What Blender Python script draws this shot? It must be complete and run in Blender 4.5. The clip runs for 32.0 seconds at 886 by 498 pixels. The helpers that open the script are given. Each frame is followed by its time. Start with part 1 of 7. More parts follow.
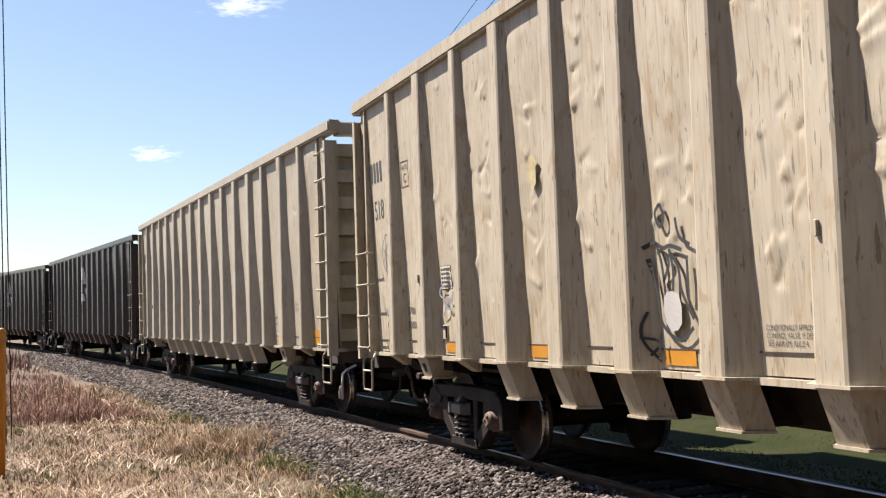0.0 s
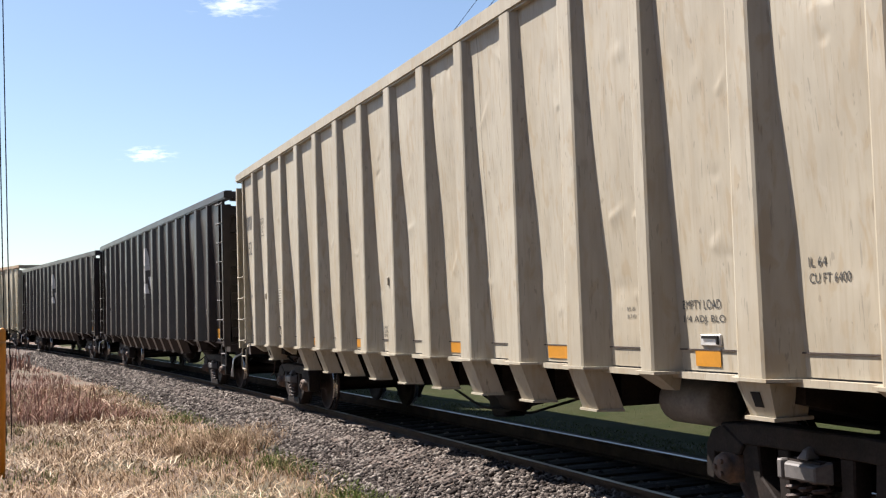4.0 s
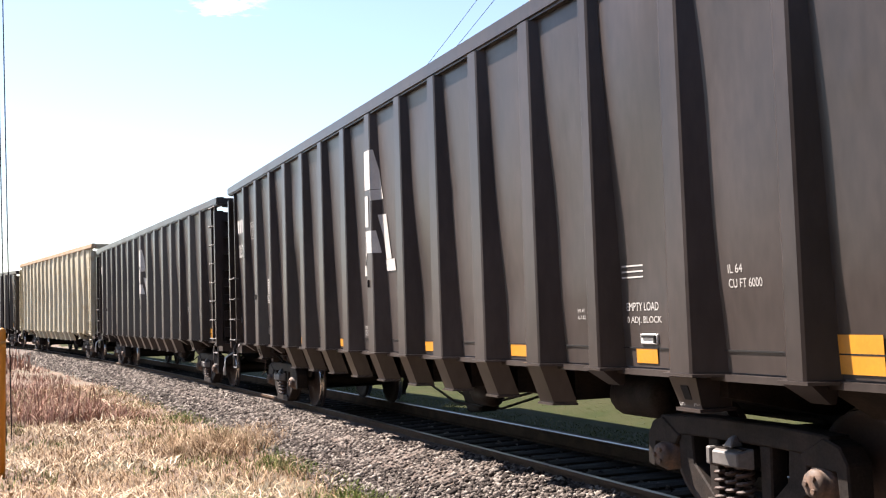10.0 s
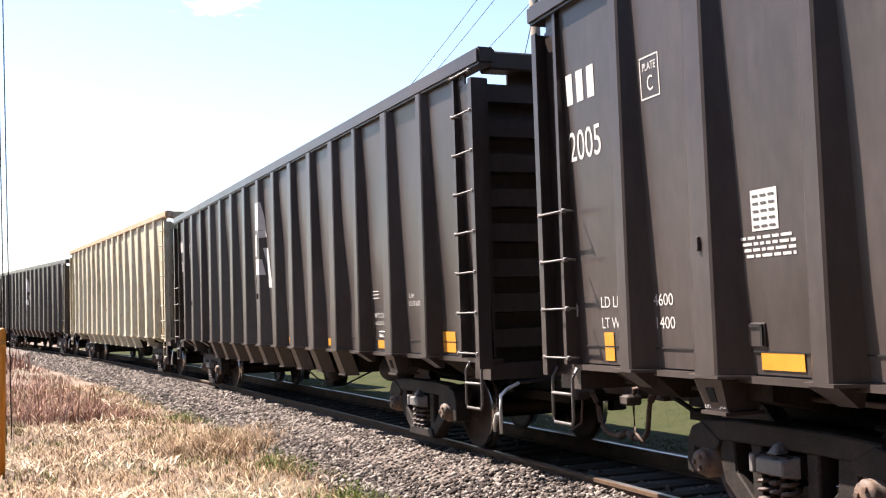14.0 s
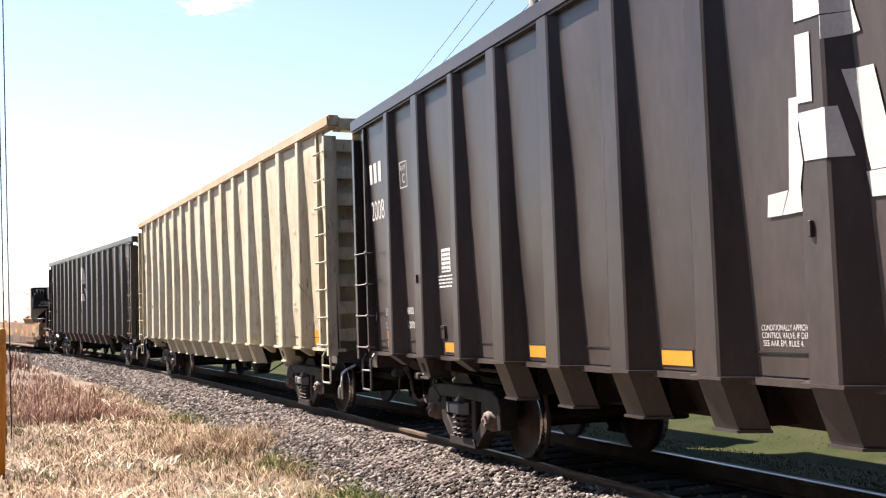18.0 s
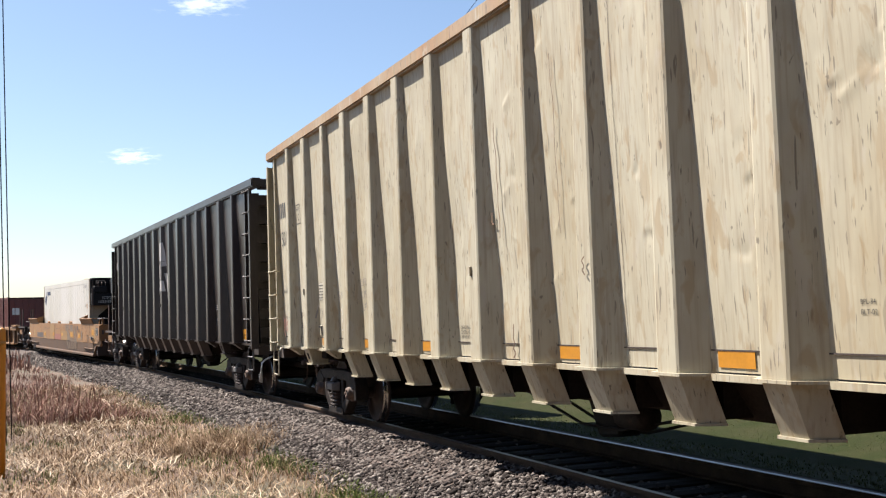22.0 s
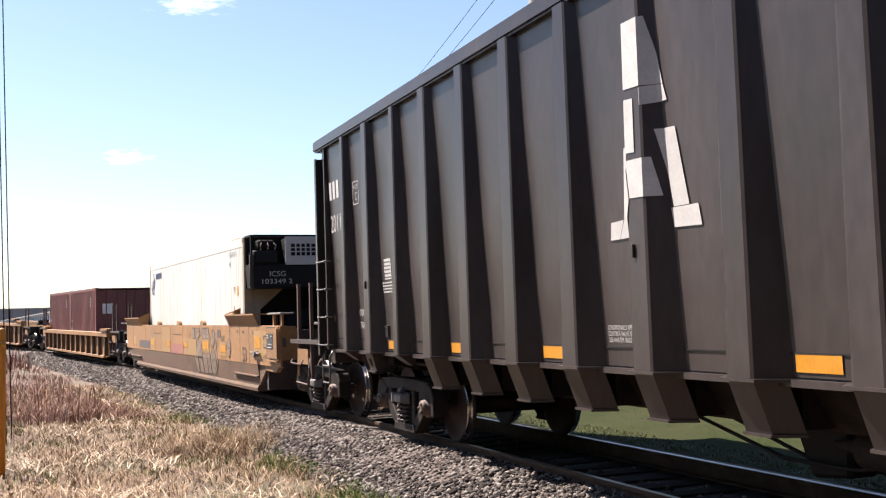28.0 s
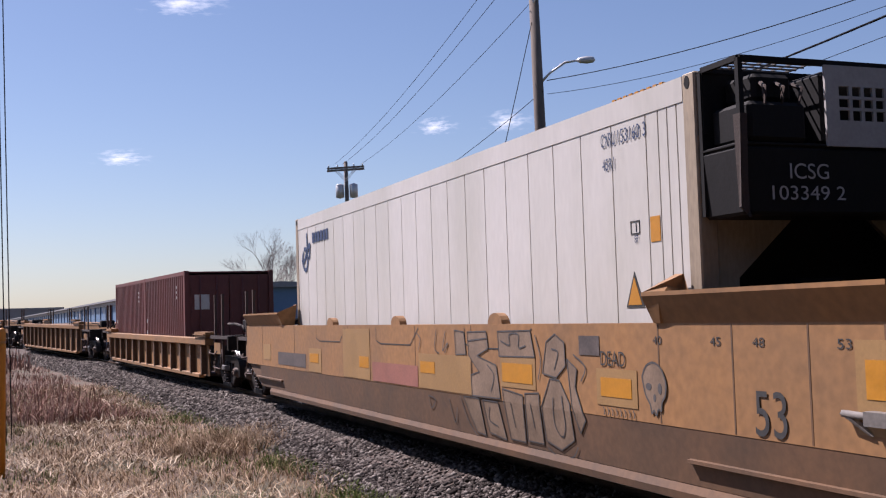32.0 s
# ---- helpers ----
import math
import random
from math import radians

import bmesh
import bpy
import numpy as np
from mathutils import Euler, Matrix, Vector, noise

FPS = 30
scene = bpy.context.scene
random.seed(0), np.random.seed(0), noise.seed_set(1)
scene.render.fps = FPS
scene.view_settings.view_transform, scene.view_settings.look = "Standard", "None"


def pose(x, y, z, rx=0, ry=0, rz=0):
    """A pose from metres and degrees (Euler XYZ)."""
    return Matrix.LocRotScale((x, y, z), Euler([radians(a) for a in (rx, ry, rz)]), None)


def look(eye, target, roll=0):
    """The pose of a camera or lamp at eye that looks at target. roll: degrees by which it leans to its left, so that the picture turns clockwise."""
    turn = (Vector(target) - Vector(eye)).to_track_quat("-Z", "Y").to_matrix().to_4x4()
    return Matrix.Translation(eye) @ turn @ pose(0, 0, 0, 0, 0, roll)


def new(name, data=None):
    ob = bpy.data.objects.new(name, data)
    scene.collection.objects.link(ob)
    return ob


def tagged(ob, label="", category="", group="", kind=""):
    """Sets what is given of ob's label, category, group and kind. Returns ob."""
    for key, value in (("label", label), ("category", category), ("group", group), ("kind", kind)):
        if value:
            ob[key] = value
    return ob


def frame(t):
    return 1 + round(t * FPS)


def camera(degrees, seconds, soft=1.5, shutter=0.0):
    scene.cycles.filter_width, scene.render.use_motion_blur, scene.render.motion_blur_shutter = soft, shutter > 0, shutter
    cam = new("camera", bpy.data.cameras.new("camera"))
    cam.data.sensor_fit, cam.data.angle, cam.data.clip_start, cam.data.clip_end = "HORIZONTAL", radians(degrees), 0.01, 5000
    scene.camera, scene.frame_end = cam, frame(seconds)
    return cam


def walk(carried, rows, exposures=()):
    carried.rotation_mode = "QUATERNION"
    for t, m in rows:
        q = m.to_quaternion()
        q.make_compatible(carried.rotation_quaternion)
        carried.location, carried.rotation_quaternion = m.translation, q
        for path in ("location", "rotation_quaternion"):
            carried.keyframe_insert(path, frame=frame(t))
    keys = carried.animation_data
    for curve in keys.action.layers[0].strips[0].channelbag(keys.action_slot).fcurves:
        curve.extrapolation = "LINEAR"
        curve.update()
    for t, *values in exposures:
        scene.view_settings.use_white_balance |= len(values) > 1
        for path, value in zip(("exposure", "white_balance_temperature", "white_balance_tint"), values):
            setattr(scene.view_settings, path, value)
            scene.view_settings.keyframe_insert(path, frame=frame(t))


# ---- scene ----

# ---------------------------------------------------------------- camera
cam = camera(43.73, 32.0, soft=1.2, shutter=0.0)
EYE = pose(0, 0, 1.616, 90 + 3.4, 0, 0) @ pose(0, 0, 0, 0, 0, -1.814)
EXPOSURES = [(0.0, 1.60, 6450, 15), (6.0, 1.58, 6250, 12), (7.5, 1.63, 6250, 12), (9.0, 2.15, 6500, 14), (13.0, 2.46, 6600, 16), (17.0, 2.3, 6550, 16), (19.0, 2.15, 6550, 16), (20.0, 1.82, 6500, 16),
             (21.0, 1.63, 6400, 14), (23.0, 1.58, 6250, 12), (24.5, 1.68, 6250, 13), (26.5, 2.02, 6450, 16), (28.0, 1.93, 6400, 16), (30.0, 1.63, 6000, 24), (31.0, 1.30, 5900, 25), (32.0, 1.0, 5950, 26)]
walk(cam, [(0.0, EYE), (32.0, EYE)], EXPOSURES)

# ---------------------------------------------------------------- track line
# u runs along the centre line away from the camera, lat towards the camera
UG = np.linspace(-60.0, 420.0, 4801)
_k = np.where(UG < 0, 0.0022357, 0.0022357 + 2.167e-5 * np.clip(UG, 0, 110))
_th = np.concatenate([[0], np.cumsum((_k[1:] + _k[:-1]) / 2 * np.diff(UG))])
_th += 0.35614 - np.interp(0, UG, _th)
_dx, _dy = -np.sin(_th), np.cos(_th)
_X = np.concatenate([[0], np.cumsum((_dx[1:] + _dx[:-1]) / 2 * np.diff(UG))])
_Y = np.concatenate([[0], np.cumsum((_dy[1:] + _dy[:-1]) / 2 * np.diff(UG))])
_X += 4.0562 - np.interp(0, UG, _X)
_Y += 6.0 - np.interp(0, UG, _Y)


def rise(u):
    v = np.clip(u, 0, 130)
    return -0.0015 * v + 0.000134 * v * v


def on_track(u, lat=0.0, z=0.0):
    """World place of a point beside the centre line."""
    th = np.interp(u, UG, _th)
    return Vector((float(np.interp(u, UG, _X) - np.cos(th) * lat), float(np.interp(u, UG, _Y) - np.sin(th) * lat), float(rise(u) + z)))


def track_coords(x, y):
    """u and lat of world points (arrays)."""
    step = 10
    cx, cy, cu, ct = _X[::step], _Y[::step], UG[::step], _th[::step]
    u, lat = np.empty_like(x), np.empty_like(x)
    for k in range(0, len(x), 2000):
        xs, ys = x[k:k + 2000, None], y[k:k + 2000, None]
        j = ((xs - cx) ** 2 + (ys - cy) ** 2).argmin(1)
        ddx, ddy = x[k:k + 2000] - cx[j], y[k:k + 2000] - cy[j]
        u[k:k + 2000] = cu[j] + ddx * -np.sin(ct[j]) + ddy * np.cos(ct[j])
        lat[k:k + 2000] = ddx * -np.cos(ct[j]) + ddy * -np.sin(ct[j])
    return u, lat


def travelled(t):
    q = (t - 16.0) / 16.0
    return 61.70207 * q + 5.71922 * q ** 2 - 4.35471 * q ** 3 - 1.03479 * q ** 4 + 5.5734 * q ** 5 - 0.30143 * q ** 6 - 2.73056 * q ** 7


S24 = travelled(24.0)


def car_pose(u0, half, t):
    """Pose of a car whose centre is at u0 at 24 s, on bogies half a metre count either side."""
    u = u0 - (travelled(t) - S24)
    a, b = on_track(u + half), on_track(u - half)
    ax = (a - b).normalized()
    ay = Vector((0, 0, 1)).cross(ax).normalized()
    az = ax.cross(ay)
    m = Matrix((ax, ay, az)).transposed().to_4x4()
    m.translation = (a + b) / 2
    return m


# ---------------------------------------------------------------- light
SUN_WAY = Vector((-1.373, 0.822, 2.12)).normalized()      # towards the sun
world = bpy.data.worlds.new("world")
scene.world = world
world.use_nodes = True
wn = world.node_tree.nodes
sky = wn.new("ShaderNodeTexSky")
sky.sky_type, sky.sun_disc = "NISHITA", False
sky.sun_elevation = math.asin(SUN_WAY.z)
sky.sun_rotation = math.atan2(SUN_WAY.x, SUN_WAY.y)
sky.air_density, sky.dust_density, sky.ozone_density = 1.0, 0.6, 1.5
bg = wn["Background"]
bg.inputs["Strength"].default_value = 0.05
world.node_tree.links.new(sky.outputs[0], bg.inputs["Color"])
sun = new("sun", bpy.data.lights.new("sun", "SUN"))
sun.data.energy, sun.data.angle, sun.data.color = 5.0, radians(0.53), (1.0, 0.91, 0.80)
sun.matrix_world = look(SUN_WAY * 50, (0, 0, 0))


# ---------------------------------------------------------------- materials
TONE_SCALE = 0.68     # dims every base colour alike, so that shade comes out deeper against the sky


def material(name, color, rough=0.6, metal=0.0, var=0.25, scale=3.0, fine=40.0, bump=0.15, color2=None, edge=0.5, width=0.15, spec=0.5, streak=1.0, rnd=0.0):
    """Two scales of noise between two colours, roughness variation and a fine bump. streak < 1 stretches the pattern upright."""
    m = bpy.data.materials.new(name)
    m.use_nodes = True
    nt = m.node_tree
    n, l = nt.nodes, nt.links
    p = n["Principled BSDF"]
    p.inputs["Roughness"].default_value, p.inputs["Metallic"].default_value = rough, metal
    p.inputs["Specular IOR Level"].default_value = spec
    tc, mp = n.new("ShaderNodeTexCoord"), n.new("ShaderNodeMapping")
    mp.inputs["Scale"].default_value = (1, 1, streak)
    l.new(tc.outputs["Object"], mp.inputs["Vector"])
    big, small = n.new("ShaderNodeTexNoise"), n.new("ShaderNodeTexNoise")
    big.inputs["Scale"].default_value, small.inputs["Scale"].default_value = scale, fine
    big.inputs["Detail"].default_value, small.inputs["Detail"].default_value = 6, 4
    l.new(mp.outputs[0], big.inputs["Vector"])
    l.new(mp.outputs[0], small.inputs["Vector"])
    c1 = Vector(color) * (TONE_SCALE if metal < 0.5 else 1.0)
    c2 = Vector(color2) * TONE_SCALE if color2 else c1 * (1 - var)
    ramp = n.new("ShaderNodeValToRGB")
    ramp.color_ramp.elements[0].position, ramp.color_ramp.elements[1].position = edge - width, edge + width
    ramp.color_ramp.elements[0].color, ramp.color_ramp.elements[1].color = (*c2, 1), (*c1, 1)
    l.new(big.outputs["Fac"], ramp.inputs["Fac"])
    mul = n.new("ShaderNodeMix")
    mul.data_type, mul.blend_type = "RGBA", "MULTIPLY"
    mul.inputs["Factor"].default_value = 1.0
    r2 = n.new("ShaderNodeMapRange")
    r2.inputs["From Min"].default_value, r2.inputs["From Max"].default_value = 0.3, 0.7
    r2.inputs["To Min"].default_value, r2.inputs["To Max"].default_value = 1 - var * 0.6, 1 + var * 0.4
    l.new(small.outputs["Fac"], r2.inputs["Value"])
    l.new(ramp.outputs[0], mul.inputs["A"])
    l.new(r2.outputs[0], mul.inputs["B"])
    out = mul.outputs["Result"]
    if rnd:
        info, rr, m2 = n.new("ShaderNodeObjectInfo"), n.new("ShaderNodeMapRange"), n.new("ShaderNodeMix")
        rr.inputs["To Min"].default_value, rr.inputs["To Max"].default_value = 1 - rnd, 1 + rnd
        m2.data_type, m2.blend_type = "RGBA", "MULTIPLY"
        m2.inputs["Factor"].default_value = 1.0
        l.new(info.outputs["Random"], rr.inputs["Value"])
        l.new(out, m2.inputs["A"])
        l.new(rr.outputs[0], m2.inputs["B"])
        out = m2.outputs["Result"]
    l.new(out, p.inputs["Base Color"])
    rg = n.new("ShaderNodeMapRange")
    rg.inputs["To Min"].default_value, rg.inputs["To Max"].default_value = max(0.02, rough - 0.12), min(1, rough + 0.12)
    l.new(big.outputs["Fac"], rg.inputs["Value"])
    l.new(rg.outputs[0], p.inputs["Roughness"])
    if bump:
        bp = n.new("ShaderNodeBump")
        bp.inputs["Strength"].default_value, bp.inputs["Distance"].default_value = bump, 0.01
        l.new(small.outputs["Fac"], bp.inputs["Height"])
        l.new(bp.outputs[0], p.inputs["Normal"])
    return m


BLACK = material("black_paint", (0.056, 0.044, 0.041), 0.34, var=0.35, scale=1.1, fine=14, bump=0.025, streak=0.35, spec=0.32)


def worn_paint(name, c1, c2, smear, speck, rough=0.55, seed=0.0):
    """Light paint with warm smears where loads have rubbed it, dark nicks and upright rust streaks."""
    m = material(name, c1, rough, var=0.16, scale=1.1, fine=9, bump=0.05, color2=c2, streak=0.3)
    n, l = m.node_tree.nodes, m.node_tree.links
    p = n["Principled BSDF"]
    src = p.inputs["Base Color"].links[0].from_socket
    tc = n.new("ShaderNodeTexCoord")

    def layer(src, scale, stretch, lo, hi, colour, amount, dist=0.0, detail=5, tilt=0.0):
        mp, tx, rp, mx, am = n.new("ShaderNodeMapping"), n.new("ShaderNodeTexNoise"), n.new("ShaderNodeMapRange"), n.new("ShaderNodeMix"), n.new("ShaderNodeMath")
        mp.inputs["Scale"].default_value = stretch
        mp.inputs["Rotation"].default_value = (0, tilt, 0)
        mp.inputs["Location"].default_value = (seed, seed * 0.7, scale * 0.31)
        tx.inputs["Scale"].default_value, tx.inputs["Detail"].default_value, tx.inputs["Distortion"].default_value = scale, detail, dist
        rp.inputs["From Min"].default_value, rp.inputs["From Max"].default_value = lo, hi
        am.operation, am.inputs[1].default_value = "MULTIPLY", amount
        mx.data_type = "RGBA"
        mx.inputs["B"].default_value = (*(Vector(colour) * TONE_SCALE), 1)
        l.new(tc.outputs["Object"], mp.inputs["Vector"])
        l.new(mp.outputs[0], tx.inputs["Vector"])
        l.new(tx.outputs["Fac"], rp.inputs["Value"])
        l.new(rp.outputs[0], am.inputs[0])
        l.new(am.outputs[0], mx.inputs["Factor"])
        l.new(src, mx.inputs["A"])
        return mx.outputs["Result"]
    src = layer(src, 2.2, (1.0, 1.0, 0.8), 0.52, 0.72, (0.42, 0.33, 0.20), smear * 0.6, 0.6)
    src = layer(src, 3.2, (2.6, 1.0, 0.8), 0.585, 0.65, (0.34, 0.23, 0.10), smear, 0.8, 6, 0.75)
    src = layer(src, 4.2, (2.8, 1.0, 0.7), 0.60, 0.66, (0.36, 0.25, 0.12), smear * 0.8, 0.5, 6, -0.6)
    src = layer(src, 6.0, (1.2, 1.0, 0.5), 0.60, 0.66, (0.52, 0.48, 0.40), smear * 0.8, 0.6)
    src = layer(src, 7.0, (1.6, 1.0, 0.28), 0.675, 0.71, (0.10, 0.065, 0.04), speck * 0.6, 0.4)
    src = layer(src, 16.0, (1.0, 1.0, 0.5), 0.70, 0.73, (0.07, 0.05, 0.04), speck, 0.2, 3)
    src = layer(src, 26.0, (1.3, 1.0, 0.16), 0.66, 0.69, (0.09, 0.065, 0.045), speck, 0.2, 3)
    src = layer(src, 11.0, (1.2, 1.0, 0.10), 0.60, 0.72, (0.33, 0.25, 0.15), smear * 0.7, 0.2, 4)
    src = layer(src, 21.0, (1.8, 1.0, 0.17), 0.66, 0.685, (0.075, 0.055, 0.04), speck, 0.3, 4)
    src = layer(src, 34.0, (1.0, 1.0, 0.045), 0.50, 0.74, (0.33, 0.27, 0.18), min(1.0, smear * 1.3), 0.1, 3)
    l.new(src, p.inputs["Base Color"])
    return m


BEIGE_A = worn_paint("scuffed_beige_paint", (0.50, 0.452, 0.345), (0.465, 0.41, 0.305), 0.5, 0.6, seed=3.0)
BEIGE = worn_paint("beige_paint", (0.475, 0.44, 0.355), (0.42, 0.375, 0.285), 0.3, 0.3, seed=11.0)
BEIGE_OLD = worn_paint("worn_beige_paint", (0.54, 0.51, 0.39), (0.47, 0.42, 0.29), 0.45, 0.6, 0.6, seed=7.0)
RUSTCHORD = worn_paint("rust_tinged_beige", (0.45, 0.36, 0.25), (0.40, 0.24, 0.12), 0.8, 0.6, 0.7, seed=5.0)
RUNGSTEEL = material("worn_rung_steel", (0.17, 0.16, 0.155), 0.55, var=0.3, scale=9, bump=0.05)
DULLSTEEL = material("dull_steel", (0.24, 0.22, 0.20), 0.6, var=0.3, scale=6, bump=0.1)
RUSTY = material("rusty_steel", (0.045, 0.028, 0.021), 0.85, var=0.4, scale=5, fine=60, bump=0.3, color2=(0.05, 0.035, 0.03))
BOGIE = material("oily_cast_steel", (0.024, 0.021, 0.0195), 0.65, var=0.45, scale=6, fine=50, bump=0.3, color2=(0.04, 0.031, 0.027), spec=0.1)
# near-black colour that holds the shade under the car bodies
UNDERSHADE = material("shade_dark_underframe", (0.020, 0.016, 0.014), 0.85, var=0.4, scale=4, fine=40, bump=0.3, color2=(0.035, 0.026, 0.02), spec=0.1)
SPRING = material("spring_steel", (0.075, 0.045, 0.036), 0.7, var=0.4, scale=9, fine=80, bump=0.2)
WHEEL = material("wheel_steel", (0.040, 0.024, 0.018), 0.75, metal=0.0, var=0.4, scale=5, fine=50, bump=0.2, color2=(0.055, 0.03, 0.022))
CAPRUST = material("rusty_bearing_cap", (0.17, 0.10, 0.065), 0.7, var=0.4, scale=14, fine=60, bump=0.2, color2=(0.06, 0.04, 0.03))
TREAD = material("polished_tread", (0.42, 0.40, 0.38), 0.25, metal=1.0, var=0.1, bump=0.02)
RAILTOP = material("polished_rail", (0.27, 0.25, 0.24), 0.4, metal=1.0, var=0.1, scale=2, bump=0.02)
RAIL = material("rail_side_rust", (0.15, 0.095, 0.062), 0.9, var=0.35, scale=4, fine=60, bump=0.3, spec=0.1)
TIE = material("creosoted_wood", (0.055, 0.045, 0.037), 0.9, var=0.4, scale=5, fine=70, bump=0.5, rnd=0.25, spec=0.1)
YELLOW = material("yellow_reflector", (0.62, 0.27, 0.015), 0.4, var=0.12, scale=8, bump=0.03)
WHITE = material("white_marking", (0.56, 0.55, 0.53), 0.6, var=0.12, scale=5, bump=0.02)
PLATEPAINT = material("cream_plate", (0.72, 0.68, 0.56), 0.5, var=0.12, scale=9, bump=0.02)
INK = material("dark_marking", (0.05, 0.05, 0.05), 0.6, var=0.2, scale=9, bump=0.02)
REDSTAIN = material("red_stain", (0.22, 0.035, 0.03), 0.6, var=0.3, scale=9, bump=0.05)
GREY = material("galvanised_grey", (0.55, 0.55, 0.54), 0.45, metal=0.5, var=0.15, scale=6, bump=0.05)
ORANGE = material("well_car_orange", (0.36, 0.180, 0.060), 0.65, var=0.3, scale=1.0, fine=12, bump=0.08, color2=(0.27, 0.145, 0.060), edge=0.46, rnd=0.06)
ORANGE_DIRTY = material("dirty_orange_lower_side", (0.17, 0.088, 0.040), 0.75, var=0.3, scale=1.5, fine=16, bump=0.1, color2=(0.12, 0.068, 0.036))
GRAFLINE = material("faded_black_spray", (0.10, 0.095, 0.095), 0.6, var=0.3, scale=9, bump=0.02)
STENCIL = material("faded_blue_stencil", (0.13, 0.105, 0.095), 0.65, var=0.4, scale=9, bump=0.02)
RUSTPOST = material("rusty_railing", (0.115, 0.066, 0.048), 0.75, var=0.35, scale=6, bump=0.2)
PATCH = material("primer_patch", (0.40, 0.235, 0.085), 0.6, var=0.15, scale=3, bump=0.03)
PINK = material("faded_red_patch", (0.36, 0.14, 0.10), 0.65, var=0.2, scale=3, bump=0.03)
REEFER = material("white_reefer_panel", (0.72, 0.70, 0.66), 0.45, var=0.08, scale=1.2, fine=20, bump=0.03, color2=(0.62, 0.60, 0.54), streak=0.3)
REEFER_POST = material("worn_cream_post", (0.42, 0.34, 0.24), 0.6, var=0.25, scale=3, bump=0.08, streak=0.3)
MAROON = material("maroon_container", (0.19, 0.050, 0.040), 0.55, var=0.2, scale=1.2, fine=16, bump=0.05, streak=0.3)
DARKBOX = material("dark_machinery", (0.015, 0.015, 0.016), 0.75, var=0.3, scale=5, bump=0.1, spec=0.2)
SKYBLUE = material("blue_cladding", (0.14, 0.26, 0.44), 0.5, var=0.08, scale=0.3, fine=4, bump=0.02)
ROOFGREY = material("grey_roof_sheet", (0.30, 0.31, 0.33), 0.6, var=0.12, scale=0.4, fine=6, bump=0.05)
POSTYEL = material("yellow_painted_post", (0.66, 0.26, 0.012), 0.5, var=0.12, scale=5, bump=0.05)
POLEWOOD = material("weathered_pole", (0.23, 0.19, 0.16), 0.9, var=0.3, scale=4, fine=50, bump=0.4, streak=0.1)
WIRE = material("wire", (0.018, 0.018, 0.02), 0.9, var=0.1, bump=0, spec=0.05)
BARK = material("bare_twigs", (0.33, 0.27, 0.24), 0.9, var=0.3, scale=6, bump=0.2)
BRICK = material("brick_wall", (0.30, 0.13, 0.09), 0.85, var=0.3, scale=6, fine=30, bump=0.3)
SHINGLE = material("dark_shingle", (0.05, 0.05, 0.05), 0.95, var=0.3, scale=6, fine=30, bump=0.3, spec=0.05)


# ---------------------------------------------------------------- mesh helpers
def part(name, bm, mat, parent=None, label="", at=None):
    me = bpy.data.meshes.new(name)
    bm.to_mesh(me)
    bm.free()
    for x in (mat if isinstance(mat, (list, tuple)) else [mat]):
        me.materials.append(x)
    ob = new(name, me)
    ob.parent = parent
    if at is not None:
        ob.matrix_basis = at
    if label:
        tagged(ob, label)
    return ob


def share(name, me, parent, at=None, label=""):
    ob = new(name, me)
    ob.parent = parent
    if at is not None:
        ob.matrix_basis = at
    if label:
        tagged(ob, label)
    return ob


def hexa(bm, p, mi=0):
    """Eight corners: four below, four above, each turning the same way."""
    v = [bm.verts.new(q) for q in p]
    for f in ((3, 2, 1, 0), (4, 5, 6, 7), (0, 1, 5, 4), (1, 2, 6, 5), (2, 3, 7, 6), (3, 0, 4, 7)):
        bm.faces.new([v[i] for i in f]).material_index = mi


def box(bm, x0, x1, y0, y1, z0, z1, mi=0):
    hexa(bm, [(x0, y0, z0), (x1, y0, z0), (x1, y1, z0), (x0, y1, z0), (x0, y0, z1), (x1, y0, z1), (x1, y1, z1), (x0, y1, z1)], mi)


def prism(bm, poly, y0, y1, mi=0):
    """A polygon in x, z drawn out along y."""
    a = [bm.verts.new((x, y0, z)) for x, z in poly]
    b = [bm.verts.new((x, y1, z)) for x, z in poly]
    n = len(poly)
    bm.faces.new(a).material_index = mi
    bm.faces.new(b[::-1]).material_index = mi
    for i in range(n):
        bm.faces.new((a[i], b[i], b[(i + 1) % n], a[(i + 1) % n])).material_index = mi


def prism_x(bm, poly, x0, x1, mi=0):
    """A polygon in y, z drawn out along x."""
    a = [bm.verts.new((x0, y, z)) for y, z in poly]
    b = [bm.verts.new((x1, y, z)) for y, z in poly]
    n = len(poly)
    bm.faces.new(a).material_index = mi
    bm.faces.new(b[::-1]).material_index = mi
    for i in range(n):
        bm.faces.new((a[i], b[i], b[(i + 1) % n], a[(i + 1) % n])).material_index = mi


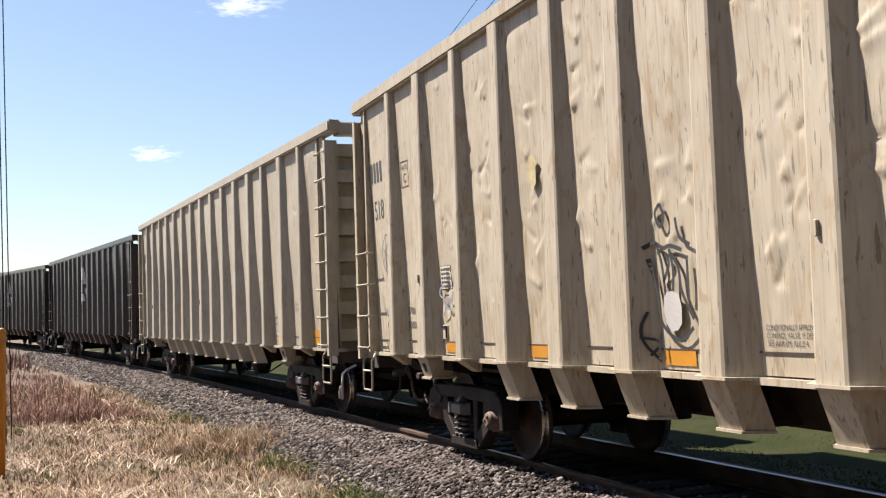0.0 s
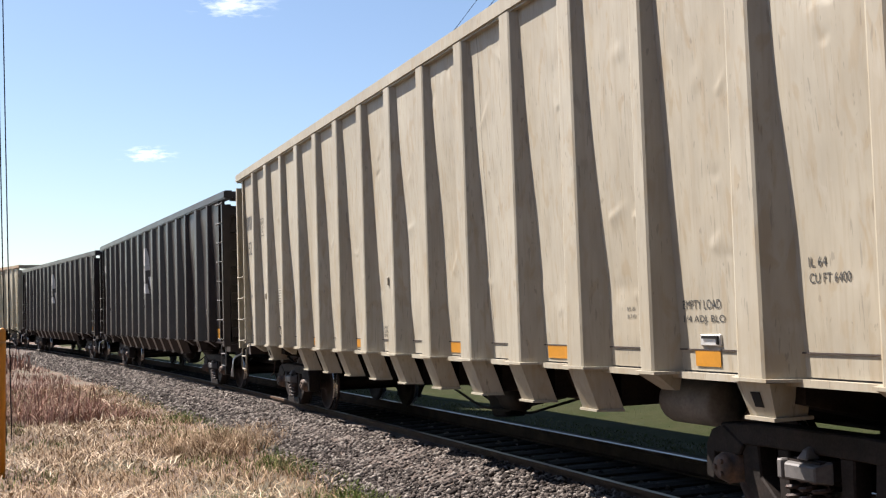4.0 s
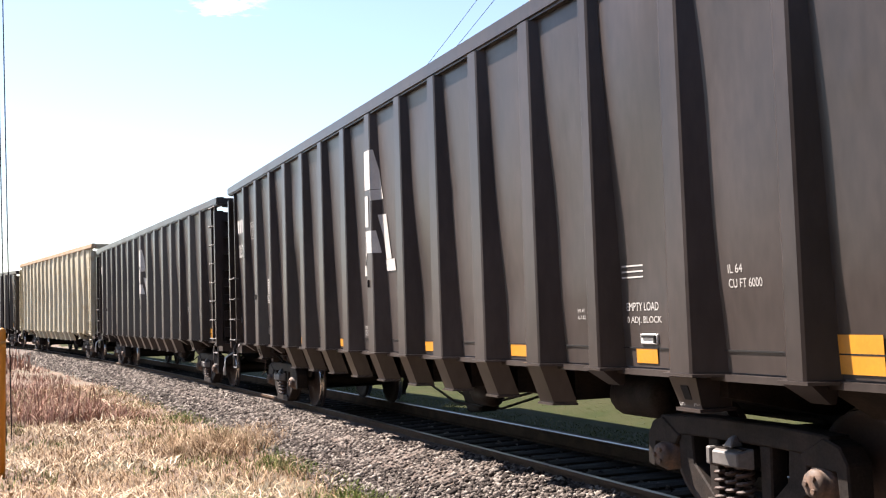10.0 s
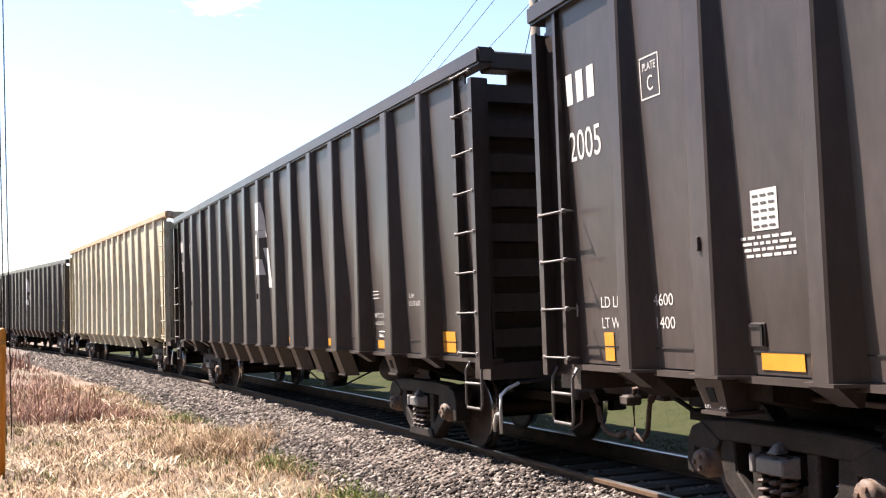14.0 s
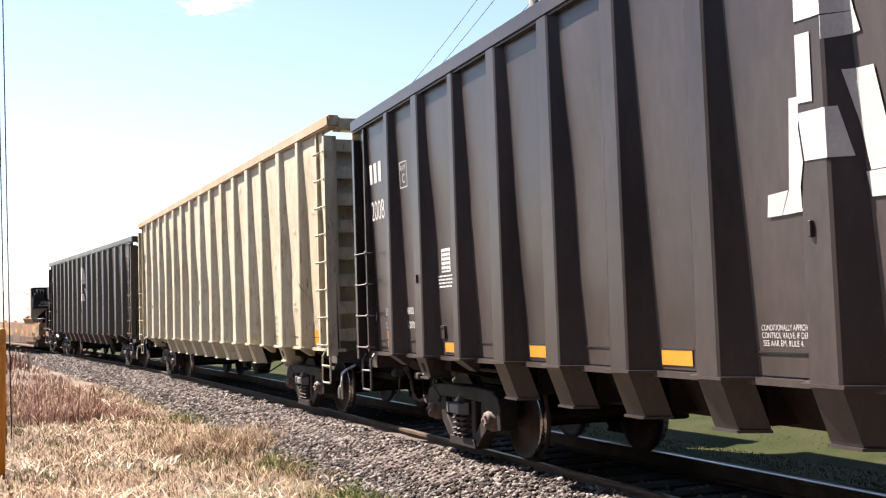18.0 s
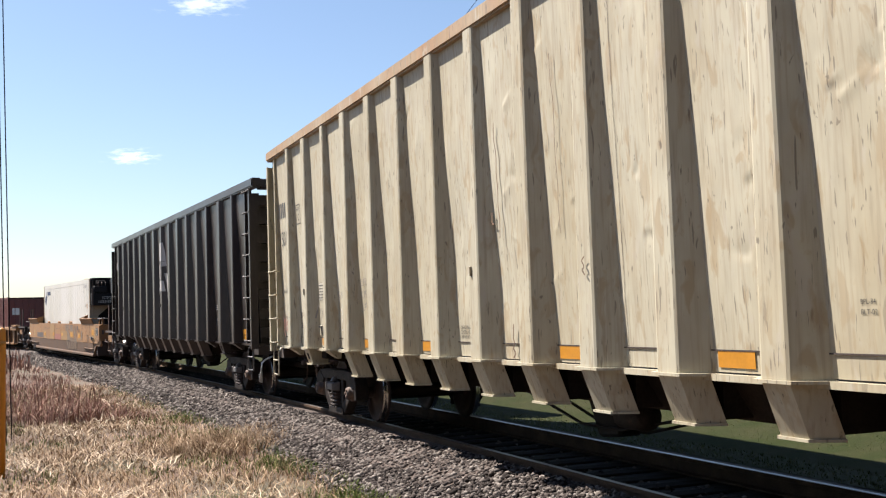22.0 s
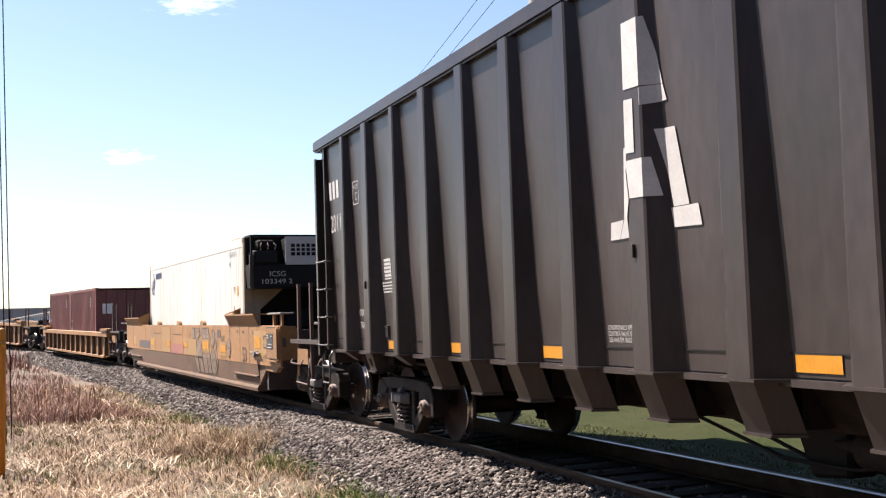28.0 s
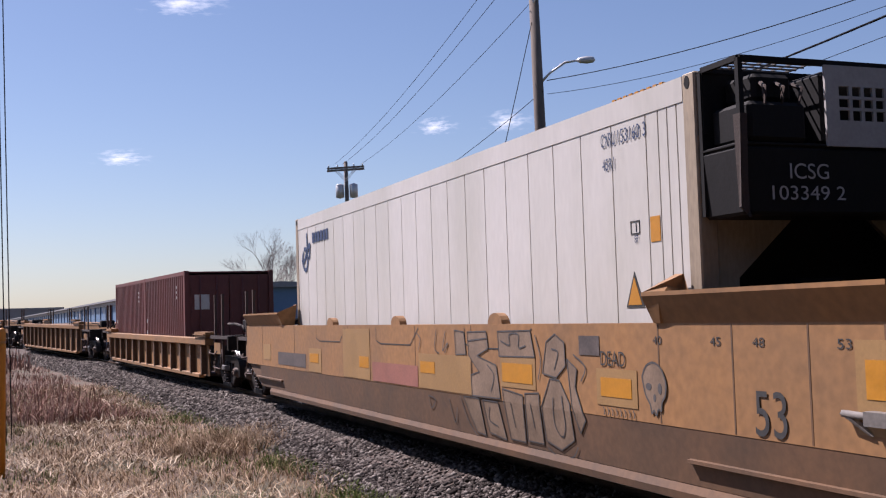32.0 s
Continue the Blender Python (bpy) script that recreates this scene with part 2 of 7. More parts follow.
def tube(bm, pts, r, n=6, mi=0, r1=None):
    pts = [Vector(p) for p in pts]
    rings = []
    for i, p in enumerate(pts):
        d = (pts[min(i + 1, len(pts) - 1)] - pts[max(i - 1, 0)]).normalized()
        s = Vector((0, 0, 1)) if abs(d.z) < 0.9 else Vector((1, 0, 0))
        a = d.cross(s).normalized()
        b = d.cross(a)
        rr = r if r1 is None else r + (r1 - r) * i / (len(pts) - 1)
        rings.append([bm.verts.new(p + rr * (math.cos(2 * math.pi * k / n) * a + math.sin(2 * math.pi * k / n) * b)) for k in range(n)])
    for q, w in zip(rings, rings[1:]):
        for k in range(n):
            f = bm.faces.new((q[k], q[(k + 1) % n], w[(k + 1) % n], w[k]))
            f.material_index, f.smooth = mi, n > 5
    bm.faces.new(rings[0][::-1]).material_index = mi
    bm.faces.new(rings[-1]).material_index = mi


def lathe(bm, prof, n=24, axis="y", centre=(0, 0, 0), mi=0):
    """Profile of (radius, along) turned round an axis."""
    c = Vector(centre)
    rings = []
    for r, a in prof:
        ring = []
        for k in range(n):
            s, q = math.sin(2 * math.pi * k / n) * r, math.cos(2 * math.pi * k / n) * r
            ring.append(bm.verts.new(c + Vector({"y": (q, a, s), "x": (a, q, s), "z": (q, s, a)}[axis])))
        rings.append(ring)
    for q, w in zip(rings, rings[1:]):
        for k in range(n):
            f = bm.faces.new((q[k], w[k], w[(k + 1) % n], q[(k + 1) % n]))
            f.material_index, f.smooth = mi, True
    bm.faces.new(rings[0]).material_index = mi
    bm.faces.new(rings[-1][::-1]).material_index = mi


def fix(bm):
    bmesh.ops.recalc_face_normals(bm, faces=bm.faces)
    return bm


def text_mesh(words, width, height):
    cu = bpy.data.curves.new("writing", "FONT")
    cu.body, cu.size, cu.align_x, cu.align_y = words, 1.0, "LEFT", "BOTTOM_BASELINE"
    ob = bpy.data.objects.new("writing", cu)
    scene.collection.objects.link(ob)
    dg = bpy.context.evaluated_depsgraph_get()
    me = bpy.data.meshes.new_from_object(ob.evaluated_get(dg))
    bpy.data.objects.remove(ob)
    co = np.array([v.co[:] for v in me.vertices])
    lo, hi = co.min(0), co.max(0)
    for v in me.vertices:
        # read from the camera's side: text runs towards -x
        v.co = (-(v.co.x - lo[0]) / (hi[0] - lo[0]) * width, 0, (v.co.y - lo[1]) / (hi[1] - lo[1]) * height)
    return me


def writing(parent, words, d, z, width, height, y, mat, half=9.75, name="lettering"):
    """Words on the near side; d is the distance of their beginning from the far end."""
    me = text_mesh(words, width, height)
    me.materials.append(mat)
    return share(name, me, parent, pose(half - d, y, z))


def plate(bm, x0, x1, z0, z1, y, thick=0.003, mi=0):
    box(bm, x0, x1, y, y + thick, z0, z1, mi)


def stroke(bm, pts, w, y, mi=0):
    """A flat painted line through points (x, z) on a plane."""
    pts = [Vector((p[0], 0, p[1])) for p in pts]
    left, right = [], []
    for i, p in enumerate(pts):
        d = pts[min(i + 1, len(pts) - 1)] - pts[max(i - 1, 0)]
        d = Vector((1, 0, 0)) if d.length < 1e-6 else d.normalized()
        n = Vector((-d.z, 0, d.x)) * w / 2
        left.append(bm.verts.new((p.x + n.x, y, p.z + n.z)))
        right.append(bm.verts.new((p.x - n.x, y, p.z - n.z)))
    for i in range(len(pts) - 1):
        f = bm.faces.new((left[i], left[i + 1], right[i + 1], right[i]))
        f.normal_update()
        if f.normal.y < 0:
            f.normal_flip()
        f.material_index = mi


def smooth(ctrl, n=8):
    """Points of a smooth curve through the given ones."""
    out = []
    c = [ctrl[0]] + list(ctrl) + [ctrl[-1]]
    for i in range(1, len(c) - 2):
        p0, p1, p2, p3 = c[i - 1:i + 3]
        for k in range(n):
            t = k / n
            out.append(tuple(0.5 * (2 * b + (d - a) * t + (2 * a - 5 * b + 4 * d - e) * t * t + (3 * b - a - 3 * d + e) * t ** 3) for a, b, d, e in zip(p0, p1, p2, p3)))
    out.append(tuple(ctrl[-1]))
    return out


# ---------------------------------------------------------------- running gear, shared meshes
def wheelset_mesh():
    bm = bmesh.new()
    for s in (1, -1):
        prof = [(0.10, 0.82), (0.10, 0.80), (0.20, 0.775), (0.38, 0.76), (0.40, 0.79), (0.447, 0.79), (0.455, 0.76), (0.459, 0.72), (0.485, 0.70), (0.485, 0.68), (0.40, 0.665), (0.37, 0.70), (0.2, 0.71), (0.12, 0.67), (0.12, 0.66)]
        lathe(bm, [(r, a * s) for r, a in prof], 32)
    lathe(bm, [(0.085, -1.0), (0.085, 1.0)], 12)
    for f in bm.faces:
        f.material_index = 1 if all(0.43 < math.hypot(v.co.x, v.co.z) < 0.4595 for v in f.verts) else 0
    fix(bm)
    me = bpy.data.meshes.new("wheelset")
    bm.to_mesh(me)
    bm.free()
    me.materials.append(WHEEL)
    me.materials.append(TREAD)
    return me


def side_frame_mesh():
    bm = bmesh.new()
    y0, y1 = 0.98, 1.16
    # top member, hooded ends over the axle boxes, diagonals and columns of the cast frame
    prism(bm, [(-0.98, 0.62), (-0.98, 0.765), (-0.5, 0.79), (0.5, 0.79), (0.98, 0.765), (0.98, 0.62), (0.4, 0.635), (-0.4, 0.635)], y0, y1)
    for s in (1, -1):
        prism(bm, [(s * 0.70, 0.625), (s * 0.93, 0.755), (s * 1.08, 0.71), (s * 1.15, 0.60), (s * 1.16, 0.36), (s * 1.06, 0.34), (s * 1.04, 0.545), (s * 0.75, 0.55)], y0 - 0.01, y1 + 0.012)
        prism(bm, [(s * 0.75, 0.64), (s * 0.74, 0.36), (s * 0.36, 0.075), (s * 0.27, 0.19), (s * 0.54, 0.42), (s * 0.56, 0.64)], y0 + 0.012, y1 - 0.012)
        prism(bm, [(s * 0.37, 0.64), (s * 0.24, 0.64), (s * 0.24, 0.19), (s * 0.36, 0.22)], y0 + 0.02, y1 - 0.02)
    prism(bm, [(-0.42, 0.09), (0.42, 0.09), (0.36, 0.20), (-0.36, 0.20)], y0 - 0.02, y1 + 0.02)
    fix(bm)
    bmesh.ops.bevel(bm, geom=bm.edges[:], offset=0.012, segments=1, affect="EDGES")
    me = bpy.data.meshes.new("side_frame")
    bm.to_mesh(me)
    bm.free()
    me.materials.append(BOGIE)
    return me


def spring_mesh():
    bm = bmesh.new()
    for cx in (-0.13, 0.0, 0.13):
        pts = [(cx + 0.07 + 0.058 * math.cos(a), 1.13 + 0.058 * math.sin(a), 0.21 + a * 0.0095) for a in np.linspace(0, 2 * math.pi * 4.6, 56)]
        tube(bm, pts, 0.015, 5)
    me = bpy.data.meshes.new("spring_nest")
    bm.to_mesh(me)
    bm.free()
    me.materials.append(SPRING)
    return me


def bearing_mesh():
    bm = bmesh.new()
    lathe(bm, [(0.02, 1.245), (0.085, 1.24), (0.10, 1.21), (0.10, 1.17), (0.125, 1.165), (0.125, 0.92)], 16)
    for k in range(3):
        a = k * 2.094
        lathe(bm, [(0.02, 1.262), (0.02, 1.23)], 6, centre=(0.05 * math.cos(a), 0, 0.05 * math.sin(a)))
    box(bm, -0.15, 0.15, 0.95, 1.08, 0.11, 0.17)
    fix(bm)
    me = bpy.data.meshes.new("axle_bearing")
    bm.to_mesh(me)
    bm.free()
    me.materials.append(CAPRUST)
    return me


WHEELSET, SIDE_FRAME, SPRINGS, BEARING = wheelset_mesh(), side_frame_mesh(), spring_mesh(), bearing_mesh()


def mirrored(me):
    m2 = me.copy()
    for v in m2.vertices:
        v.co.y = -v.co.y
    m2.flip_normals()
    return m2


SIDE_FRAME_B, SPRINGS_B, BEARING_B = mirrored(SIDE_FRAME), mirrored(SPRINGS), mirrored(BEARING)


def bogie(car, x):
    """Three-piece freight bogie: bolster, side frames, springs, two wheelsets."""
    bm = bmesh.new()
    prism_x(bm, [(-1.0, 0.42), (-1.0, 0.60), (-0.5, 0.70), (0.5, 0.70), (1.0, 0.60), (1.0, 0.42), (0.4, 0.30), (-0.4, 0.30)], -0.2, 0.2)
    box(bm, -0.18, 0.18, -1.16, -0.9, 0.46, 0.62)
    box(bm, -0.15, 0.19, 0.9, 1.22, 0.47, 0.60)
    lathe(bm, [(0.19, 0.70), (0.19, 0.80)], 16, "z")
    for s in (1, -1):
        box(bm, s * 0.42 - 0.05, s * 0.42 + 0.05, -0.86, 0.86, 0.30, 0.42)
        for q in (1, -1):
            box(bm, s * 0.44 - 0.06, s * 0.44 + 0.06, q * 0.70, q * 0.80, 0.28, 0.56)
    fix(bm)
    bo = part("bogie", bm, BOGIE, car, "dark oily cast-steel freight bogie", pose(x, 0, 0))
    bm = bmesh.new()
    hexa(bm, [(-0.19, 1.14, 0.455), (0.19, 1.14, 0.455), (0.15, 1.265, 0.475), (-0.15, 1.265, 0.475), (-0.19, 1.14, 0.605), (0.19, 1.14, 0.605), (0.15, 1.265, 0.575), (-0.15, 1.265, 0.575)])
    box(bm, 0.155, 0.21, 1.17, 1.275, 0.47, 0.60)
    hexa(bm, [(-0.05, 1.12, 0.606), (0.06, 1.12, 0.606), (0.06, 1.24, 0.606), (-0.05, 1.24, 0.606), (-0.02, 1.14, 0.69), (0.03, 1.14, 0.69), (0.03, 1.20, 0.67), (-0.02, 1.20, 0.67)])
    fix(bm)
    bmesh.ops.bevel(bm, geom=bm.edges[:], offset=0.01, segments=1, affect="EDGES")
    part("bolster_end", bm, RUNGSTEEL, bo, "dull grey cast bolster end")
    for a, b, c in ((SIDE_FRAME, SPRINGS, BEARING), (SIDE_FRAME_B, SPRINGS_B, BEARING_B)):
        share("side_frame", a, bo)
        share("spring_nest", b, bo, label="rust-brown coil springs")
        for s in (0.89, -0.89):
            share("axle_bearing", c, bo, pose(s, 0, 0.457))
    sets = []
    for s in (0.89, -0.89):
        sets.append(share("wheelset", WHEELSET, bo, pose(s, 0, 0.457), "steel wheels with polished treads on an axle"))
    return sets


def coupler(car, x, s):
    """Coupler and draft gear at an end; s is the way it points along x."""
    bm = bmesh.new()
    box(bm, min(x, x + s * 0.5), max(x, x + s * 0.5), -0.11, 0.11, 0.72, 0.92)
    kx = x + s * 0.62
    hexa(bm, [(kx - 0.16, -0.17, 0.70), (kx + 0.16, -0.15, 0.70), (kx + 0.16, 0.13, 0.70), (kx - 0.16, 0.17, 0.70), (kx - 0.16, -0.17, 1.0), (kx + 0.16, -0.15, 1.0), (kx + 0.16, 0.13, 1.0), (kx - 0.16, 0.17, 1.0)])
    fix(bm)
    bmesh.ops.bevel(bm, geom=bm.edges[:], offset=0.03, segments=2, affect="EDGES")
    part("coupler", bm, RUSTY, car)
    bm = bmesh.new()
    hx = x + s * 0.35
    tube(bm, smooth([(hx - s * 0.1, 0.40, 0.78), (hx, 0.38, 0.66), (hx + s * 0.06, 0.37, 0.46), (hx + s * 0.16, 0.36, 0.36), (hx + s * 0.34, 0.35, 0.34), (hx + s * 0.46, 0.34, 0.37)], 4), 0.026, 8)
    for p, q in (((hx - s * 0.13, 0.40, 0.82), (hx - s * 0.05, 0.39, 0.73)), ((hx + s * 0.36, 0.35, 0.34), (hx + s * 0.50, 0.34, 0.38))):
        tube(bm, [p, q], 0.036, 8)
    part("brake_hose", bm, RUSTPOST, car, "brown dusty brake hose with metal ends")
    bm = bmesh.new()
    tube(bm, [(hx - s * 0.5, 0.62, 0.92), (hx - s * 0.1, 0.6, 0.86), (hx, 0.55, 0.7), (hx - s * 0.02, 0.56, 0.45), (hx - s * 0.22, 0.58, 0.36)], 0.015, 6)
    part("angle_cock_pipe", bm, RUSTPOST, car)
    bm = bmesh.new()
    box(bm, hx - 0.09, hx + 0.09, 0.5, 0.66, 0.70, 0.80)
    fix(bm)
    bmesh.ops.bevel(bm, geom=bm.edges[:], offset=0.02, segments=1, affect="EDGES")
    part("angle_cock", bm, RUSTY, car)


# ---------------------------------------------------------------- gondola
HALF = 9.82         # half the length over the ends
ZERO = 9.75         # x at which lengthwise distances d along the side begin
RIB_D = [0.27, 1.41, 2.53, 3.74, 4.87, 6.055, 7.225, 8.425, 9.605, 10.80, 11.97, 13.155, 14.355, 15.48, 16.72, 17.955, 18.93]
NARROW = (1.41, 3.74, 15.48, 17.955)
PANEL_Y, RIB_Y, SILL = 1.40, 1.585, 1.15


def panel_y(z):
    """The side sheets lean outwards towards the top."""
    return PANEL_Y + 0.03 * max(z - SILL, 0)


def rib_shape(d, top, z):
    """Half width of the face, splay of the flank and depth of a rib at height z; the rib tapers upwards."""
    k = min(max((z - SILL) / (top - 0.18 - SILL), 0), 1)
    b = (0.085, 0.13, RIB_Y) if d in NARROW else (0.132, 0.20, RIB_Y)
    t = (0.07, 0.12, 1.575) if d in NARROW else (0.105, 0.18, 1.575)
    return [p + (q - p) * k for p, q in zip(b, t)]


def dented_panel(x0, x1, z0, z1, y, rng, dents, bulge):
    """A sheet between two ribs, pushed out in the middle, dented and creased."""
    bm = bmesh.new()
    nx, nz = (46, 138) if dents > 10 else (15, 44)
    gx, gz = np.linspace(x0, x1, nx), np.linspace(z0, z1, nz)
    XX, ZZ = np.meshgrid(gx, gz)
    D = np.zeros_like(XX)
    w = x1 - x0
    mid = np.sin(np.pi * (XX - x0) / w)
    for k in range(3):
        D += 0.5 * bulge * mid * np.sin(ZZ * rng.uniform(1.2, 3.5) + rng.uniform(0, 6)) * rng.uniform(0.3, 1)
    for k in range(dents // 2):
        # broad shallow dishes
        cx, cz = rng.uniform(x0 + 0.1, x1 - 0.1), rng.uniform(z0 + 0.1, z1 - 0.1)
        sx, sz = rng.uniform(0.08, 0.2), rng.uniform(0.1, 0.35)
        r2 = np.sqrt(((XX - cx) / sx) ** 2 + ((ZZ - cz) / sz) ** 2)
        D += rng.uniform(-1, 1) * (0.009 if dents > 20 else 0.007) * np.clip(1 - r2, 0, 1) ** 2 * (3 - 2 * np.clip(1 - r2, 0, 1))
    for k in range(dents if dents > 20 else dents // 2 if dents > 10 else 0):
        # pinches: a sharp lip that fades away along its length
        cx, cz = rng.uniform(x0 + 0.12, x1 - 0.12), z0 + (z1 - z0) * rng.beta(1.1, 1.5)
        a, ln, wd = rng.choice([-1.2, -0.6, 0.5, 1.0, 1.4]) + rng.uniform(-0.25, 0.25), rng.uniform(0.10, 0.38), rng.uniform(0.025, 0.06)
        dx, dz = (XX - cx) * math.cos(a) + (ZZ - cz) * math.sin(a), (ZZ - cz) * math.cos(a) - (XX - cx) * math.sin(a)
        along = np.clip(dz / ln, 0, 1)
        fade = np.where((dz > 0) & (dz < ln), 1 - along, np.clip(1 + dz / 0.03, 0, 1) * (dz <= 0))
        lip = np.where(dx > 0, np.clip(1 - dx / wd, 0, 1), np.clip(1 + dx / (wd * 2.8), 0, 1) ** 1.5)
        D += rng.uniform(0.4, 1) * rng.choice([-1, 1, 1]) * (0.022 if dents > 20 else 0.014) * lip * fade
    if x0 > ZERO - 2.7:
        D *= 0.3
    if dents <= 10 and ZERO - 11.0 < (x0 + x1) / 2 < ZERO - 8.6:
        D *= 0.15
    D *= np.clip(mid * 2.5, 0, 1) * np.clip((ZZ - z0 - 0.22) * 2.5, 0, 1) * np.clip((z1 - ZZ) * 4, 0, 1)
    vs = [[bm.verts.new((XX[i, j], panel_y(ZZ[i, j]) + D[i, j], ZZ[i, j])) for j in range(nx)] for i in range(nz)]
    for i in range(nz - 1):
        for j in range(nx - 1):
            bm.faces.new((vs[i][j + 1], vs[i][j], vs[i + 1][j], vs[i + 1][j + 1])).smooth = True
    # folded back edges give the sheet its thickness
    for i in range(nz - 1):
        for j, q in ((0, 1), (nx - 1, -1)):
            a, b = vs[i][j], vs[i + 1][j]
            c, d = bm.verts.new((b.co.x, y - 0.02, b.co.z)), bm.verts.new((a.co.x, y - 0.02, a.co.z))
            bm.faces.new((a, b, c, d) if q > 0 else (b, a, d, c))
    PANELS.append((x0, x1, z0, z1, D))
    return bm


PANELS = []    # dents of the panels of the car in hand


def dent_at(x, z):
    for x0, x1, z0, z1, D in PANELS:
        if x0 <= x <= x1:
            nz, nx = D.shape
            a, b = (x - x0) / (x1 - x0) * (nx - 1), min(max((z - z0) / (z1 - z0), 0), 1) * (nz - 1)
            i, j = min(int(b), nz - 2), min(int(a), nx - 2)
            fa, fb = a - j, b - i
            return (D[i, j] * (1 - fa) + D[i, j + 1] * fa) * (1 - fb) + (D[i + 1, j] * (1 - fa) + D[i + 1, j + 1] * fa) * fb
    return 0.0


def lay_on_panels(ob, lift=0.004):
    """Presses lettering on to the dented sheet."""
    t = ob.matrix_basis.translation
    base = min(v.co.y for v in ob.data.vertices) + t.y
    for v in ob.data.vertices:
        v.co.y += panel_y(v.co.z + t.z) + dent_at(v.co.x + t.x, v.co.z + t.z) + lift - base


def gondola(top, paint, seed, dents, bulge, words, marks):
    """High-sided gondola. words: lettering; marks: kind of wear."""
    rng = np.random.RandomState(seed)
    PANELS.clear()
    car = new("gondola_car")
    H = HALF
    light = paint is not BLACK
    inkmat = INK if light else WHITE
    ribs = [ZERO - d for d in RIB_D]
    chord_z = top - 0.18
    # side sheets
    edges = [H - 0.06] + ribs + [-H + 0.06]
    for a, b in zip(edges, edges[1:]):
        if a - b < 0.1:
            continue
        last = a > ribs[0] or b < ribs[-1]
        part("side_panel", dented_panel(b, a, SILL + 0.01, chord_z + (-0.11 if last else 0.02), PANEL_Y, rng, dents, bulge), paint, car)
        if last:
            bm = bmesh.new()
            x0, x1 = (b, b + 0.24) if a > ribs[0] else (a - 0.24, a)
            box(bm, x0, x1, panel_y(chord_z) - 0.02, panel_y(chord_z), chord_z - 0.11, chord_z + 0.02)
            part("gusset", bm, paint, car)
    bm = bmesh.new()
    box(bm, -H + 0.06, H - 0.06, -PANEL_Y, -PANEL_Y + 0.02, SILL, chord_z + 0.02)
    part("far_side_sheet", bm, paint, car)
    # ribs, narrower towards the top, with a foot flange
    for i, x in enumerate(ribs):
        stile = i in (0, len(ribs) - 1)
        for sg in (1, -1):
            bm = bmesh.new()
            lo, hi = sg * (PANEL_Y - 0.01), sg * RIB_Y
            if stile:
                hi = sg * 1.535
                box(bm, x - 0.028, x + 0.028, min(lo, hi), max(lo, hi), SILL, chord_z + 0.01)
            else:
                # pressed hat section: a face with wide splayed flanks
                (fb, sb, yb), (ft, st, yt) = rib_shape(RIB_D[i], top, SILL), rib_shape(RIB_D[i], top, top)
                c = x
                hexa(bm, [(c - fb - sb, lo, SILL), (c + fb + sb, lo, SILL), (c + fb, sg * yb, SILL), (c - fb, sg * yb, SILL), (c - ft - st, lo, chord_z + 0.01), (c + ft + st, lo, chord_z + 0.01), (c + ft, sg * yt, chord_z + 0.01), (c - ft, sg * yt, chord_z + 0.01)])
                fix(bm)
                bmesh.ops.bevel(bm, geom=[e for e in bm.edges if abs(e.verts[0].co.z - e.verts[1].co.z) > 1 and abs(e.verts[0].co.y) > 1.45], offset=0.015, segments=1, affect="EDGES")
                if sg > 0:
                    e, fb = 0.022, fb + 0.03
                    hexa(bm, [(c - fb - sb - e, lo, SILL - 0.022), (c + fb + sb + e, lo, SILL - 0.022), (c + fb + e, hi + e, SILL - 0.022), (c - fb - e, hi + e, SILL - 0.022), (c - fb - sb - e, lo, SILL - 0.001), (c + fb + sb + e, lo, SILL - 0.001), (c + fb + e, hi + e, SILL - 0.001), (c - fb - e, hi + e, SILL - 0.001)])
                    fix(bm)
            part("rib", bm, paint, car)
    # crossbearers under the middle ribs, cut back under the body
    for x, d in zip(ribs, RIB_D):
        if 4.5 < d < 14.5:
            for sg in (1, -1):
                bm = bmesh.new()
                c = x
                y0, y1, y2 = sg * 1.40, sg * 1.45, sg * 1.575
                zb, w, f = 0.79, 0.135, 0.12
                yl = y0 - (y2 - y1)
                hexa(bm, [(c - w - f, yl, zb), (c + w + f, yl, zb), (c + w, y1, zb), (c - w, y1, zb), (c - w - f, y0, SILL - 0.023), (c + w + f, y0, SILL - 0.023), (c + w, y2, SILL - 0.023), (c - w, y2, SILL - 0.023)])
                fix(bm)
                cb = part("crossbearer", bm, paint, car)
                bm = bmesh.new()
                e = sg * 0.02
                f += 0.012
                hexa(bm, [(c - w - f, yl, zb - 0.02), (c + w + f, yl, zb - 0.02), (c + w + 0.012, y1 + e, zb - 0.02), (c - w - 0.012, y1 + e, zb - 0.02), (c - w - f, yl, zb - 0.001), (c + w + f, yl, zb - 0.001), (c + w + 0.012, y1 + e, zb - 0.001), (c - w - 0.012, y1 + e, zb - 0.001)])
                fix(bm)
                part("bottom_flange", bm, paint, cb)
                # inner web coloured dark, for the shade behind the crossbearer's face
                bm = bmesh.new()
                ya, yb = sorted((sg * 0.3, sg * 1.27))
                box(bm, c - 0.22, c + 0.22, ya, yb, zb + 0.02, SILL - 0.06)
                part("web", bm, UNDERSHADE, cb)
        elif not (d < 1 or d > 18.5):
            bm = bmesh.new()
            hexa(bm, [(x - 0.09, 1.36, SILL - 0.15), (x + 0.09, 1.36, SILL - 0.15), (x + 0.09, 1.40, SILL - 0.15), (x - 0.09, 1.40, SILL - 0.15), (x - 0.14, 1.36, SILL - 0.002), (x + 0.14, 1.36, SILL - 0.002), (x + 0.14, 1.58, SILL - 0.023), (x - 0.14, 1.58, SILL - 0.023)])
            fix(bm)
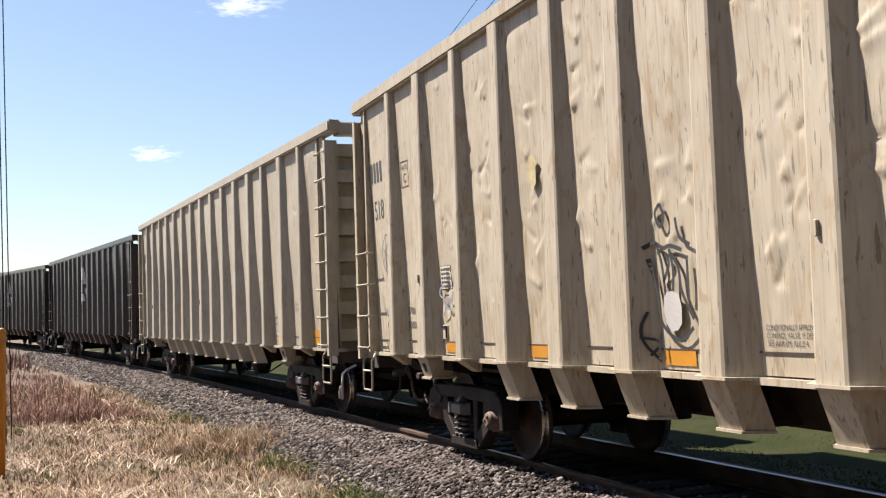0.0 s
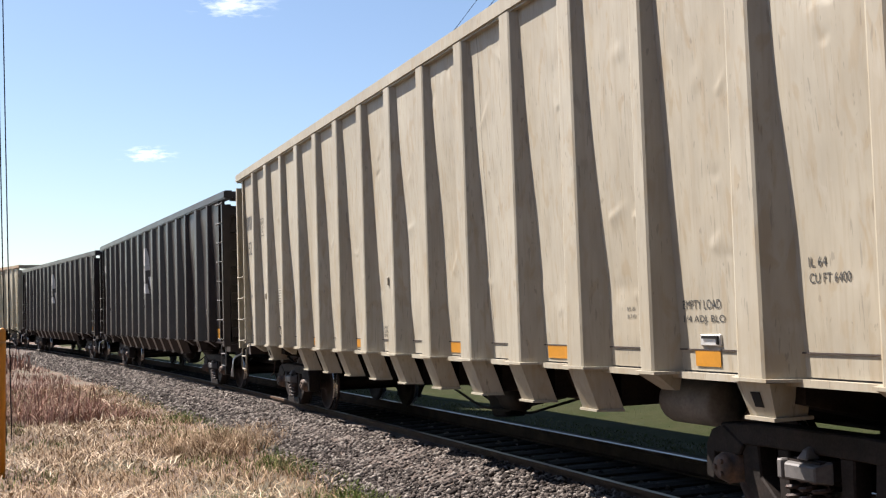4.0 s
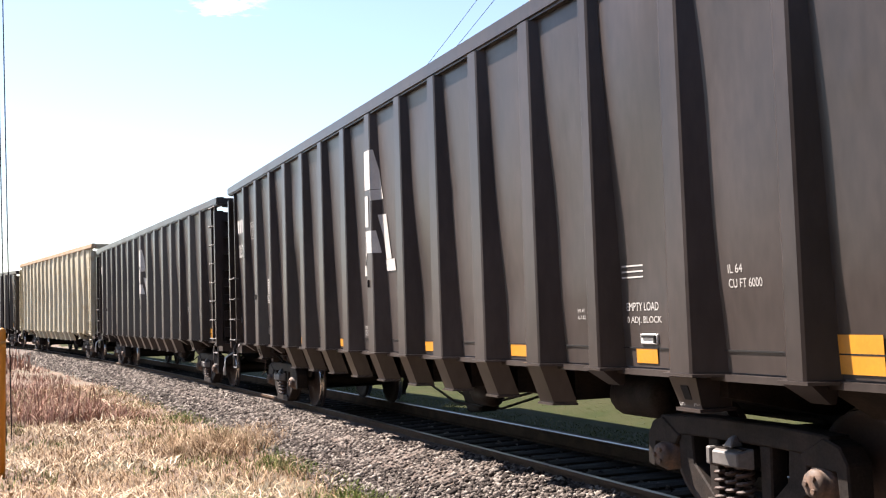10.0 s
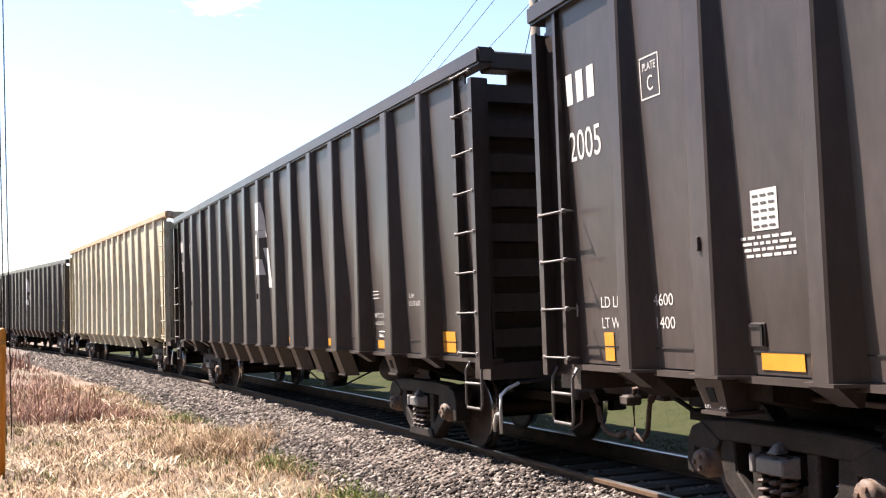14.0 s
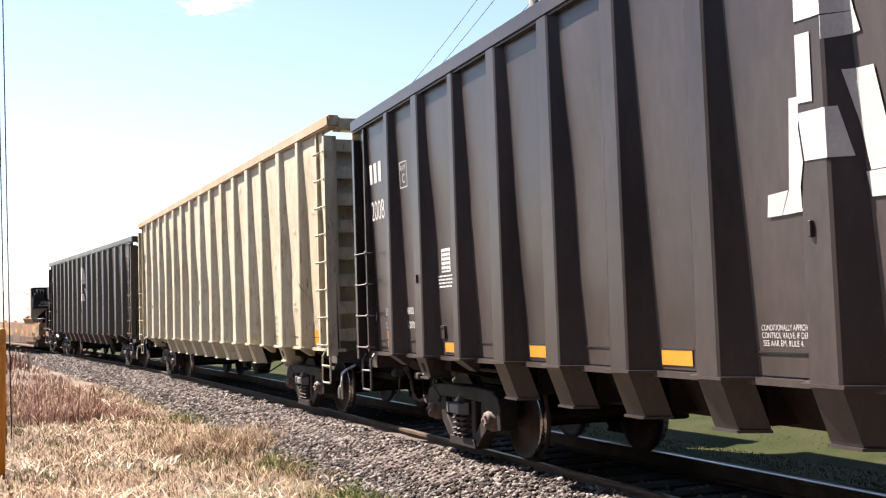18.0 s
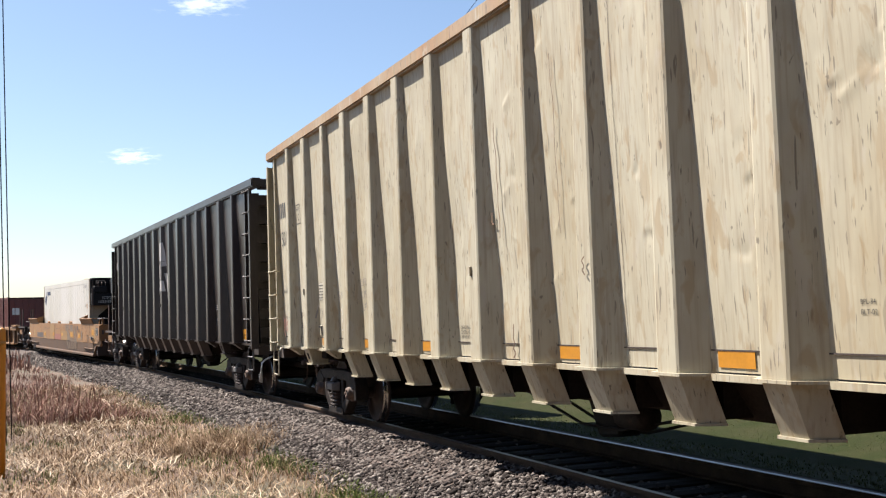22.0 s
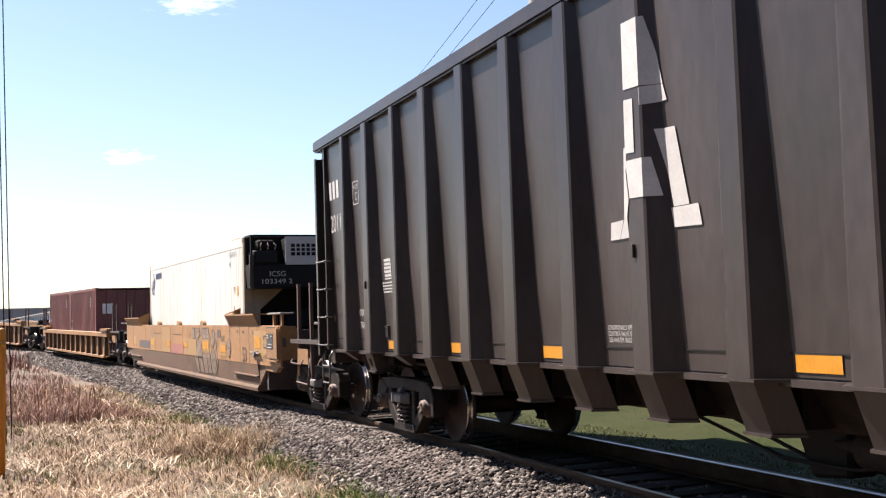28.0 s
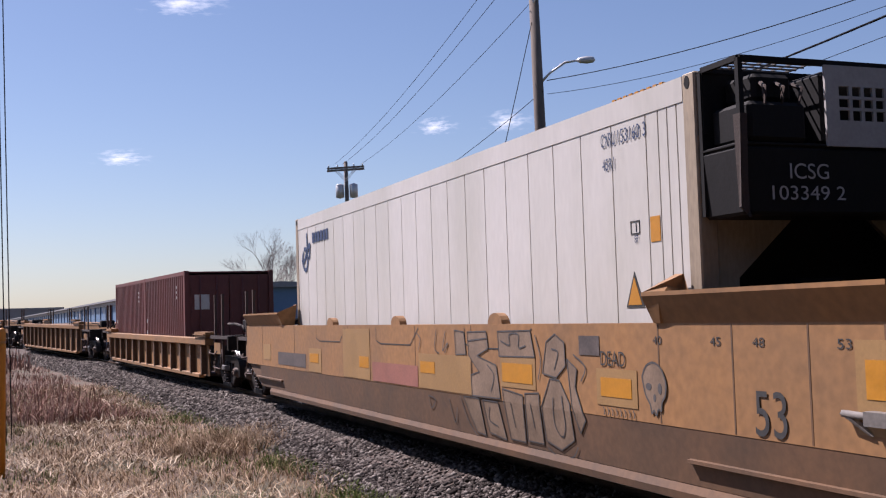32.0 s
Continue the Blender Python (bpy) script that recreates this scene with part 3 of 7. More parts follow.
            part("bracket", bm, paint, car)
    # side sill and top chord
    for sg in (1, -1):
        bm = bmesh.new()
        y = sorted((sg * 1.30, sg * 1.445))
        box(bm, -H + 0.05, H - 0.05, y[0], y[1], SILL - 0.05, SILL - 0.003)
        part("side_sill", bm, paint, car)
        bm = bmesh.new()
        y = sorted((sg * 1.37, sg * 1.58))
        box(bm, -H - 0.14, H + 0.14, y[0], y[1], chord_z, top)
        fix(bm)
        bmesh.ops.bevel(bm, geom=bm.edges[:], offset=0.025, segments=2, affect="EDGES")
        part("top_chord", bm, RUSTCHORD if marks == "worn" else paint, car)
    # seam just above the sill
    bm = bmesh.new()
    for a, b in zip(edges[1:-1], edges[2:-1]):
        plate(bm, b + 0.17, a - 0.17, SILL + 0.155, SILL + 0.165, PANEL_Y + 0.004, 0.011)
    part("seam", bm, RUSTY if light else DARKBOX, car)
    # upright weld lines in the sheets
    for d in (1.06, 12.34, 18.2) if light else ():
        for q in range(3):
            bm = bmesh.new()
            z0 = SILL + 0.02 + q * (chord_z - SILL) / 3
            stroke(bm, [(ZERO - d + 0.004 * math.sin(k * 2.1 + q), z0 + k * (chord_z - SILL) / 24) for k in range(9)], 0.005, PANEL_Y)
            lay_on_panels(part("weld_line", bm, RUSTY if light else DARKBOX, car))
    # ends: sheet, corrugating beams, corner posts, top beam
    for s in (1, -1):
        bm = bmesh.new()
        xe = s * (H - 0.42)
        box(bm, min(xe, xe + s * 0.03), max(xe, xe + s * 0.03), -PANEL_Y, PANEL_Y, SILL - 0.2, top - 0.29)
        x0, x1 = sorted((s * (H - 0.30), s * (H - 0.27)))
        box(bm, x0, x1, -1.04, 1.04, top - 0.40, top - 0.16)
        part("end_sheet", bm, paint, car)
        n = 8
        for k in range(n):
            z = SILL + 0.10 + k * (top - 0.62 - SILL) / (n - 1)
            bm = bmesh.new()
            xa = xe + s * 0.03
            w = [(xa, z), (xa, z + 0.21), (xa + s * 0.2, z + 0.20), (xa + s * 0.2, z + 0.01)]
            prism(bm, w, -1.40, 1.40)
            fix(bm)
            beam = part("end_beam", bm, paint, car)
            if marks == "worn" and s < 0 and k > 0:
                for q in range(46):
                    bm = bmesh.new()
                    yy, ww, hh = rng.uniform(-0.95, 1.0), rng.uniform(0.008, 0.035), 0.19 * rng.uniform(0.35, 1.0)
                    xf = xa + s * 0.2
                    hexa(bm, [(xf, yy, z + 0.19 - hh), (xf, yy + ww * 0.4, z + 0.19 - hh), (xf - 0.004, yy + ww * 0.4, z + 0.19 - hh), (xf - 0.004, yy, z + 0.19 - hh), (xf, yy - 0.02, z + 0.195), (xf, yy + ww, z + 0.195), (xf - 0.004, yy + ww, z + 0.195), (xf - 0.004, yy - 0.02, z + 0.195)])
                    fix(bm)
                    part("red_drip", bm, REDSTAIN, beam)
        bm = bmesh.new()
        xa = s * (H - 0.28)
        box(bm, min(xa, s * (H - 0.01)), max(xa, s * (H + 0.08)), -1.37, 1.37, top - 0.20, top - 0.002)
        fix(bm)
        bmesh.ops.bevel(bm, geom=bm.edges[:], offset=0.02, segments=1, affect="EDGES")
        part("end_top_beam", bm, paint, car)
        for sg in (1, -1):
            bm = bmesh.new()
            # a channel: one leg across the end, narrow ones turned inwards
            xb, xc, xd, xf = s * H, s * (H - 0.025), s * (H - 0.09), s * (H - 0.36)
            ring = [(xb, 1.45), (xb, 1.60), (xd, 1.60), (xd, 1.578), (xc, 1.578), (xc, 1.472), (xf, 1.42), (xf, 1.40)]
            lo = [bm.verts.new((x, sg * y, SILL - 0.1)) for x, y in ring]
            hi = [bm.verts.new((x, sg * y, chord_z - 0.12)) for x, y in ring]
            bm.faces.new(lo), bm.faces.new(hi[::-1])
            for i in range(8):
                bm.faces.new((lo[i], hi[i], hi[(i + 1) % 8], lo[(i + 1) % 8]))
            fix(bm)
            part("corner_post", bm, paint, car)
        # end sill and buffer beam
        bm = bmesh.new()
        xa, xb = s * (H - 0.45), s * (H - 0.06)
        box(bm, min(xa, xb), max(xa, xb), -1.45, 1.45, SILL - 0.22, SILL - 0.055)
        part("end_sill", bm, RUSTY if light else BLACK, car)
        coupler(car, s * (H - 0.1), s)
    # ladders: full height at the near end of each car, four rungs at the other
    for s, count in ((-1, 8), (1, 4)):
        xi, xo = s * (H - 0.53), s * (H - 0.05)
        for k in range(count):
            bm = bmesh.new()
            z = SILL + 0.06 + k * 0.425
            tube(bm, [(xi, 1.50, z), (xi, 1.605, z), (xo, 1.605, z), (xo, 1.56, z)], 0.010, 6)
            for x in (xi, xo):
                lathe(bm, [(0.018, 1.575), (0.022, 1.598), (0.016, 1.617)], 8, "y", (x, 0, z))
            part("ladder_rung", bm, paint if light else RUNGSTEEL, car)
        bm = bmesh.new()
        x0, x1 = s * (H - 0.48), s * (H - 0.08)
        tube(bm, [(x0, 1.50, SILL - 0.03), (x0, 1.545, SILL - 0.12), (x0, 1.55, SILL - 0.48), (x0 + s * 0.03, 1.55, SILL - 0.52), (x1 - s * 0.03, 1.55, SILL - 0.52), (x1, 1.55, SILL - 0.48), (x1, 1.545, SILL - 0.12), (x1, 1.50, SILL - 0.03)], 0.016, 6)
        tube(bm, [(x0, 1.55, SILL - 0.26), (x1, 1.55, SILL - 0.26)], 0.015, 6)
        part("sill_step", bm, paint if light else RUNGSTEEL, car)
    # uncoupling levers
    for s in (-1,):
        bm = bmesh.new()
        x = s * (H + 0.12)
        tube(bm, [(x, 0.3, 0.95), (x, 1.22, 0.90)], 0.019, 7)
        part("lever_rod", bm, DARKBOX, car)
        bm = bmesh.new()
        tube(bm, [(x, 1.22, 0.90), (x, 1.36, 0.84), (x + s * 0.02, 1.44, 0.78), (x + s * 0.05, 1.46, 0.62), (x + s * 0.05, 1.46, 0.40)], 0.019, 7)
        tube(bm, [(x + s * 0.05, 1.46, 0.60), (x - s * 0.10, 1.44, 0.58), (x - s * 0.15, 1.44, 0.50), (x - s * 0.15, 1.44, 0.40)], 0.017, 7)
        part("uncoupling_lever", bm, GREY, car, "pale galvanised uncoupling lever")
    # floor, tub and centre sill
    bm = bmesh.new()
    box(bm, -H + 0.4, H - 0.4, -1.38, 1.38, SILL - 0.04, SILL - 0.0)
    box(bm, -H + 0.2, H - 0.2, -0.22, 0.22, 0.70, SILL - 0.05)
    part("floor", bm, DARKBOX, car)
    for s in (1, -1):
        bm = bmesh.new()
        x0, x1 = sorted((s * (H - 0.4), s * (H - 2.3)))
        box(bm, x0, x1, -0.34, 0.34, 0.60, 0.70)
        part("draft_sill", bm, UNDERSHADE, car)
        bm = bmesh.new()
        prism_x(bm, [(-1.36, SILL - 0.06), (1.36, SILL - 0.06), (1.36, 0.98), (0.5, 0.80), (-0.5, 0.80), (-1.36, 0.98)], s * 7.0 - 0.22, s * 7.0 + 0.22)
        fix(bm)
        part("body_bolster", bm, UNDERSHADE, car)
        bm = bmesh.new()
        x0, x1 = sorted((s * (H - 1.0), s * (H - 1.5)))
        hexa(bm, [(x0, -1.30, 0.90), (x1, -1.30, 0.90), (x1, 1.1, 0.90), (x0, 1.1, 0.90), (x0 - 0.1, -1.36, SILL - 0.06), (x1 + 0.1, -1.36, SILL - 0.06), (x1 + 0.1, 1.36, SILL - 0.06), (x0 - 0.1, 1.36, SILL - 0.06)])
        fix(bm)
        part("cross_tie", bm, UNDERSHADE, car)
        for k in range(3):
            bm = bmesh.new()
            xx = s * (H - 0.8 - 0.5 * k)
            tube(bm, [(xx, 0.9 - 0.5 * k, 0.95), (xx - s * 0.25, 0.7 - 0.5 * k, 0.74), (xx - s * 0.9, 0.6 - 0.4 * k, 0.66), (xx - s * 1.2, 0.55 - 0.4 * k, 0.72)], 0.022, 6)
            part("brake_pipe", bm, DARKBOX, car)
    bm = bmesh.new()
    xa, xb = ZERO - 4.9, ZERO - 14.25
    hexa(bm, [(xb + 0.2, -1.0, 0.78), (xa - 0.2, -1.0, 0.78), (xa - 0.2, 1.0, 0.78), (xb + 0.2, 1.0, 0.78), (xb, -1.2, SILL - 0.06), (xa, -1.2, SILL - 0.06), (xa, 1.2, SILL - 0.06), (xb, 1.2, SILL - 0.06)])
    part("tub", bm, UNDERSHADE, car)
    # brake gear below: reservoir, cylinder, rods, jacking pads
    bm = bmesh.new()
    lathe(bm, [(0.05, -0.42), (0.17, -0.36), (0.19, -0.3), (0.19, 0.3), (0.17, 0.36), (0.05, 0.42)], 16, "x", (ZERO - 15.1, 0.85, 0.86))
    part("air_reservoir", bm, DULLSTEEL if light else BOGIE, car)
    bm = bmesh.new()
    x = ZERO - 10.2
    hexa(bm, [(x - 0.22, 0.15, 0.36), (x + 0.20, 0.15, 0.32), (x + 0.20, 0.42, 0.32), (x - 0.22, 0.42, 0.36), (x - 0.34, 0.10, 0.77), (x + 0.30, 0.10, 0.77), (x + 0.30, 0.50, 0.77), (x - 0.34, 0.50, 0.77)])
    fix(bm)
    bmesh.ops.bevel(bm, geom=bm.edges[:], offset=0.03, segments=1, affect="EDGES")
    part("brake_gear", bm, DARKBOX, car)
    bm = bmesh.new()
    lathe(bm, [(0.03, -0.30), (0.12, -0.27), (0.14, -0.2), (0.14, 0.18), (0.06, 0.22), (0.03, 0.5)], 12, "x", (x - 0.75, 0.55, 0.62))
    part("brake_cylinder", bm, BOGIE, car)
    for dy, dz in ((0.50, 0.45), (0.20, 0.40)):
        bm = bmesh.new()
        tube(bm, [(x + 1.7, dy, 0.72), (x + 0.4, dy, dz), (x - 0.4, dy, dz), (x - 1.9, dy, 0.70)], 0.016, 6)
        part("brake_rod", bm, DARKBOX, car)
    bm = bmesh.new()
    tube(bm, [(H - 3.0, 0.5, 0.75), (H - 5.8, 0.62, 0.80)], 0.02, 6)
    part("brake_rod", bm, RUSTY, car)
    bm = bmesh.new()
    tube(bm, [(H - 14.3, 0.62, 0.80), (H - 17.0, 0.5, 0.75)], 0.02, 6)
    part("brake_rod", bm, RUSTY, car)
    bm = bmesh.new()
    tube(bm, [(H - 0.4, 1.0, 0.98), (H - 4.0, 1.05, 0.98), (H - 5.5, 1.1, 0.98)], 0.022, 6)
    part("brake_rod", bm, RUSTY, car)
    for d in (2.53, 16.72):
        bm = bmesh.new()
        x = ZERO - d
        hexa(bm, [(x - 0.13, 1.25, SILL - 0.25), (x + 0.13, 1.25, SILL - 0.25), (x + 0.13, 1.50, SILL - 0.25), (x - 0.13, 1.50, SILL - 0.25), (x - 0.17, 1.25, SILL - 0.03), (x + 0.17, 1.25, SILL - 0.03), (x + 0.17, 1.57, SILL - 0.03), (x - 0.17, 1.57, SILL - 0.03)])
        fix(bm)
        pad = part("jacking_pad", bm, paint, car)
        bm = bmesh.new()
        box(bm, x - 0.15, x + 0.15, 1.22, 1.53, SILL - 0.275, SILL - 0.251)
        part("pad_flange", bm, paint, pad)
        bm = bmesh.new()
        ya, yb = 1.50 + 0.07 * 0.09 / 0.22, 1.50 + 0.07 * 0.18 / 0.22
        hexa(bm, [(x - 0.045, ya - 0.02, SILL - 0.19), (x + 0.045, ya - 0.02, SILL - 0.19), (x + 0.045, ya - 0.008, SILL - 0.19), (x - 0.045, ya - 0.008, SILL - 0.19), (x - 0.045, yb - 0.02, SILL - 0.09), (x + 0.045, yb - 0.02, SILL - 0.09), (x + 0.045, yb + 0.002, SILL - 0.09), (x - 0.045, yb + 0.002, SILL - 0.09)])
        fix(bm)
        part("lift_hole", bm, DARKBOX, pad)
        if not light:
            writing(pad, "LIFT", d - 0.125, SILL - 0.235, 0.075, 0.035, 1.512, inkmat)
            writing(pad, "JACK", d + 0.05, SILL - 0.235, 0.075, 0.035, 1.512, inkmat)
    # yellow reflectors low on the panels
    spots = [(0.86, 0.16, 0.235), (3.16, 0.44, 0.12), (5.43, 0.40, 0.115), (7.785, 0.41, 0.12), (11.36, 0.42, 0.115), (13.74, 0.41, 0.115), (16.02, 0.30, 0.12), (18.28, 0.48, 0.235)]
    # hooks on the ribs
    for d in (2.53, 9.56):
        bm = bmesh.new()
        x = ZERO - d
        box(bm, x - 0.014, x + 0.014, 1.55, 1.605, 2.0, 2.1)
        fix(bm)
        bmesh.ops.bevel(bm, geom=bm.edges[:], offset=0.005, segments=1, affect="EDGES")
        part("tie_hook", bm, paint, car)
    # lettering, laid on the sheet
    y = PANEL_Y

    def word(txt, d, z, w, h):
        lay_on_panels(writing(car, txt, d, z, w, h, y, inkmat))

    def bar(d0, d1, z0, z1, mat=inkmat, lift=0.004, name="print_bar"):
        bm = bmesh.new()
        n = max(1, int((d1 - d0) / 0.08))
        for k in range(n):
            a, b = ZERO - d0 - (d1 - d0) * k / n, ZERO - d0 - (d1 - d0) * (k + 1) / n
            bm.faces.new([bm.verts.new((x, y, z)) for x, z in ((a, z0), (b, z0), (b, z1), (a, z1))])
        lay_on_panels(part(name, bm, mat, car), lift)
    for d, w, h in spots:
        bar(d - w / 2, d + w / 2, SILL + 0.042, SILL + 0.042 + h, YELLOW, 0.008, "reflector")
    for k in range(3 if not light else 4):
        w = (0.60 if not light else 0.54) / (3 if not light else 4)
        bar(0.36 + k * w, 0.36 + k * w + w * 0.62, 3.42, 3.69, name="mark_bar")
    word(words[0], 0.36, 2.92, 0.58 if not light else 0.50, 0.26)
    word("PLATE", 1.685, 3.44, 0.19, 0.06)
    word("C", 1.74, 3.28, 0.085, 0.115)
    for d0, d1, z0, z1 in ((1.64, 1.92, 3.22, 3.232), (1.64, 1.92, 3.538, 3.55), (1.64, 1.652, 3.232, 3.538), (1.908, 1.92, 3.232, 3.538)):
        bar(d0, d1, z0, z1, name="frame_bar")
    word("LD LMT", 0.75, 1.635, 0.46, 0.09)
    word("LT WT", 0.75, 1.46, 0.38, 0.09)
    word(words[1], 1.47, 1.635, 0.42, 0.09)
    word(words[2], 1.54, 1.46, 0.36, 0.09)
    if light:
        bar(2.87, 3.19, 1.905, 2.175, INK, 0.004, "plate_edge")
        bar(2.876, 3.184, 1.911, 2.169, PLATEPAINT, 0.007, "patent_plate")
        for k in range(5):
            for q0, q1 in ((0.015, 0.065), (0.085, 0.14), (0.155, 0.29 - 0.02 * (k % 2))):
                bar(2.876 + q0, 2.876 + q1, 1.928 + k * 0.048, 1.953 + k * 0.048, INK, 0.009)
    else:
        bar(2.94, 3.22, 2.10, 2.37, name="data_table")
        for q in range(3):
            for k in range(5):
                bar(2.96 + q * 0.085, 3.022 + q * 0.085, 2.122 + k * 0.05, 2.137 + k * 0.05, INK, 0.007)
        for k in range(4):
            x = 2.80 + 0.02 * k
            while x < 3.36:
                w = rng.uniform(0.04, 0.11)
                bar(x, min(x + w, 3.38), 2.048 - k * 0.04, 2.068 - k * 0.04)
                x += w + 0.02
    word("IL 64", 17.13, 1.84, 0.16, 0.06)
    word("CU FT " + words[3], 17.13, 1.74, 0.36, 0.06)
    word("EMPTY LOAD", 15.75, 1.60, 0.46, 0.065)
    word("0 ADJ. BLOCK" if not light else "1/4 ADJ. BLO", 15.75, 1.49, 0.50, 0.065)
    for k in range(3) if not light else ():
        bar(15.70, 16.0, 1.86 + k * 0.045, 1.872 + k * 0.045)
    word("BPL-84", 14.95, 1.60, 0.12, 0.03)
    word("BLT-02", 14.95, 1.54, 0.13, 0.03)
    word("CONDITIONALLY APPROV", 8.81, 1.45, 0.46, 0.038)
    word("CONTROL VALVE. IF DEF", 8.81, 1.40, 0.46, 0.038)
    word("SEE AAR EM. RULE 4.", 8.82, 1.35, 0.40, 0.038)
    # placard holder and brake control box
    for d, w, z0, z1, pm in ((2.91, 0.19, 1.34, 1.50, paint), (16.07, 0.24, 1.34, 1.42, GREY)):
        bm = bmesh.new()
        box(bm, ZERO - d - w / 2, ZERO - d + w / 2, PANEL_Y, PANEL_Y + 0.022, z0, z1)
        fix(bm)
        bmesh.ops.bevel(bm, geom=bm.edges[:], offset=0.005, segments=1, affect="EDGES")
        holder = part("card_holder", bm, pm, car)
        bm = bmesh.new()
        box(bm, ZERO - d - w / 2 + 0.02, ZERO - d - w / 2 + 0.04, PANEL_Y + 0.02, PANEL_Y + 0.034, z0 + 0.01, z1 - 0.01)
        box(bm, ZERO - d - w / 2 + 0.02, ZERO - d + w / 2 - 0.03, PANEL_Y + 0.02, PANEL_Y + 0.034, z1 - 0.03, z1 - 0.01)
        fix(bm)
        part("card_slot", bm, DARKBOX, holder)
    # round builder's badge behind the ladder
    for d in (0.24, 19.16):
        bm = bmesh.new()
        lathe(bm, [(0.085, PANEL_Y + 0.02), (0.085, PANEL_Y + 0.024)], 18, "y", (ZERO - d, 0, 1.62))
        part("badge", bm, WHITE, car)
        bm = bmesh.new()
        lathe(bm, [(0.055, PANEL_Y + 0.0245), (0.055, PANEL_Y + 0.027)], 14, "y", (ZERO - d, 0, 1.62))
        part("badge_centre", bm, INK, car)
    sets = []
    for s in (1, -1):
        sets += bogie(car, s * 7.0)
    return car, sets


def surface_y(x, z, top=4.46):
    """Depth of the near side at x, z: rib face, flank or panel."""
    for d in RIB_D[1:-1]:
        f, sp, y = rib_shape(d, top, z)
        a = abs(x - (ZERO - d))
        if a < f + sp:
            return y if a <= f else max(y + (PANEL_Y - 0.006 - y) * (a - f) / sp, panel_y(z) + 0.004)
    return panel_y(z) + 0.004


def clipped(poly, lo, hi):
    for sgn, lim in ((1, lo), (-1, -hi)):
        out = []
        for (x0, z0), (x1, z1) in zip(poly, poly[1:] + poly[:1]):
            a, b = sgn * x0 - lim, sgn * x1 - lim
            if a >= 0:
                out.append((x0, z0))
            if a * b < 0:
                k = a / (a - b)
                out.append((x0 + k * (x1 - x0), z0 + k * (z1 - z0)))
        poly = out
        if not poly:
            return poly
    return poly


def side_paint(name, polys, mat, car, label="", lift=0.0):
    """Flat shapes (d, z) painted over panels and rib faces."""
    bm = bmesh.new()
    bands = []
    for poly in polys:
        turned = [(z, ZERO - d) for d, z in poly]
        zlo, zhi = min(z for z, _ in turned), max(z for z, _ in turned)
        n = max(1, int((zhi - zlo) / 0.07))
        for k in range(n):
            q = clipped(turned, zlo + (zhi - zlo) * k / n, zlo + (zhi - zlo) * (k + 1) / n)
            if len(q) > 2:
                bands.append([(x, z) for z, x in q])
    for poly in bands:
        xs = [x for x, _ in poly]
        n = max(2, int((max(xs) - min(xs)) / 0.03))
        cuts = set(np.linspace(min(xs), max(xs), n + 1))
        for d in RIB_D[1:-1]:
            f, sp, _ = rib_shape(d, 4.46, sum(z for _, z in poly) / len(poly))
            cuts |= {x for x in (ZERO - d - f - sp, ZERO - d - f, ZERO - d + f, ZERO - d + f + sp) if min(xs) < x < max(xs)}
        cuts = sorted(cuts)
        for a, b in zip(cuts, cuts[1:]):
            q = clipped(poly, a, b)
            if len(q) > 2 and b - a > 1e-4:
                f = bm.faces.new([bm.verts.new((x, surface_y(x, z) + 0.006 + lift, z)) for x, z in q])
                f.normal_update()
                if f.normal.y < 0:
                    f.normal_flip()
    bmesh.ops.remove_doubles(bm, verts=bm.verts[:], dist=0.0005)
    return part(name, bm, mat, car, label)


def block_emblem(car):
    """The tall white block emblem: plain slabs one over the other, cut by a dark band."""
    slabs = [[(9.41, 3.80), (9.70, 3.80), (9.82, 3.27), (9.36, 3.29)], [(9.66, 3.268), (9.82, 3.268), (9.86, 3.14), (9.66, 3.13)],
             [(9.38, 3.21), (9.565, 3.20), (9.565, 2.79), (9.39, 2.80)],
             [(9.20, 2.88), (9.40, 2.87), (9.46, 2.45), (9.40, 2.18), (9.06, 2.17), (9.14, 2.32)], [(8.93, 2.31), (9.13, 2.32), (9.055, 2.17), (8.91, 2.17)],
             [(9.43, 2.74), (9.72, 2.735), (9.78, 2.44), (9.475, 2.45)],
             [(9.74, 2.94), (9.94, 2.93), (10.06, 2.35), (9.86, 2.35)], [(9.82, 2.345), (10.17, 2.345), (10.20, 2.19), (9.85, 2.20)]]
    for q in slabs:
        side_paint("emblem_slab", [[(d + 0.055, z) for d, z in q]], WHITE, car, "white slab of the painted emblem")


# ---------------------------------------------------------------- the train
TRAIN = []     # thing, u at 24 s, half the bogie spacing, wheelsets


def add_gondola(right_end, *args, label):
    car, sets = gondola(*args)
    tagged(car, label, "railway wagon", "gondolas of the train")
    TRAIN.append((car, right_end + 9.57, 7.0, sets))
    return car


CAR_A = add_gondola(-96.38, 4.645, BEIGE_A, 1, 22, 0.016, ("1518", "213700", "72300", "6400"), "graffiti", label="dented beige steel gondola with spray-painted graffiti")
CAR_B = add_gondola(-75.16, 4.645, BEIGE, 2, 12, 0.016, ("1523", "213600", "72400", "6400"), "plain", label="beige steel gondola with shallow dents, on the rails")
CAR_C = add_gondola(-53.94, 4.46, BLACK, 3, 5, 0.022, ("2005", "214600", "71400", "6000"), "plain", label="black steel gondola with a white block emblem")
CAR_D = add_gondola(-32.73, 4.40, BLACK, 4, 4, 0.020, ("2008", "214800", "71200", "6000"), "plain", label="black steel gondola with a white block emblem")
CAR_E = add_gondola(-11.53, 4.72, BEIGE_OLD, 5, 13, 0.016, ("1501", "213000", "72900", "6400"), "worn", label="worn beige gondola with rust streaks and red-stained ends")
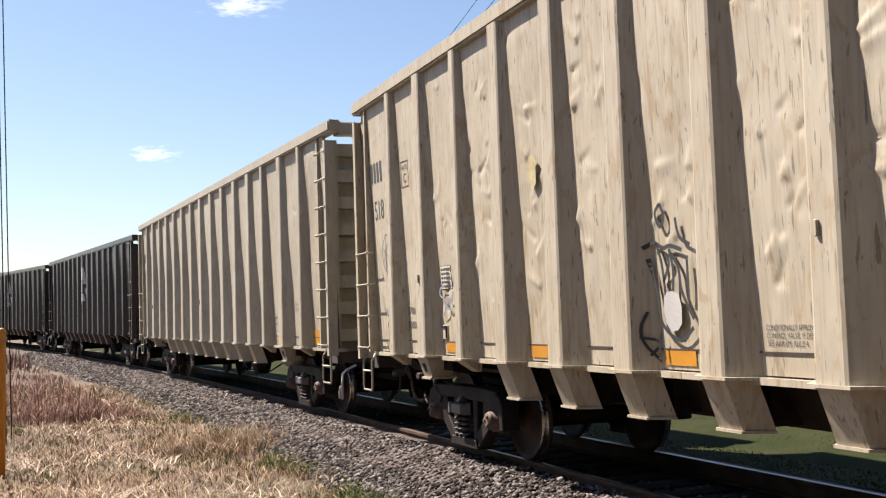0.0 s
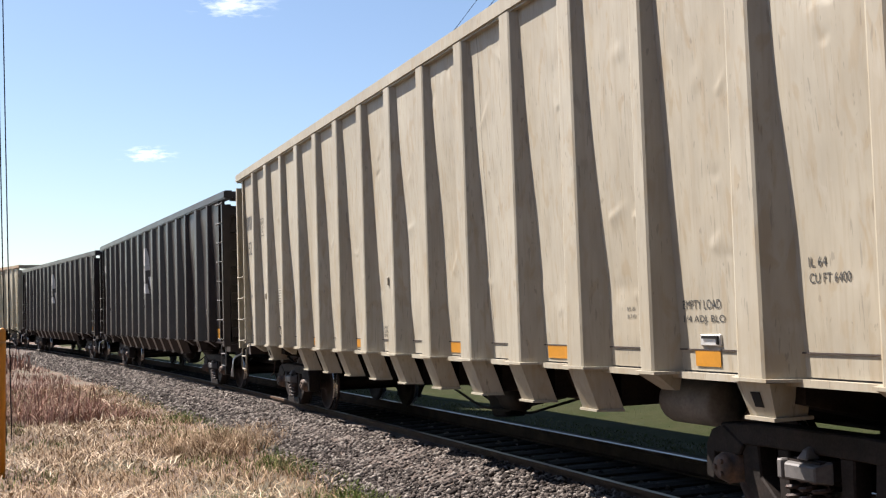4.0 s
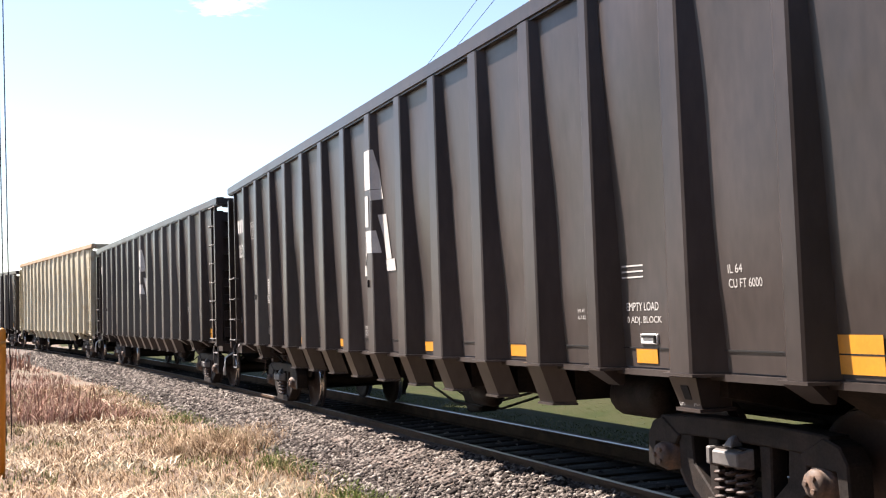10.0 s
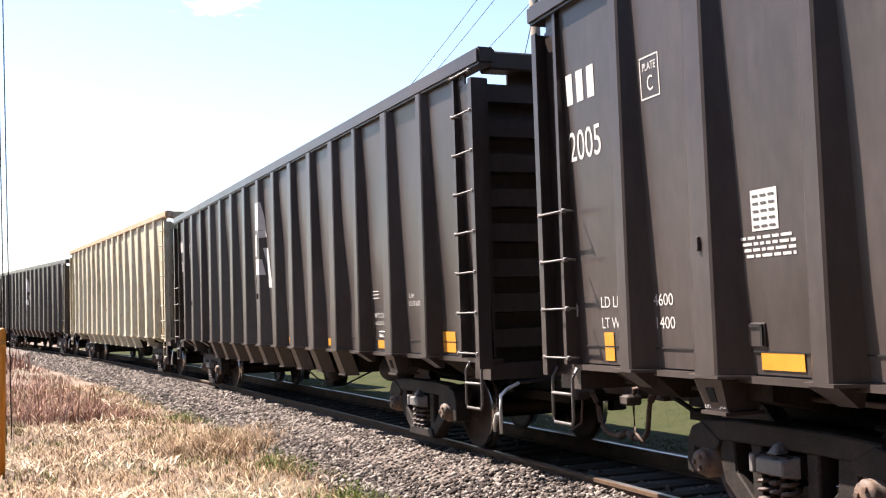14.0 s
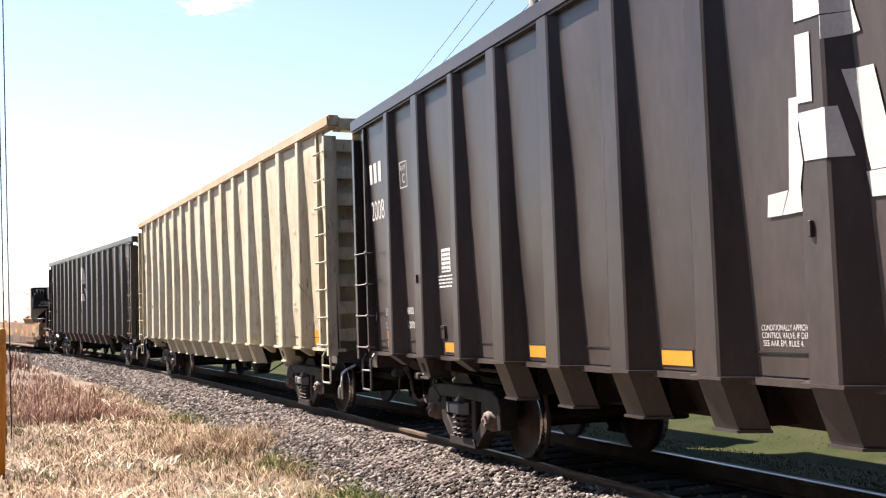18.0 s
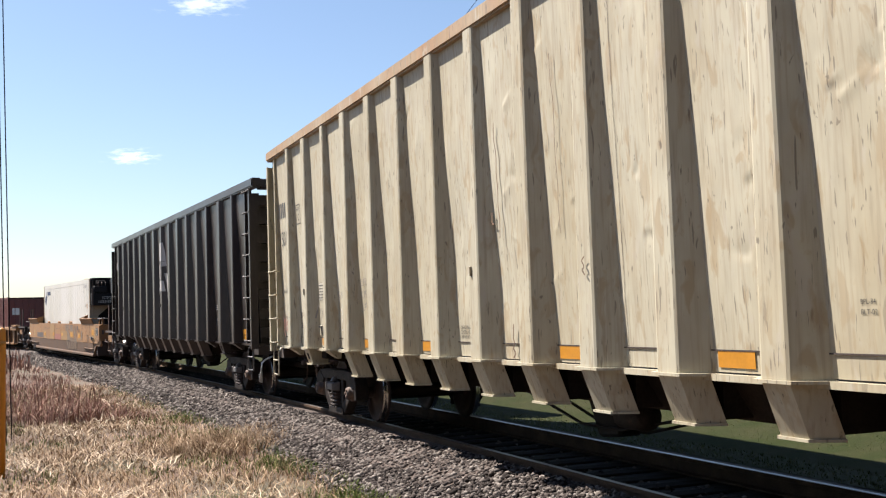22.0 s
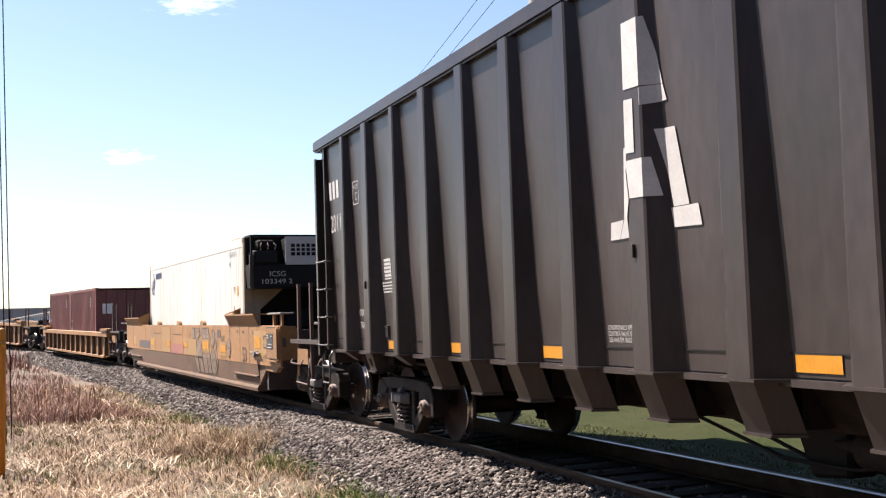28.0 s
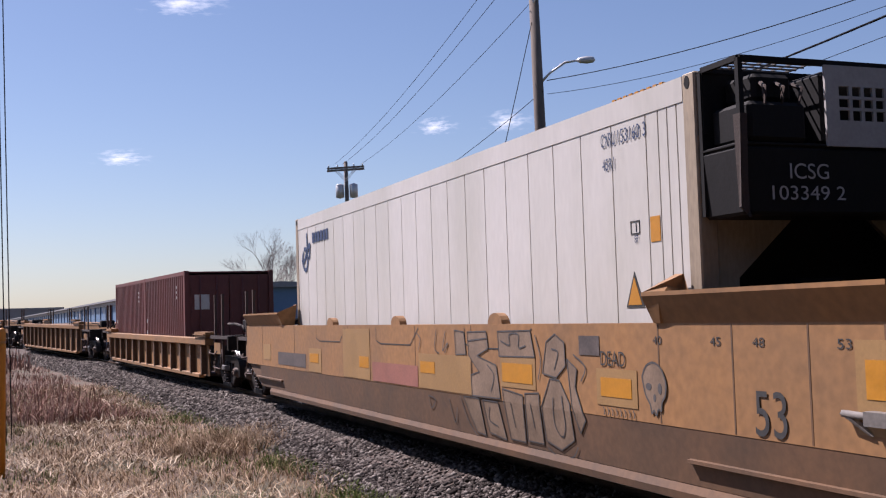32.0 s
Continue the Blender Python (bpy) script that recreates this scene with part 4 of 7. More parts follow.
CAR_F = add_gondola(9.735, 4.42, BLACK, 6, 4, 0.020, ("2011", "214700", "71300", "6000"), "plain", label="black steel gondola with a white block emblem")


def spray(car, d0, strokes, width, mat, name="spray_line"):
    """Sprayed lines; points are (d, z) from the far end."""
    for pts in strokes:
        bm = bmesh.new()
        flat = smooth([(ZERO - d - d0, z) for d, z in pts], 6)
        stroke(bm, flat, width, PANEL_Y)
        for v in bm.verts:
            v.co.y = surface_y(v.co.x, v.co.z) + 0.026
        part(name, bm, mat, car)


for c in (CAR_C, CAR_D, CAR_F):
    block_emblem(c)
SPRAYBLACK = material("black_spray", (0.03, 0.03, 0.032), 0.6, var=0.2, scale=9, bump=0.02)
SPRAYGREY = material("grey_stencil", (0.27, 0.25, 0.24), 0.6, var=0.3, scale=9, bump=0.02)
POSTYEL_PALE = material("pale_yellow_spot", (0.62, 0.52, 0.28), 0.6, var=0.3, scale=6, bump=0.02)
RUSTSTAIN = material("rust_stain", (0.22, 0.13, 0.075), 0.8, var=0.4, scale=12, bump=0.1)
SPRAYBLUE = material("faded_blue_spray", (0.27, 0.31, 0.38), 0.6, var=0.2, scale=9, bump=0.02)
TAG = [[(7.63, 2.39), (7.56, 2.32), (7.62, 2.22), (7.68, 2.29), (7.63, 2.39)], [(7.42, 2.07), (7.51, 2.11), (7.64, 2.06), (7.74, 2.07), (7.89, 2.03)], [(7.83, 2.27), (7.87, 2.13), (8.0, 2.06)],
       [(7.45, 1.99), (7.52, 1.74), (7.57, 1.5), (7.79, 1.38), (7.98, 1.47)], [(7.66, 2.01), (7.71, 1.94), (7.62, 1.81)], [(7.74, 2.02), (7.83, 1.9), (7.86, 1.73), (7.99, 1.53)], [(7.95, 1.96), (7.94, 1.66)],
       [(7.54, 2.11), (7.61, 1.95), (7.64, 1.67)], [(7.72, 2.05), (7.76, 1.9), (7.74, 1.72)]]
spray(CAR_A, 0.04, TAG, 0.032, SPRAYBLACK)
spray(CAR_A, 0.04, [[(7.44, 1.59), (7.40, 1.47), (7.42, 1.35), (7.52, 1.21)], [(7.56, 1.4), (7.58, 1.23)], [(7.39, 1.4), (7.51, 1.36), (7.45, 1.26)]], 0.02, SPRAYBLACK)
side_paint("white_patch", [[(d + 0.12, z) for d, z in ((7.54, 1.69), (7.58, 1.73), (7.66, 1.74), (7.74, 1.71), (7.77, 1.62), (7.76, 1.5), (7.70, 1.45), (7.62, 1.44), (7.55, 1.5), (7.53, 1.6))]], WHITE, CAR_A, "white painted-over patch", 0.026)
side_paint("yellow_spot", [[(5.46, 3.05), (5.54, 3.08), (5.62, 3.0), (5.60, 2.8), (5.52, 2.74), (5.44, 2.86)]], POSTYEL_PALE, CAR_A, "pale yellow paint spot", 0.026)
spray(CAR_A, -0.02, [[(3.04, 1.93), (2.92, 1.92), (2.90, 1.84), (3.05, 1.78), (3.06, 1.66), (2.94, 1.61)], [(3.14, 1.80), (3.10, 1.72), (3.18, 1.68), (3.23, 1.76), (3.14, 1.80)], [(3.28, 1.70), (3.30, 1.86), (3.38, 1.84), (3.40, 1.95)]], 0.028, SPRAYBLUE)
for a, b, w in (((0.77, 2.53), (0.94, 2.69), 0.03), ((0.94, 2.69), (1.10, 2.67), 0.03), ((1.10, 2.67), (1.12, 2.35), 0.03), ((1.12, 2.35), (0.94, 2.18), 0.03), ((0.94, 2.18), (0.79, 2.31), 0.03), ((0.79, 2.31), (0.77, 2.53), 0.03),
                ((0.94, 2.69), (0.94, 2.18), 0.026), ((0.77, 2.53), (1.12, 2.35), 0.026), ((1.10, 2.67), (0.79, 2.31), 0.026)):
    spray(CAR_A, 0.0, [[a, ((a[0] + b[0]) / 2, (a[1] + b[1]) / 2), b]], w, SPRAYGREY, "stencil_bar")
SCRAWL = material("thin_grey_scrawl", (0.20, 0.19, 0.19), 0.6, var=0.3, scale=9, bump=0.02)
CHALK = material("white_scrawl", (0.78, 0.77, 0.74), 0.6, var=0.2, scale=9, bump=0.02)
PINKSPRAY = material("faded_pink_spray", (0.52, 0.25, 0.20), 0.6, var=0.3, scale=9, bump=0.02)


def scrawl(car, d, z, w, h):
    """The word JUMBO in thin slanting strokes."""
    glyphs = ([(0.13, 1.0), (0.12, 0.25), (0.05, 0.0), (0.0, 0.2)], [(0.2, 0.95), (0.2, 0.3), (0.27, 0.2), (0.33, 0.4), (0.34, 1.0)], [(0.40, 0.2), (0.44, 0.95), (0.49, 0.5), (0.55, 1.0), (0.57, 0.25)],
              [(0.64, 0.95), (0.65, 0.25), (0.74, 0.35), (0.67, 0.6), (0.74, 0.85), (0.64, 0.95)], [(0.9, 0.95), (0.81, 0.7), (0.84, 0.35), (0.95, 0.35), (0.97, 0.75), (0.9, 0.95)])
    spray(car, 0.0, [[(d + x * w, z + y * h) for x, y in q] for q in glyphs], 0.009, SCRAWL, "scrawl_line")


scrawl(CAR_E, 4.10, 1.86, 0.36, 0.14)
for k in range(3):
    scrawl(CAR_E, 5.22 + 0.02 * k, 2.02 - 0.17 * k, 0.40, 0.13)
rw = random.Random(4)
for k in range(9):
    x, z = rw.uniform(4.25, 4.55), rw.uniform(1.45, 1.9)
    spray(CAR_E, 0.0, [[(x, z), (x + rw.uniform(-0.12, 0.12), z + rw.uniform(-0.1, 0.1)), (x + rw.uniform(-0.15, 0.15), z + rw.uniform(-0.2, 0.15))]], 0.010, CHALK, "scrawl_line")
spray(CAR_E, 0.0, [[(2.80, 1.62), (2.84, 1.78), (2.92, 1.82), (3.01, 1.72), (3.06, 1.50), (3.08, 1.30)], [(3.10, 1.62), (3.14, 1.72), (3.2, 1.76)]], 0.018, SPRAYGREY, "spray_line")
spray(CAR_E, 0.0, [[(0.40, 1.68), (0.46, 1.55), (0.43, 1.40), (0.50, 1.33)], [(0.46, 1.62), (0.58, 1.58), (0.52, 1.46), (0.62, 1.40)], [(0.62, 1.66), (0.60, 1.50), (0.70, 1.42), (0.66, 1.58)], [(0.5, 1.5), (0.62, 1.52), (0.72, 1.60)]], 0.022, PINKSPRAY, "spray_line")
# tan smears low on the worn car
STAIN = material("tan_smear", (0.44, 0.35, 0.21), 0.7, var=0.5, scale=7, bump=0.05)
spray(CAR_E, 0.0, [[(18.32, 1.55), (18.22, 1.8), (18.05, 2.15), (17.98, 2.4)], [(18.1, 1.5), (18.3, 1.62), (18.5, 1.66)], [(17.2, 3.1), (17.32, 3.18), (17.5, 3.2)], [(17.42, 2.3), (17.4, 2.6), (17.41, 2.9)]], 0.011, STAIN, "tan_smear")
# rust scars on the worn car
for d, z0, z1, w in ((10.05, 2.35, 3.5, 0.05), (10.22, 1.17, 1.5, 0.07), (11.35, 2.3, 3.9, 0.03), (9.9, 2.5, 2.62, 0.07), (12.0, 1.9, 2.05, 0.05)):
    rr = random.Random(int(d * 100))
    pts = [(d + rr.uniform(-0.5, 0.5) * w, z0 + (z1 - z0) * k / 7) for k in range(8)]
    spray(CAR_E, 0.0, [pts], w * 0.3, RUSTSTAIN, "rust_scar")


# ---------------------------------------------------------------- well cars and their loads
def well_end(car, s, xa, xb, paint, top, railing=True):
    """End platform of a well car from the well's bulkhead xa out to xb: deck, walkways, railings, steps, bogie cover."""
    lo, hi = min(xa, xb), max(xa, xb)
    bm = bmesh.new()
    box(bm, lo, hi, -0.45, 0.45, 0.78, 1.05)
    hexa(bm, [(lo, -1.1, 0.92), (hi, -0.7, 0.92), (hi, 0.7, 0.92), (lo, 1.1, 0.92), (lo, -1.1, 1.06), (hi, -0.7, 1.06), (hi, 0.7, 1.06), (lo, 1.1, 1.06)])
    fix(bm)
    part("end_platform", bm, DARKBOX, car)
    for q in (1, -1):
        bm = bmesh.new()
        for k in range(12):
            x = lo + 0.1 + k * (hi - lo - 0.2) / 11
            y = sorted((q * 0.55, q * 1.35))
            box(bm, x - 0.02, x + 0.02, y[0], y[1], 1.22, 1.255)
        y = sorted((q * 1.30, q * 1.37))
        box(bm, lo, hi, y[0], y[1], 1.19, 1.26)
        part("walkway_grating", bm, RUSTY, car)
    # end beam coloured dark, standing in for shade
    bm = bmesh.new()
    box(bm, hi - 0.12 if s > 0 else lo, hi if s > 0 else lo + 0.12, -1.38, 1.38, 0.95, 1.26)
    part("end_beam", bm, UNDERSHADE, car)
    if railing:
        for x in (xa + s * 0.30, xa + s * 1.02):
            for q in (1, -1):
                bm = bmesh.new()
                box(bm, x - 0.028, x + 0.028, q * 1.28 - 0.025, q * 1.28 + 0.03, 0.62, 2.22)
                tube(bm, [(x + 0.02, q * 1.24, 2.2), (x + 0.16, q * 1.22, 2.2), (x + 0.2, q * 1.22, 2.12), (x + 0.24, q * 1.22, 1.5)], 0.013, 6)
                part("railing_post", bm, RUSTPOST, car)
    for q in (1,):
        bm = bmesh.new()
        x0, x1 = xa + s * 0.28, xa + s * 0.96
        tube(bm, [(x0, 1.30, 0.95), (x0, 1.34, 0.52), (x1, 1.34, 0.50), (x1, 1.30, 0.95)], 0.022, 6)
        tube(bm, [(x0 - s * 0.02, 1.40, 0.92), (x0, 1.44, 0.86), (x1 - s * 0.1, 1.44, 0.84), (x1 - s * 0.08, 1.40, 0.92)], 0.016, 6)
        part("sill_step", bm, RUSTPOST, car)
        bm = bmesh.new()
        box(bm, min(x0, x1) + 0.04, max(x0, x1) - 0.04, 1.30, 1.33, 0.84, 1.10)
        part("step_plate", bm, paint, car)
    bm = bmesh.new()
    tube(bm, [(xa, 0.9, 1.52), (xa + s * 0.9, 0.95, 1.52), (xa + s * 1.5, 0.95, 1.48), (xa + s * 1.7, 0.95, 1.36)], 0.03, 8)
    tube(bm, [(xa, 0.4, 1.45), (xa + s * 1.6, 0.4, 1.42)], 0.05, 8)
    part("brake_pipe", bm, RUSTY, car)
    bm = bmesh.new()
    box(bm, xa + s * 0.9 - 0.16, xa + s * 0.9 + 0.16, 0.2, 0.75, 1.34, 1.62)
    fix(bm)
    bmesh.ops.bevel(bm, geom=bm.edges[:], offset=0.03, segments=1, affect="EDGES")
    part("brake_valve", bm, DARKBOX, car)
    coupler(car, xb - s * 0.1, s)


def smooth_well_car():
    """The long orange well car with plate sides."""
    car = new("well_car")
    X0, X1 = -9.26, 9.75
    for q in (1, -1):
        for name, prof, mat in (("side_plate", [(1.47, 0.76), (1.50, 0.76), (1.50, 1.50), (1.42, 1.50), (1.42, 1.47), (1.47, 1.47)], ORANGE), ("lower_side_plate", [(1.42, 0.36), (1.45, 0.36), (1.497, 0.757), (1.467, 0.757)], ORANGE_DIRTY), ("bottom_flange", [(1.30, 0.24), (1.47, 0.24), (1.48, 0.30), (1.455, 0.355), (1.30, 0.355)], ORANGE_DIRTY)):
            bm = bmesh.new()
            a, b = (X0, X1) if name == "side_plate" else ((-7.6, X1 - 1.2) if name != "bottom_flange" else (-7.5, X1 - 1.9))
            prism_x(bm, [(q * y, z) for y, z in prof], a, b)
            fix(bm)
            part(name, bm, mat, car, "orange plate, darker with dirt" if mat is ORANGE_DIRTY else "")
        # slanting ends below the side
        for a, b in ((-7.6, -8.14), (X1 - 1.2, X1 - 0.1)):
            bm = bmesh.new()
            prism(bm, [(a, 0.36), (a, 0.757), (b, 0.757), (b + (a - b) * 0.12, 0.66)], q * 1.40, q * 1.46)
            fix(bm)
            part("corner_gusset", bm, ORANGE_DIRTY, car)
        bm = bmesh.new()
        prism(bm, [(-8.02, 0.757), (-8.10, 0.67), (-8.78, 0.65), (-9.02, 0.757)], q * 1.38, q * 1.47)
        fix(bm)
        part("end_gusset", bm, ORANGE, car)
    bm = bmesh.new()
    box(bm, X0 + 1.5, X1 - 1.5, -1.3, 1.3, 0.26, 0.33)
    for x in (X0 + 1.2, X1 - 1.2):
        box(bm, x - 0.05, x + 0.05, -1.42, 1.42, 0.30, 1.40)
    part("well_floor", bm, RUSTY, car)
    # raised guides over the ends of the side
    for xa, xb in ((-5.28, -7.72), (6.6, 9.6)):
        for q in (1, -1):
            bm = bmesh.new()
            x0, x1 = min(xa, xb), max(xa, xb)
            hexa(bm, [(x0, q * 1.46, 1.50), (x1, q * 1.46, 1.50), (x1, q * 1.50, 1.50), (x0, q * 1.50, 1.50), (x0, q * 1.56, 1.70), (x1, q * 1.56, 1.70), (x1, q * 1.60, 1.70), (x0, q * 1.60, 1.70)])
            hexa(bm, [(x0, q * 1.32, 1.70), (x1, q * 1.32, 1.70), (x1, q * 1.60, 1.70), (x0, q * 1.60, 1.70), (x0, q * 1.32, 1.73), (x1, q * 1.32, 1.73), (x1, q * 1.60, 1.73), (x0, q * 1.60, 1.73)])
            xt = xa
            sgn = -1 if xa < 0 else 1
            hexa(bm, [(xt - 0.03, q * 1.30, 1.50), (xt + sgn * 0.25, q * 1.30, 1.52), (xt + sgn * 0.12, q * 1.52, 1.50), (xt - 0.03, q * 1.52, 1.50), (xt - 0.06, q * 1.26, 1.86), (xt + 0.06, q * 1.26, 1.86), (xt + sgn * 0.2, q * 1.58, 1.66), (xt - 0.03, q * 1.60, 1.73)])
            fix(bm)
            part("container_guide", bm, ORANGE, car)
    # walkway board on short legs beyond the guide
    bm = bmesh.new()
    box(bm, -9.24, -8.52, 1.24, 1.49, 1.70, 1.735)
    fix(bm)
    bmesh.ops.bevel(bm, geom=bm.edges[:], offset=0.008, segments=1, affect="EDGES")
    part("walkway_board", bm, DULLSTEEL, car, "dull grey walkway board")
    bm = bmesh.new()
    box(bm, -8.36, -7.78, 1.10, 1.34, 1.70, 1.735)
    fix(bm)
    part("walkway_board", bm, DULLSTEEL, car, "dull grey walkway board")
    for x in (-7.9, -8.25):
        bm = bmesh.new()
        box(bm, x - 0.03, x + 0.03, 1.18, 1.22, 1.40, 1.70)
        part("board_leg", bm, RUSTPOST, car)
    for x in (-8.58, -9.12):
        bm = bmesh.new()
        box(bm, x - 0.03, x + 0.03, 1.40, 1.44, 1.501, 1.70)
        part("board_leg", bm, ORANGE, car)
    bm = bmesh.new()
    stroke(bm, [(-8.515, 0.90), (-8.515, 1.40), (-8.535, 1.445), (-8.58, 1.465), (-9.15, 1.465)], 0.022, 1.5625)
    part("box_gasket", bm, INK, car)
    # inset door box at the near end, with its placard
    bm = bmesh.new()
    box(bm, -9.24, -8.50, 1.16, 1.56, 0.88, 1.485)
    fix(bm)
    bmesh.ops.bevel(bm, geom=bm.edges[:], offset=0.035, segments=2, affect="EDGES")
    cabinet = part("equipment_box", bm, ORANGE, car)
    bm = bmesh.new()
    box(bm, -9.246, -9.239, 1.40, 1.46, 1.12, 1.28)
    part("slot", bm, INK, cabinet)
    bm = bmesh.new()
    box(bm, -9.23, -8.51, 1.50, 1.575, 0.855, 0.878)
    part("box_sill", bm, ORANGE, car)
    bm = bmesh.new()
    plate(bm, -8.97, -8.56, 1.08, 1.36, 1.562)
    part("placard", bm, INK, car, "dark placard with small white print")
    bm = bmesh.new()
    for x0, x1, z0, z1 in ((-8.68, -8.59, 1.31, 1.33), (-8.68, -8.59, 1.27, 1.29), (-8.92, -8.82, 1.30, 1.32), (-8.90, -8.60, 1.16, 1.17), (-8.90, -8.60, 1.10, 1.115)):
        plate(bm, x0, x1, z0, z1, 1.566)
    part("placard_bars", bm, WHITE, car)
    # vertical seams
    for u in (49.0, 46.5, 43.35, 40.6, 38.9, 35.37, 34.48, 33.73, 33.1):
        bm = bmesh.new()
        plate(bm, u - 40.7 - 0.008, u - 40.7 + 0.008, 0.77, 1.49, 1.4985, 0.004)
        part("weld_seam", bm, ORANGE_DIRTY, car)
    # painted patches and yellow squares
    for xa, xb, z0, z1, mat, name in ((-4.40, -5.02, 0.85, 1.14, PATCH, "primer_patch"), (-4.47, -4.94, 0.92, 1.07, YELLOW, "reflector"), (-2.52, -3.28, 0.90, 1.19, PATCH, "primer_patch"), (-2.56, -3.22, 0.95, 1.13, YELLOW, "reflector"),
                                      (-0.22, -1.78, 0.775, 1.17, PATCH, "primer_patch"), (-0.27, -0.74, 0.95, 1.08, YELLOW, "reflector"), (1.55, -0.18, 0.775, 1.02, PINK, "red_patch"), (2.9, 1.65, 0.775, 1.45, PATCH, "primer_patch"), (2.12, 1.70, 0.93, 1.08, YELLOW, "reflector"),
                                      (4.85, 4.1, 0.775, 1.14, PATCH, "primer_patch"), (4.78, 4.25, 0.92, 1.06, YELLOW, "reflector"), (-7.36, -8.46, 0.87, 1.40, PATCH, "primer_patch"), (-7.44, -7.87, 1.07, 1.29, YELLOW, "reflector"), (7.0, 5.05, 0.82, 1.04, STENCIL, "stencil_block"), (8.2, 7.6, 0.88, 1.16, PATCH, "primer_patch"), (-4.12, -4.46, 1.24, 1.40, STENCIL, "stencil_block")):
        bm = bmesh.new()
        lift = 1.5035 if mat in (PATCH, PINK, STENCIL) else 1.507
        plate(bm, xb, xa, z0, z1, lift, 0.002)
        part(name, bm, mat, car)
    # half-round lift tabs and the folded plates under them
    for u in (44.32, 41.32, 38.32):
        bm = bmesh.new()
        prism(bm, [(u - 40.7 + 0.17 * math.cos(a), 1.50 + 0.11 * math.sin(a)) for a in np.linspace(0, math.pi, 9)], 1.40, 1.49)
        fix(bm)
        part("lift_tab", bm, ORANGE, car)
        bm = bmesh.new()
        x = u - 40.7
        stroke(bm, [(x + 0.75, 1.46), (x + 0.75, 1.30), (x + 0.55, 1.26), (x - 0.55, 1.26), (x - 0.85, 1.46)], 0.014, 1.504)
        part("fold_line", bm, INK, car)
    # step ledges low on the side
    for ua, ub in ((35.05, 33.1), (49.6, 47.5)):
        bm = bmesh.new()
        hexa(bm, [(ub - 40.7, 1.44, 0.50), (ua - 40.7, 1.44, 0.50), (ua - 40.7, 1.51, 0.52), (ub - 40.7, 1.51, 0.52), (ub - 40.7, 1.44, 0.55), (ua - 40.7, 1.44, 0.55), (ua - 40.7, 1.51, 0.545), (ub - 40.7, 1.51, 0.545)])
        fix(bm)
        part("step_ledge", bm, ORANGE_DIRTY, car)
    # crank handle
    bm = bmesh.new()
    box(bm, -7.68, -7.48, 1.50, 1.58, 0.93, 1.01)
    tube(bm, [(-7.28, 1.54, 0.985), (-7.93, 1.54, 0.965)], 0.022, 6)
    hexa(bm, [(-7.32, 1.50, 0.985), (-7.27, 1.50, 0.985), (-7.27, 1.56, 0.985), (-7.32, 1.56, 0.985), (-7.48, 1.50, 0.87), (-7.46, 1.50, 0.87), (-7.46, 1.52, 0.87), (-7.48, 1.52, 0.87)])
    fix(bm)
    part("hand_crank", bm, DULLSTEEL, car, "dull grey hand crank")
    # lettering
    writing(car, "53", 6.44, 0.78, 0.31, 0.29, 1.508, INK, half=0.0)
    writing(car, "DEAD", 4.48, 1.165, 0.38, 0.115, 1.508, INK, half=0.0, name="spray_word")
    for d, w in ((5.26, "40"), (5.98, "45"), (6.44, "48"), (7.22, "53")):
        writing(car, w, d, 1.345, 0.12, 0.06, 1.504, INK, half=0.0)
    writing(car, "L-73-02", 8.08, 0.885, 0.34, 0.075, 1.508, INK, half=0.0)
    bm = bmesh.new()
    for x0, x1, z0, z1 in ((-8.31, -8.13, 1.30, 1.315), (-8.31, -8.13, 1.085, 1.10), (-8.31, -8.295, 1.09, 1.17), (-8.31, -8.295, 1.23, 1.31), (-8.145, -8.13, 1.09, 1.17), (-8.145, -8.13, 1.23, 1.31)):
        plate(bm, x0, x1, z0, z1, 1.509)
    part("stencil_frame", bm, INK, car)
    # graffiti: pale block letters with dark outlines, running over the lower plate
    def side_at(z):
        return 1.5055 if z > 0.757 else 1.4555 + (z - 0.36) / 0.397 * 0.047

    def fill(ring):
        zs = [z for _, z in ring]
        bm = bmesh.new()
        for lo, hi in ((0.30, 0.757), (0.757, 1.5)):
            if max(zs) > lo and min(zs) < hi:
                q = [(x, z) for z, x in clipped([(z, x) for x, z in ring], lo, hi)]
                if len(q) > 2:
                    f = bm.faces.new([bm.verts.new((x, side_at(z), z)) for x, z in q])
                    f.normal_update()
                    if f.normal.y < 0:
                        f.normal_flip()
        bmesh.ops.triangulate(bm, faces=bm.faces[:])
        part("graffiti_fill", bm, PALEPAINT, car, "pale grey spray paint")

    def line(pts, width=0.015, soft=1):
        bm = bmesh.new()
        stroke(bm, smooth(pts, 6) if soft else [(x0 + (x1 - x0) * k / 4, z0 + (z1 - z0) * k / 4) for (x0, z0), (x1, z1) in zip(pts, pts[1:]) for k in range(5)], width, 0.0)
        for v in bm.verts:
            v.co.y = side_at(v.co.z) + 0.0035
        part("graffiti_line", bm, GRAFLINE, car, "dark spray-painted outline")
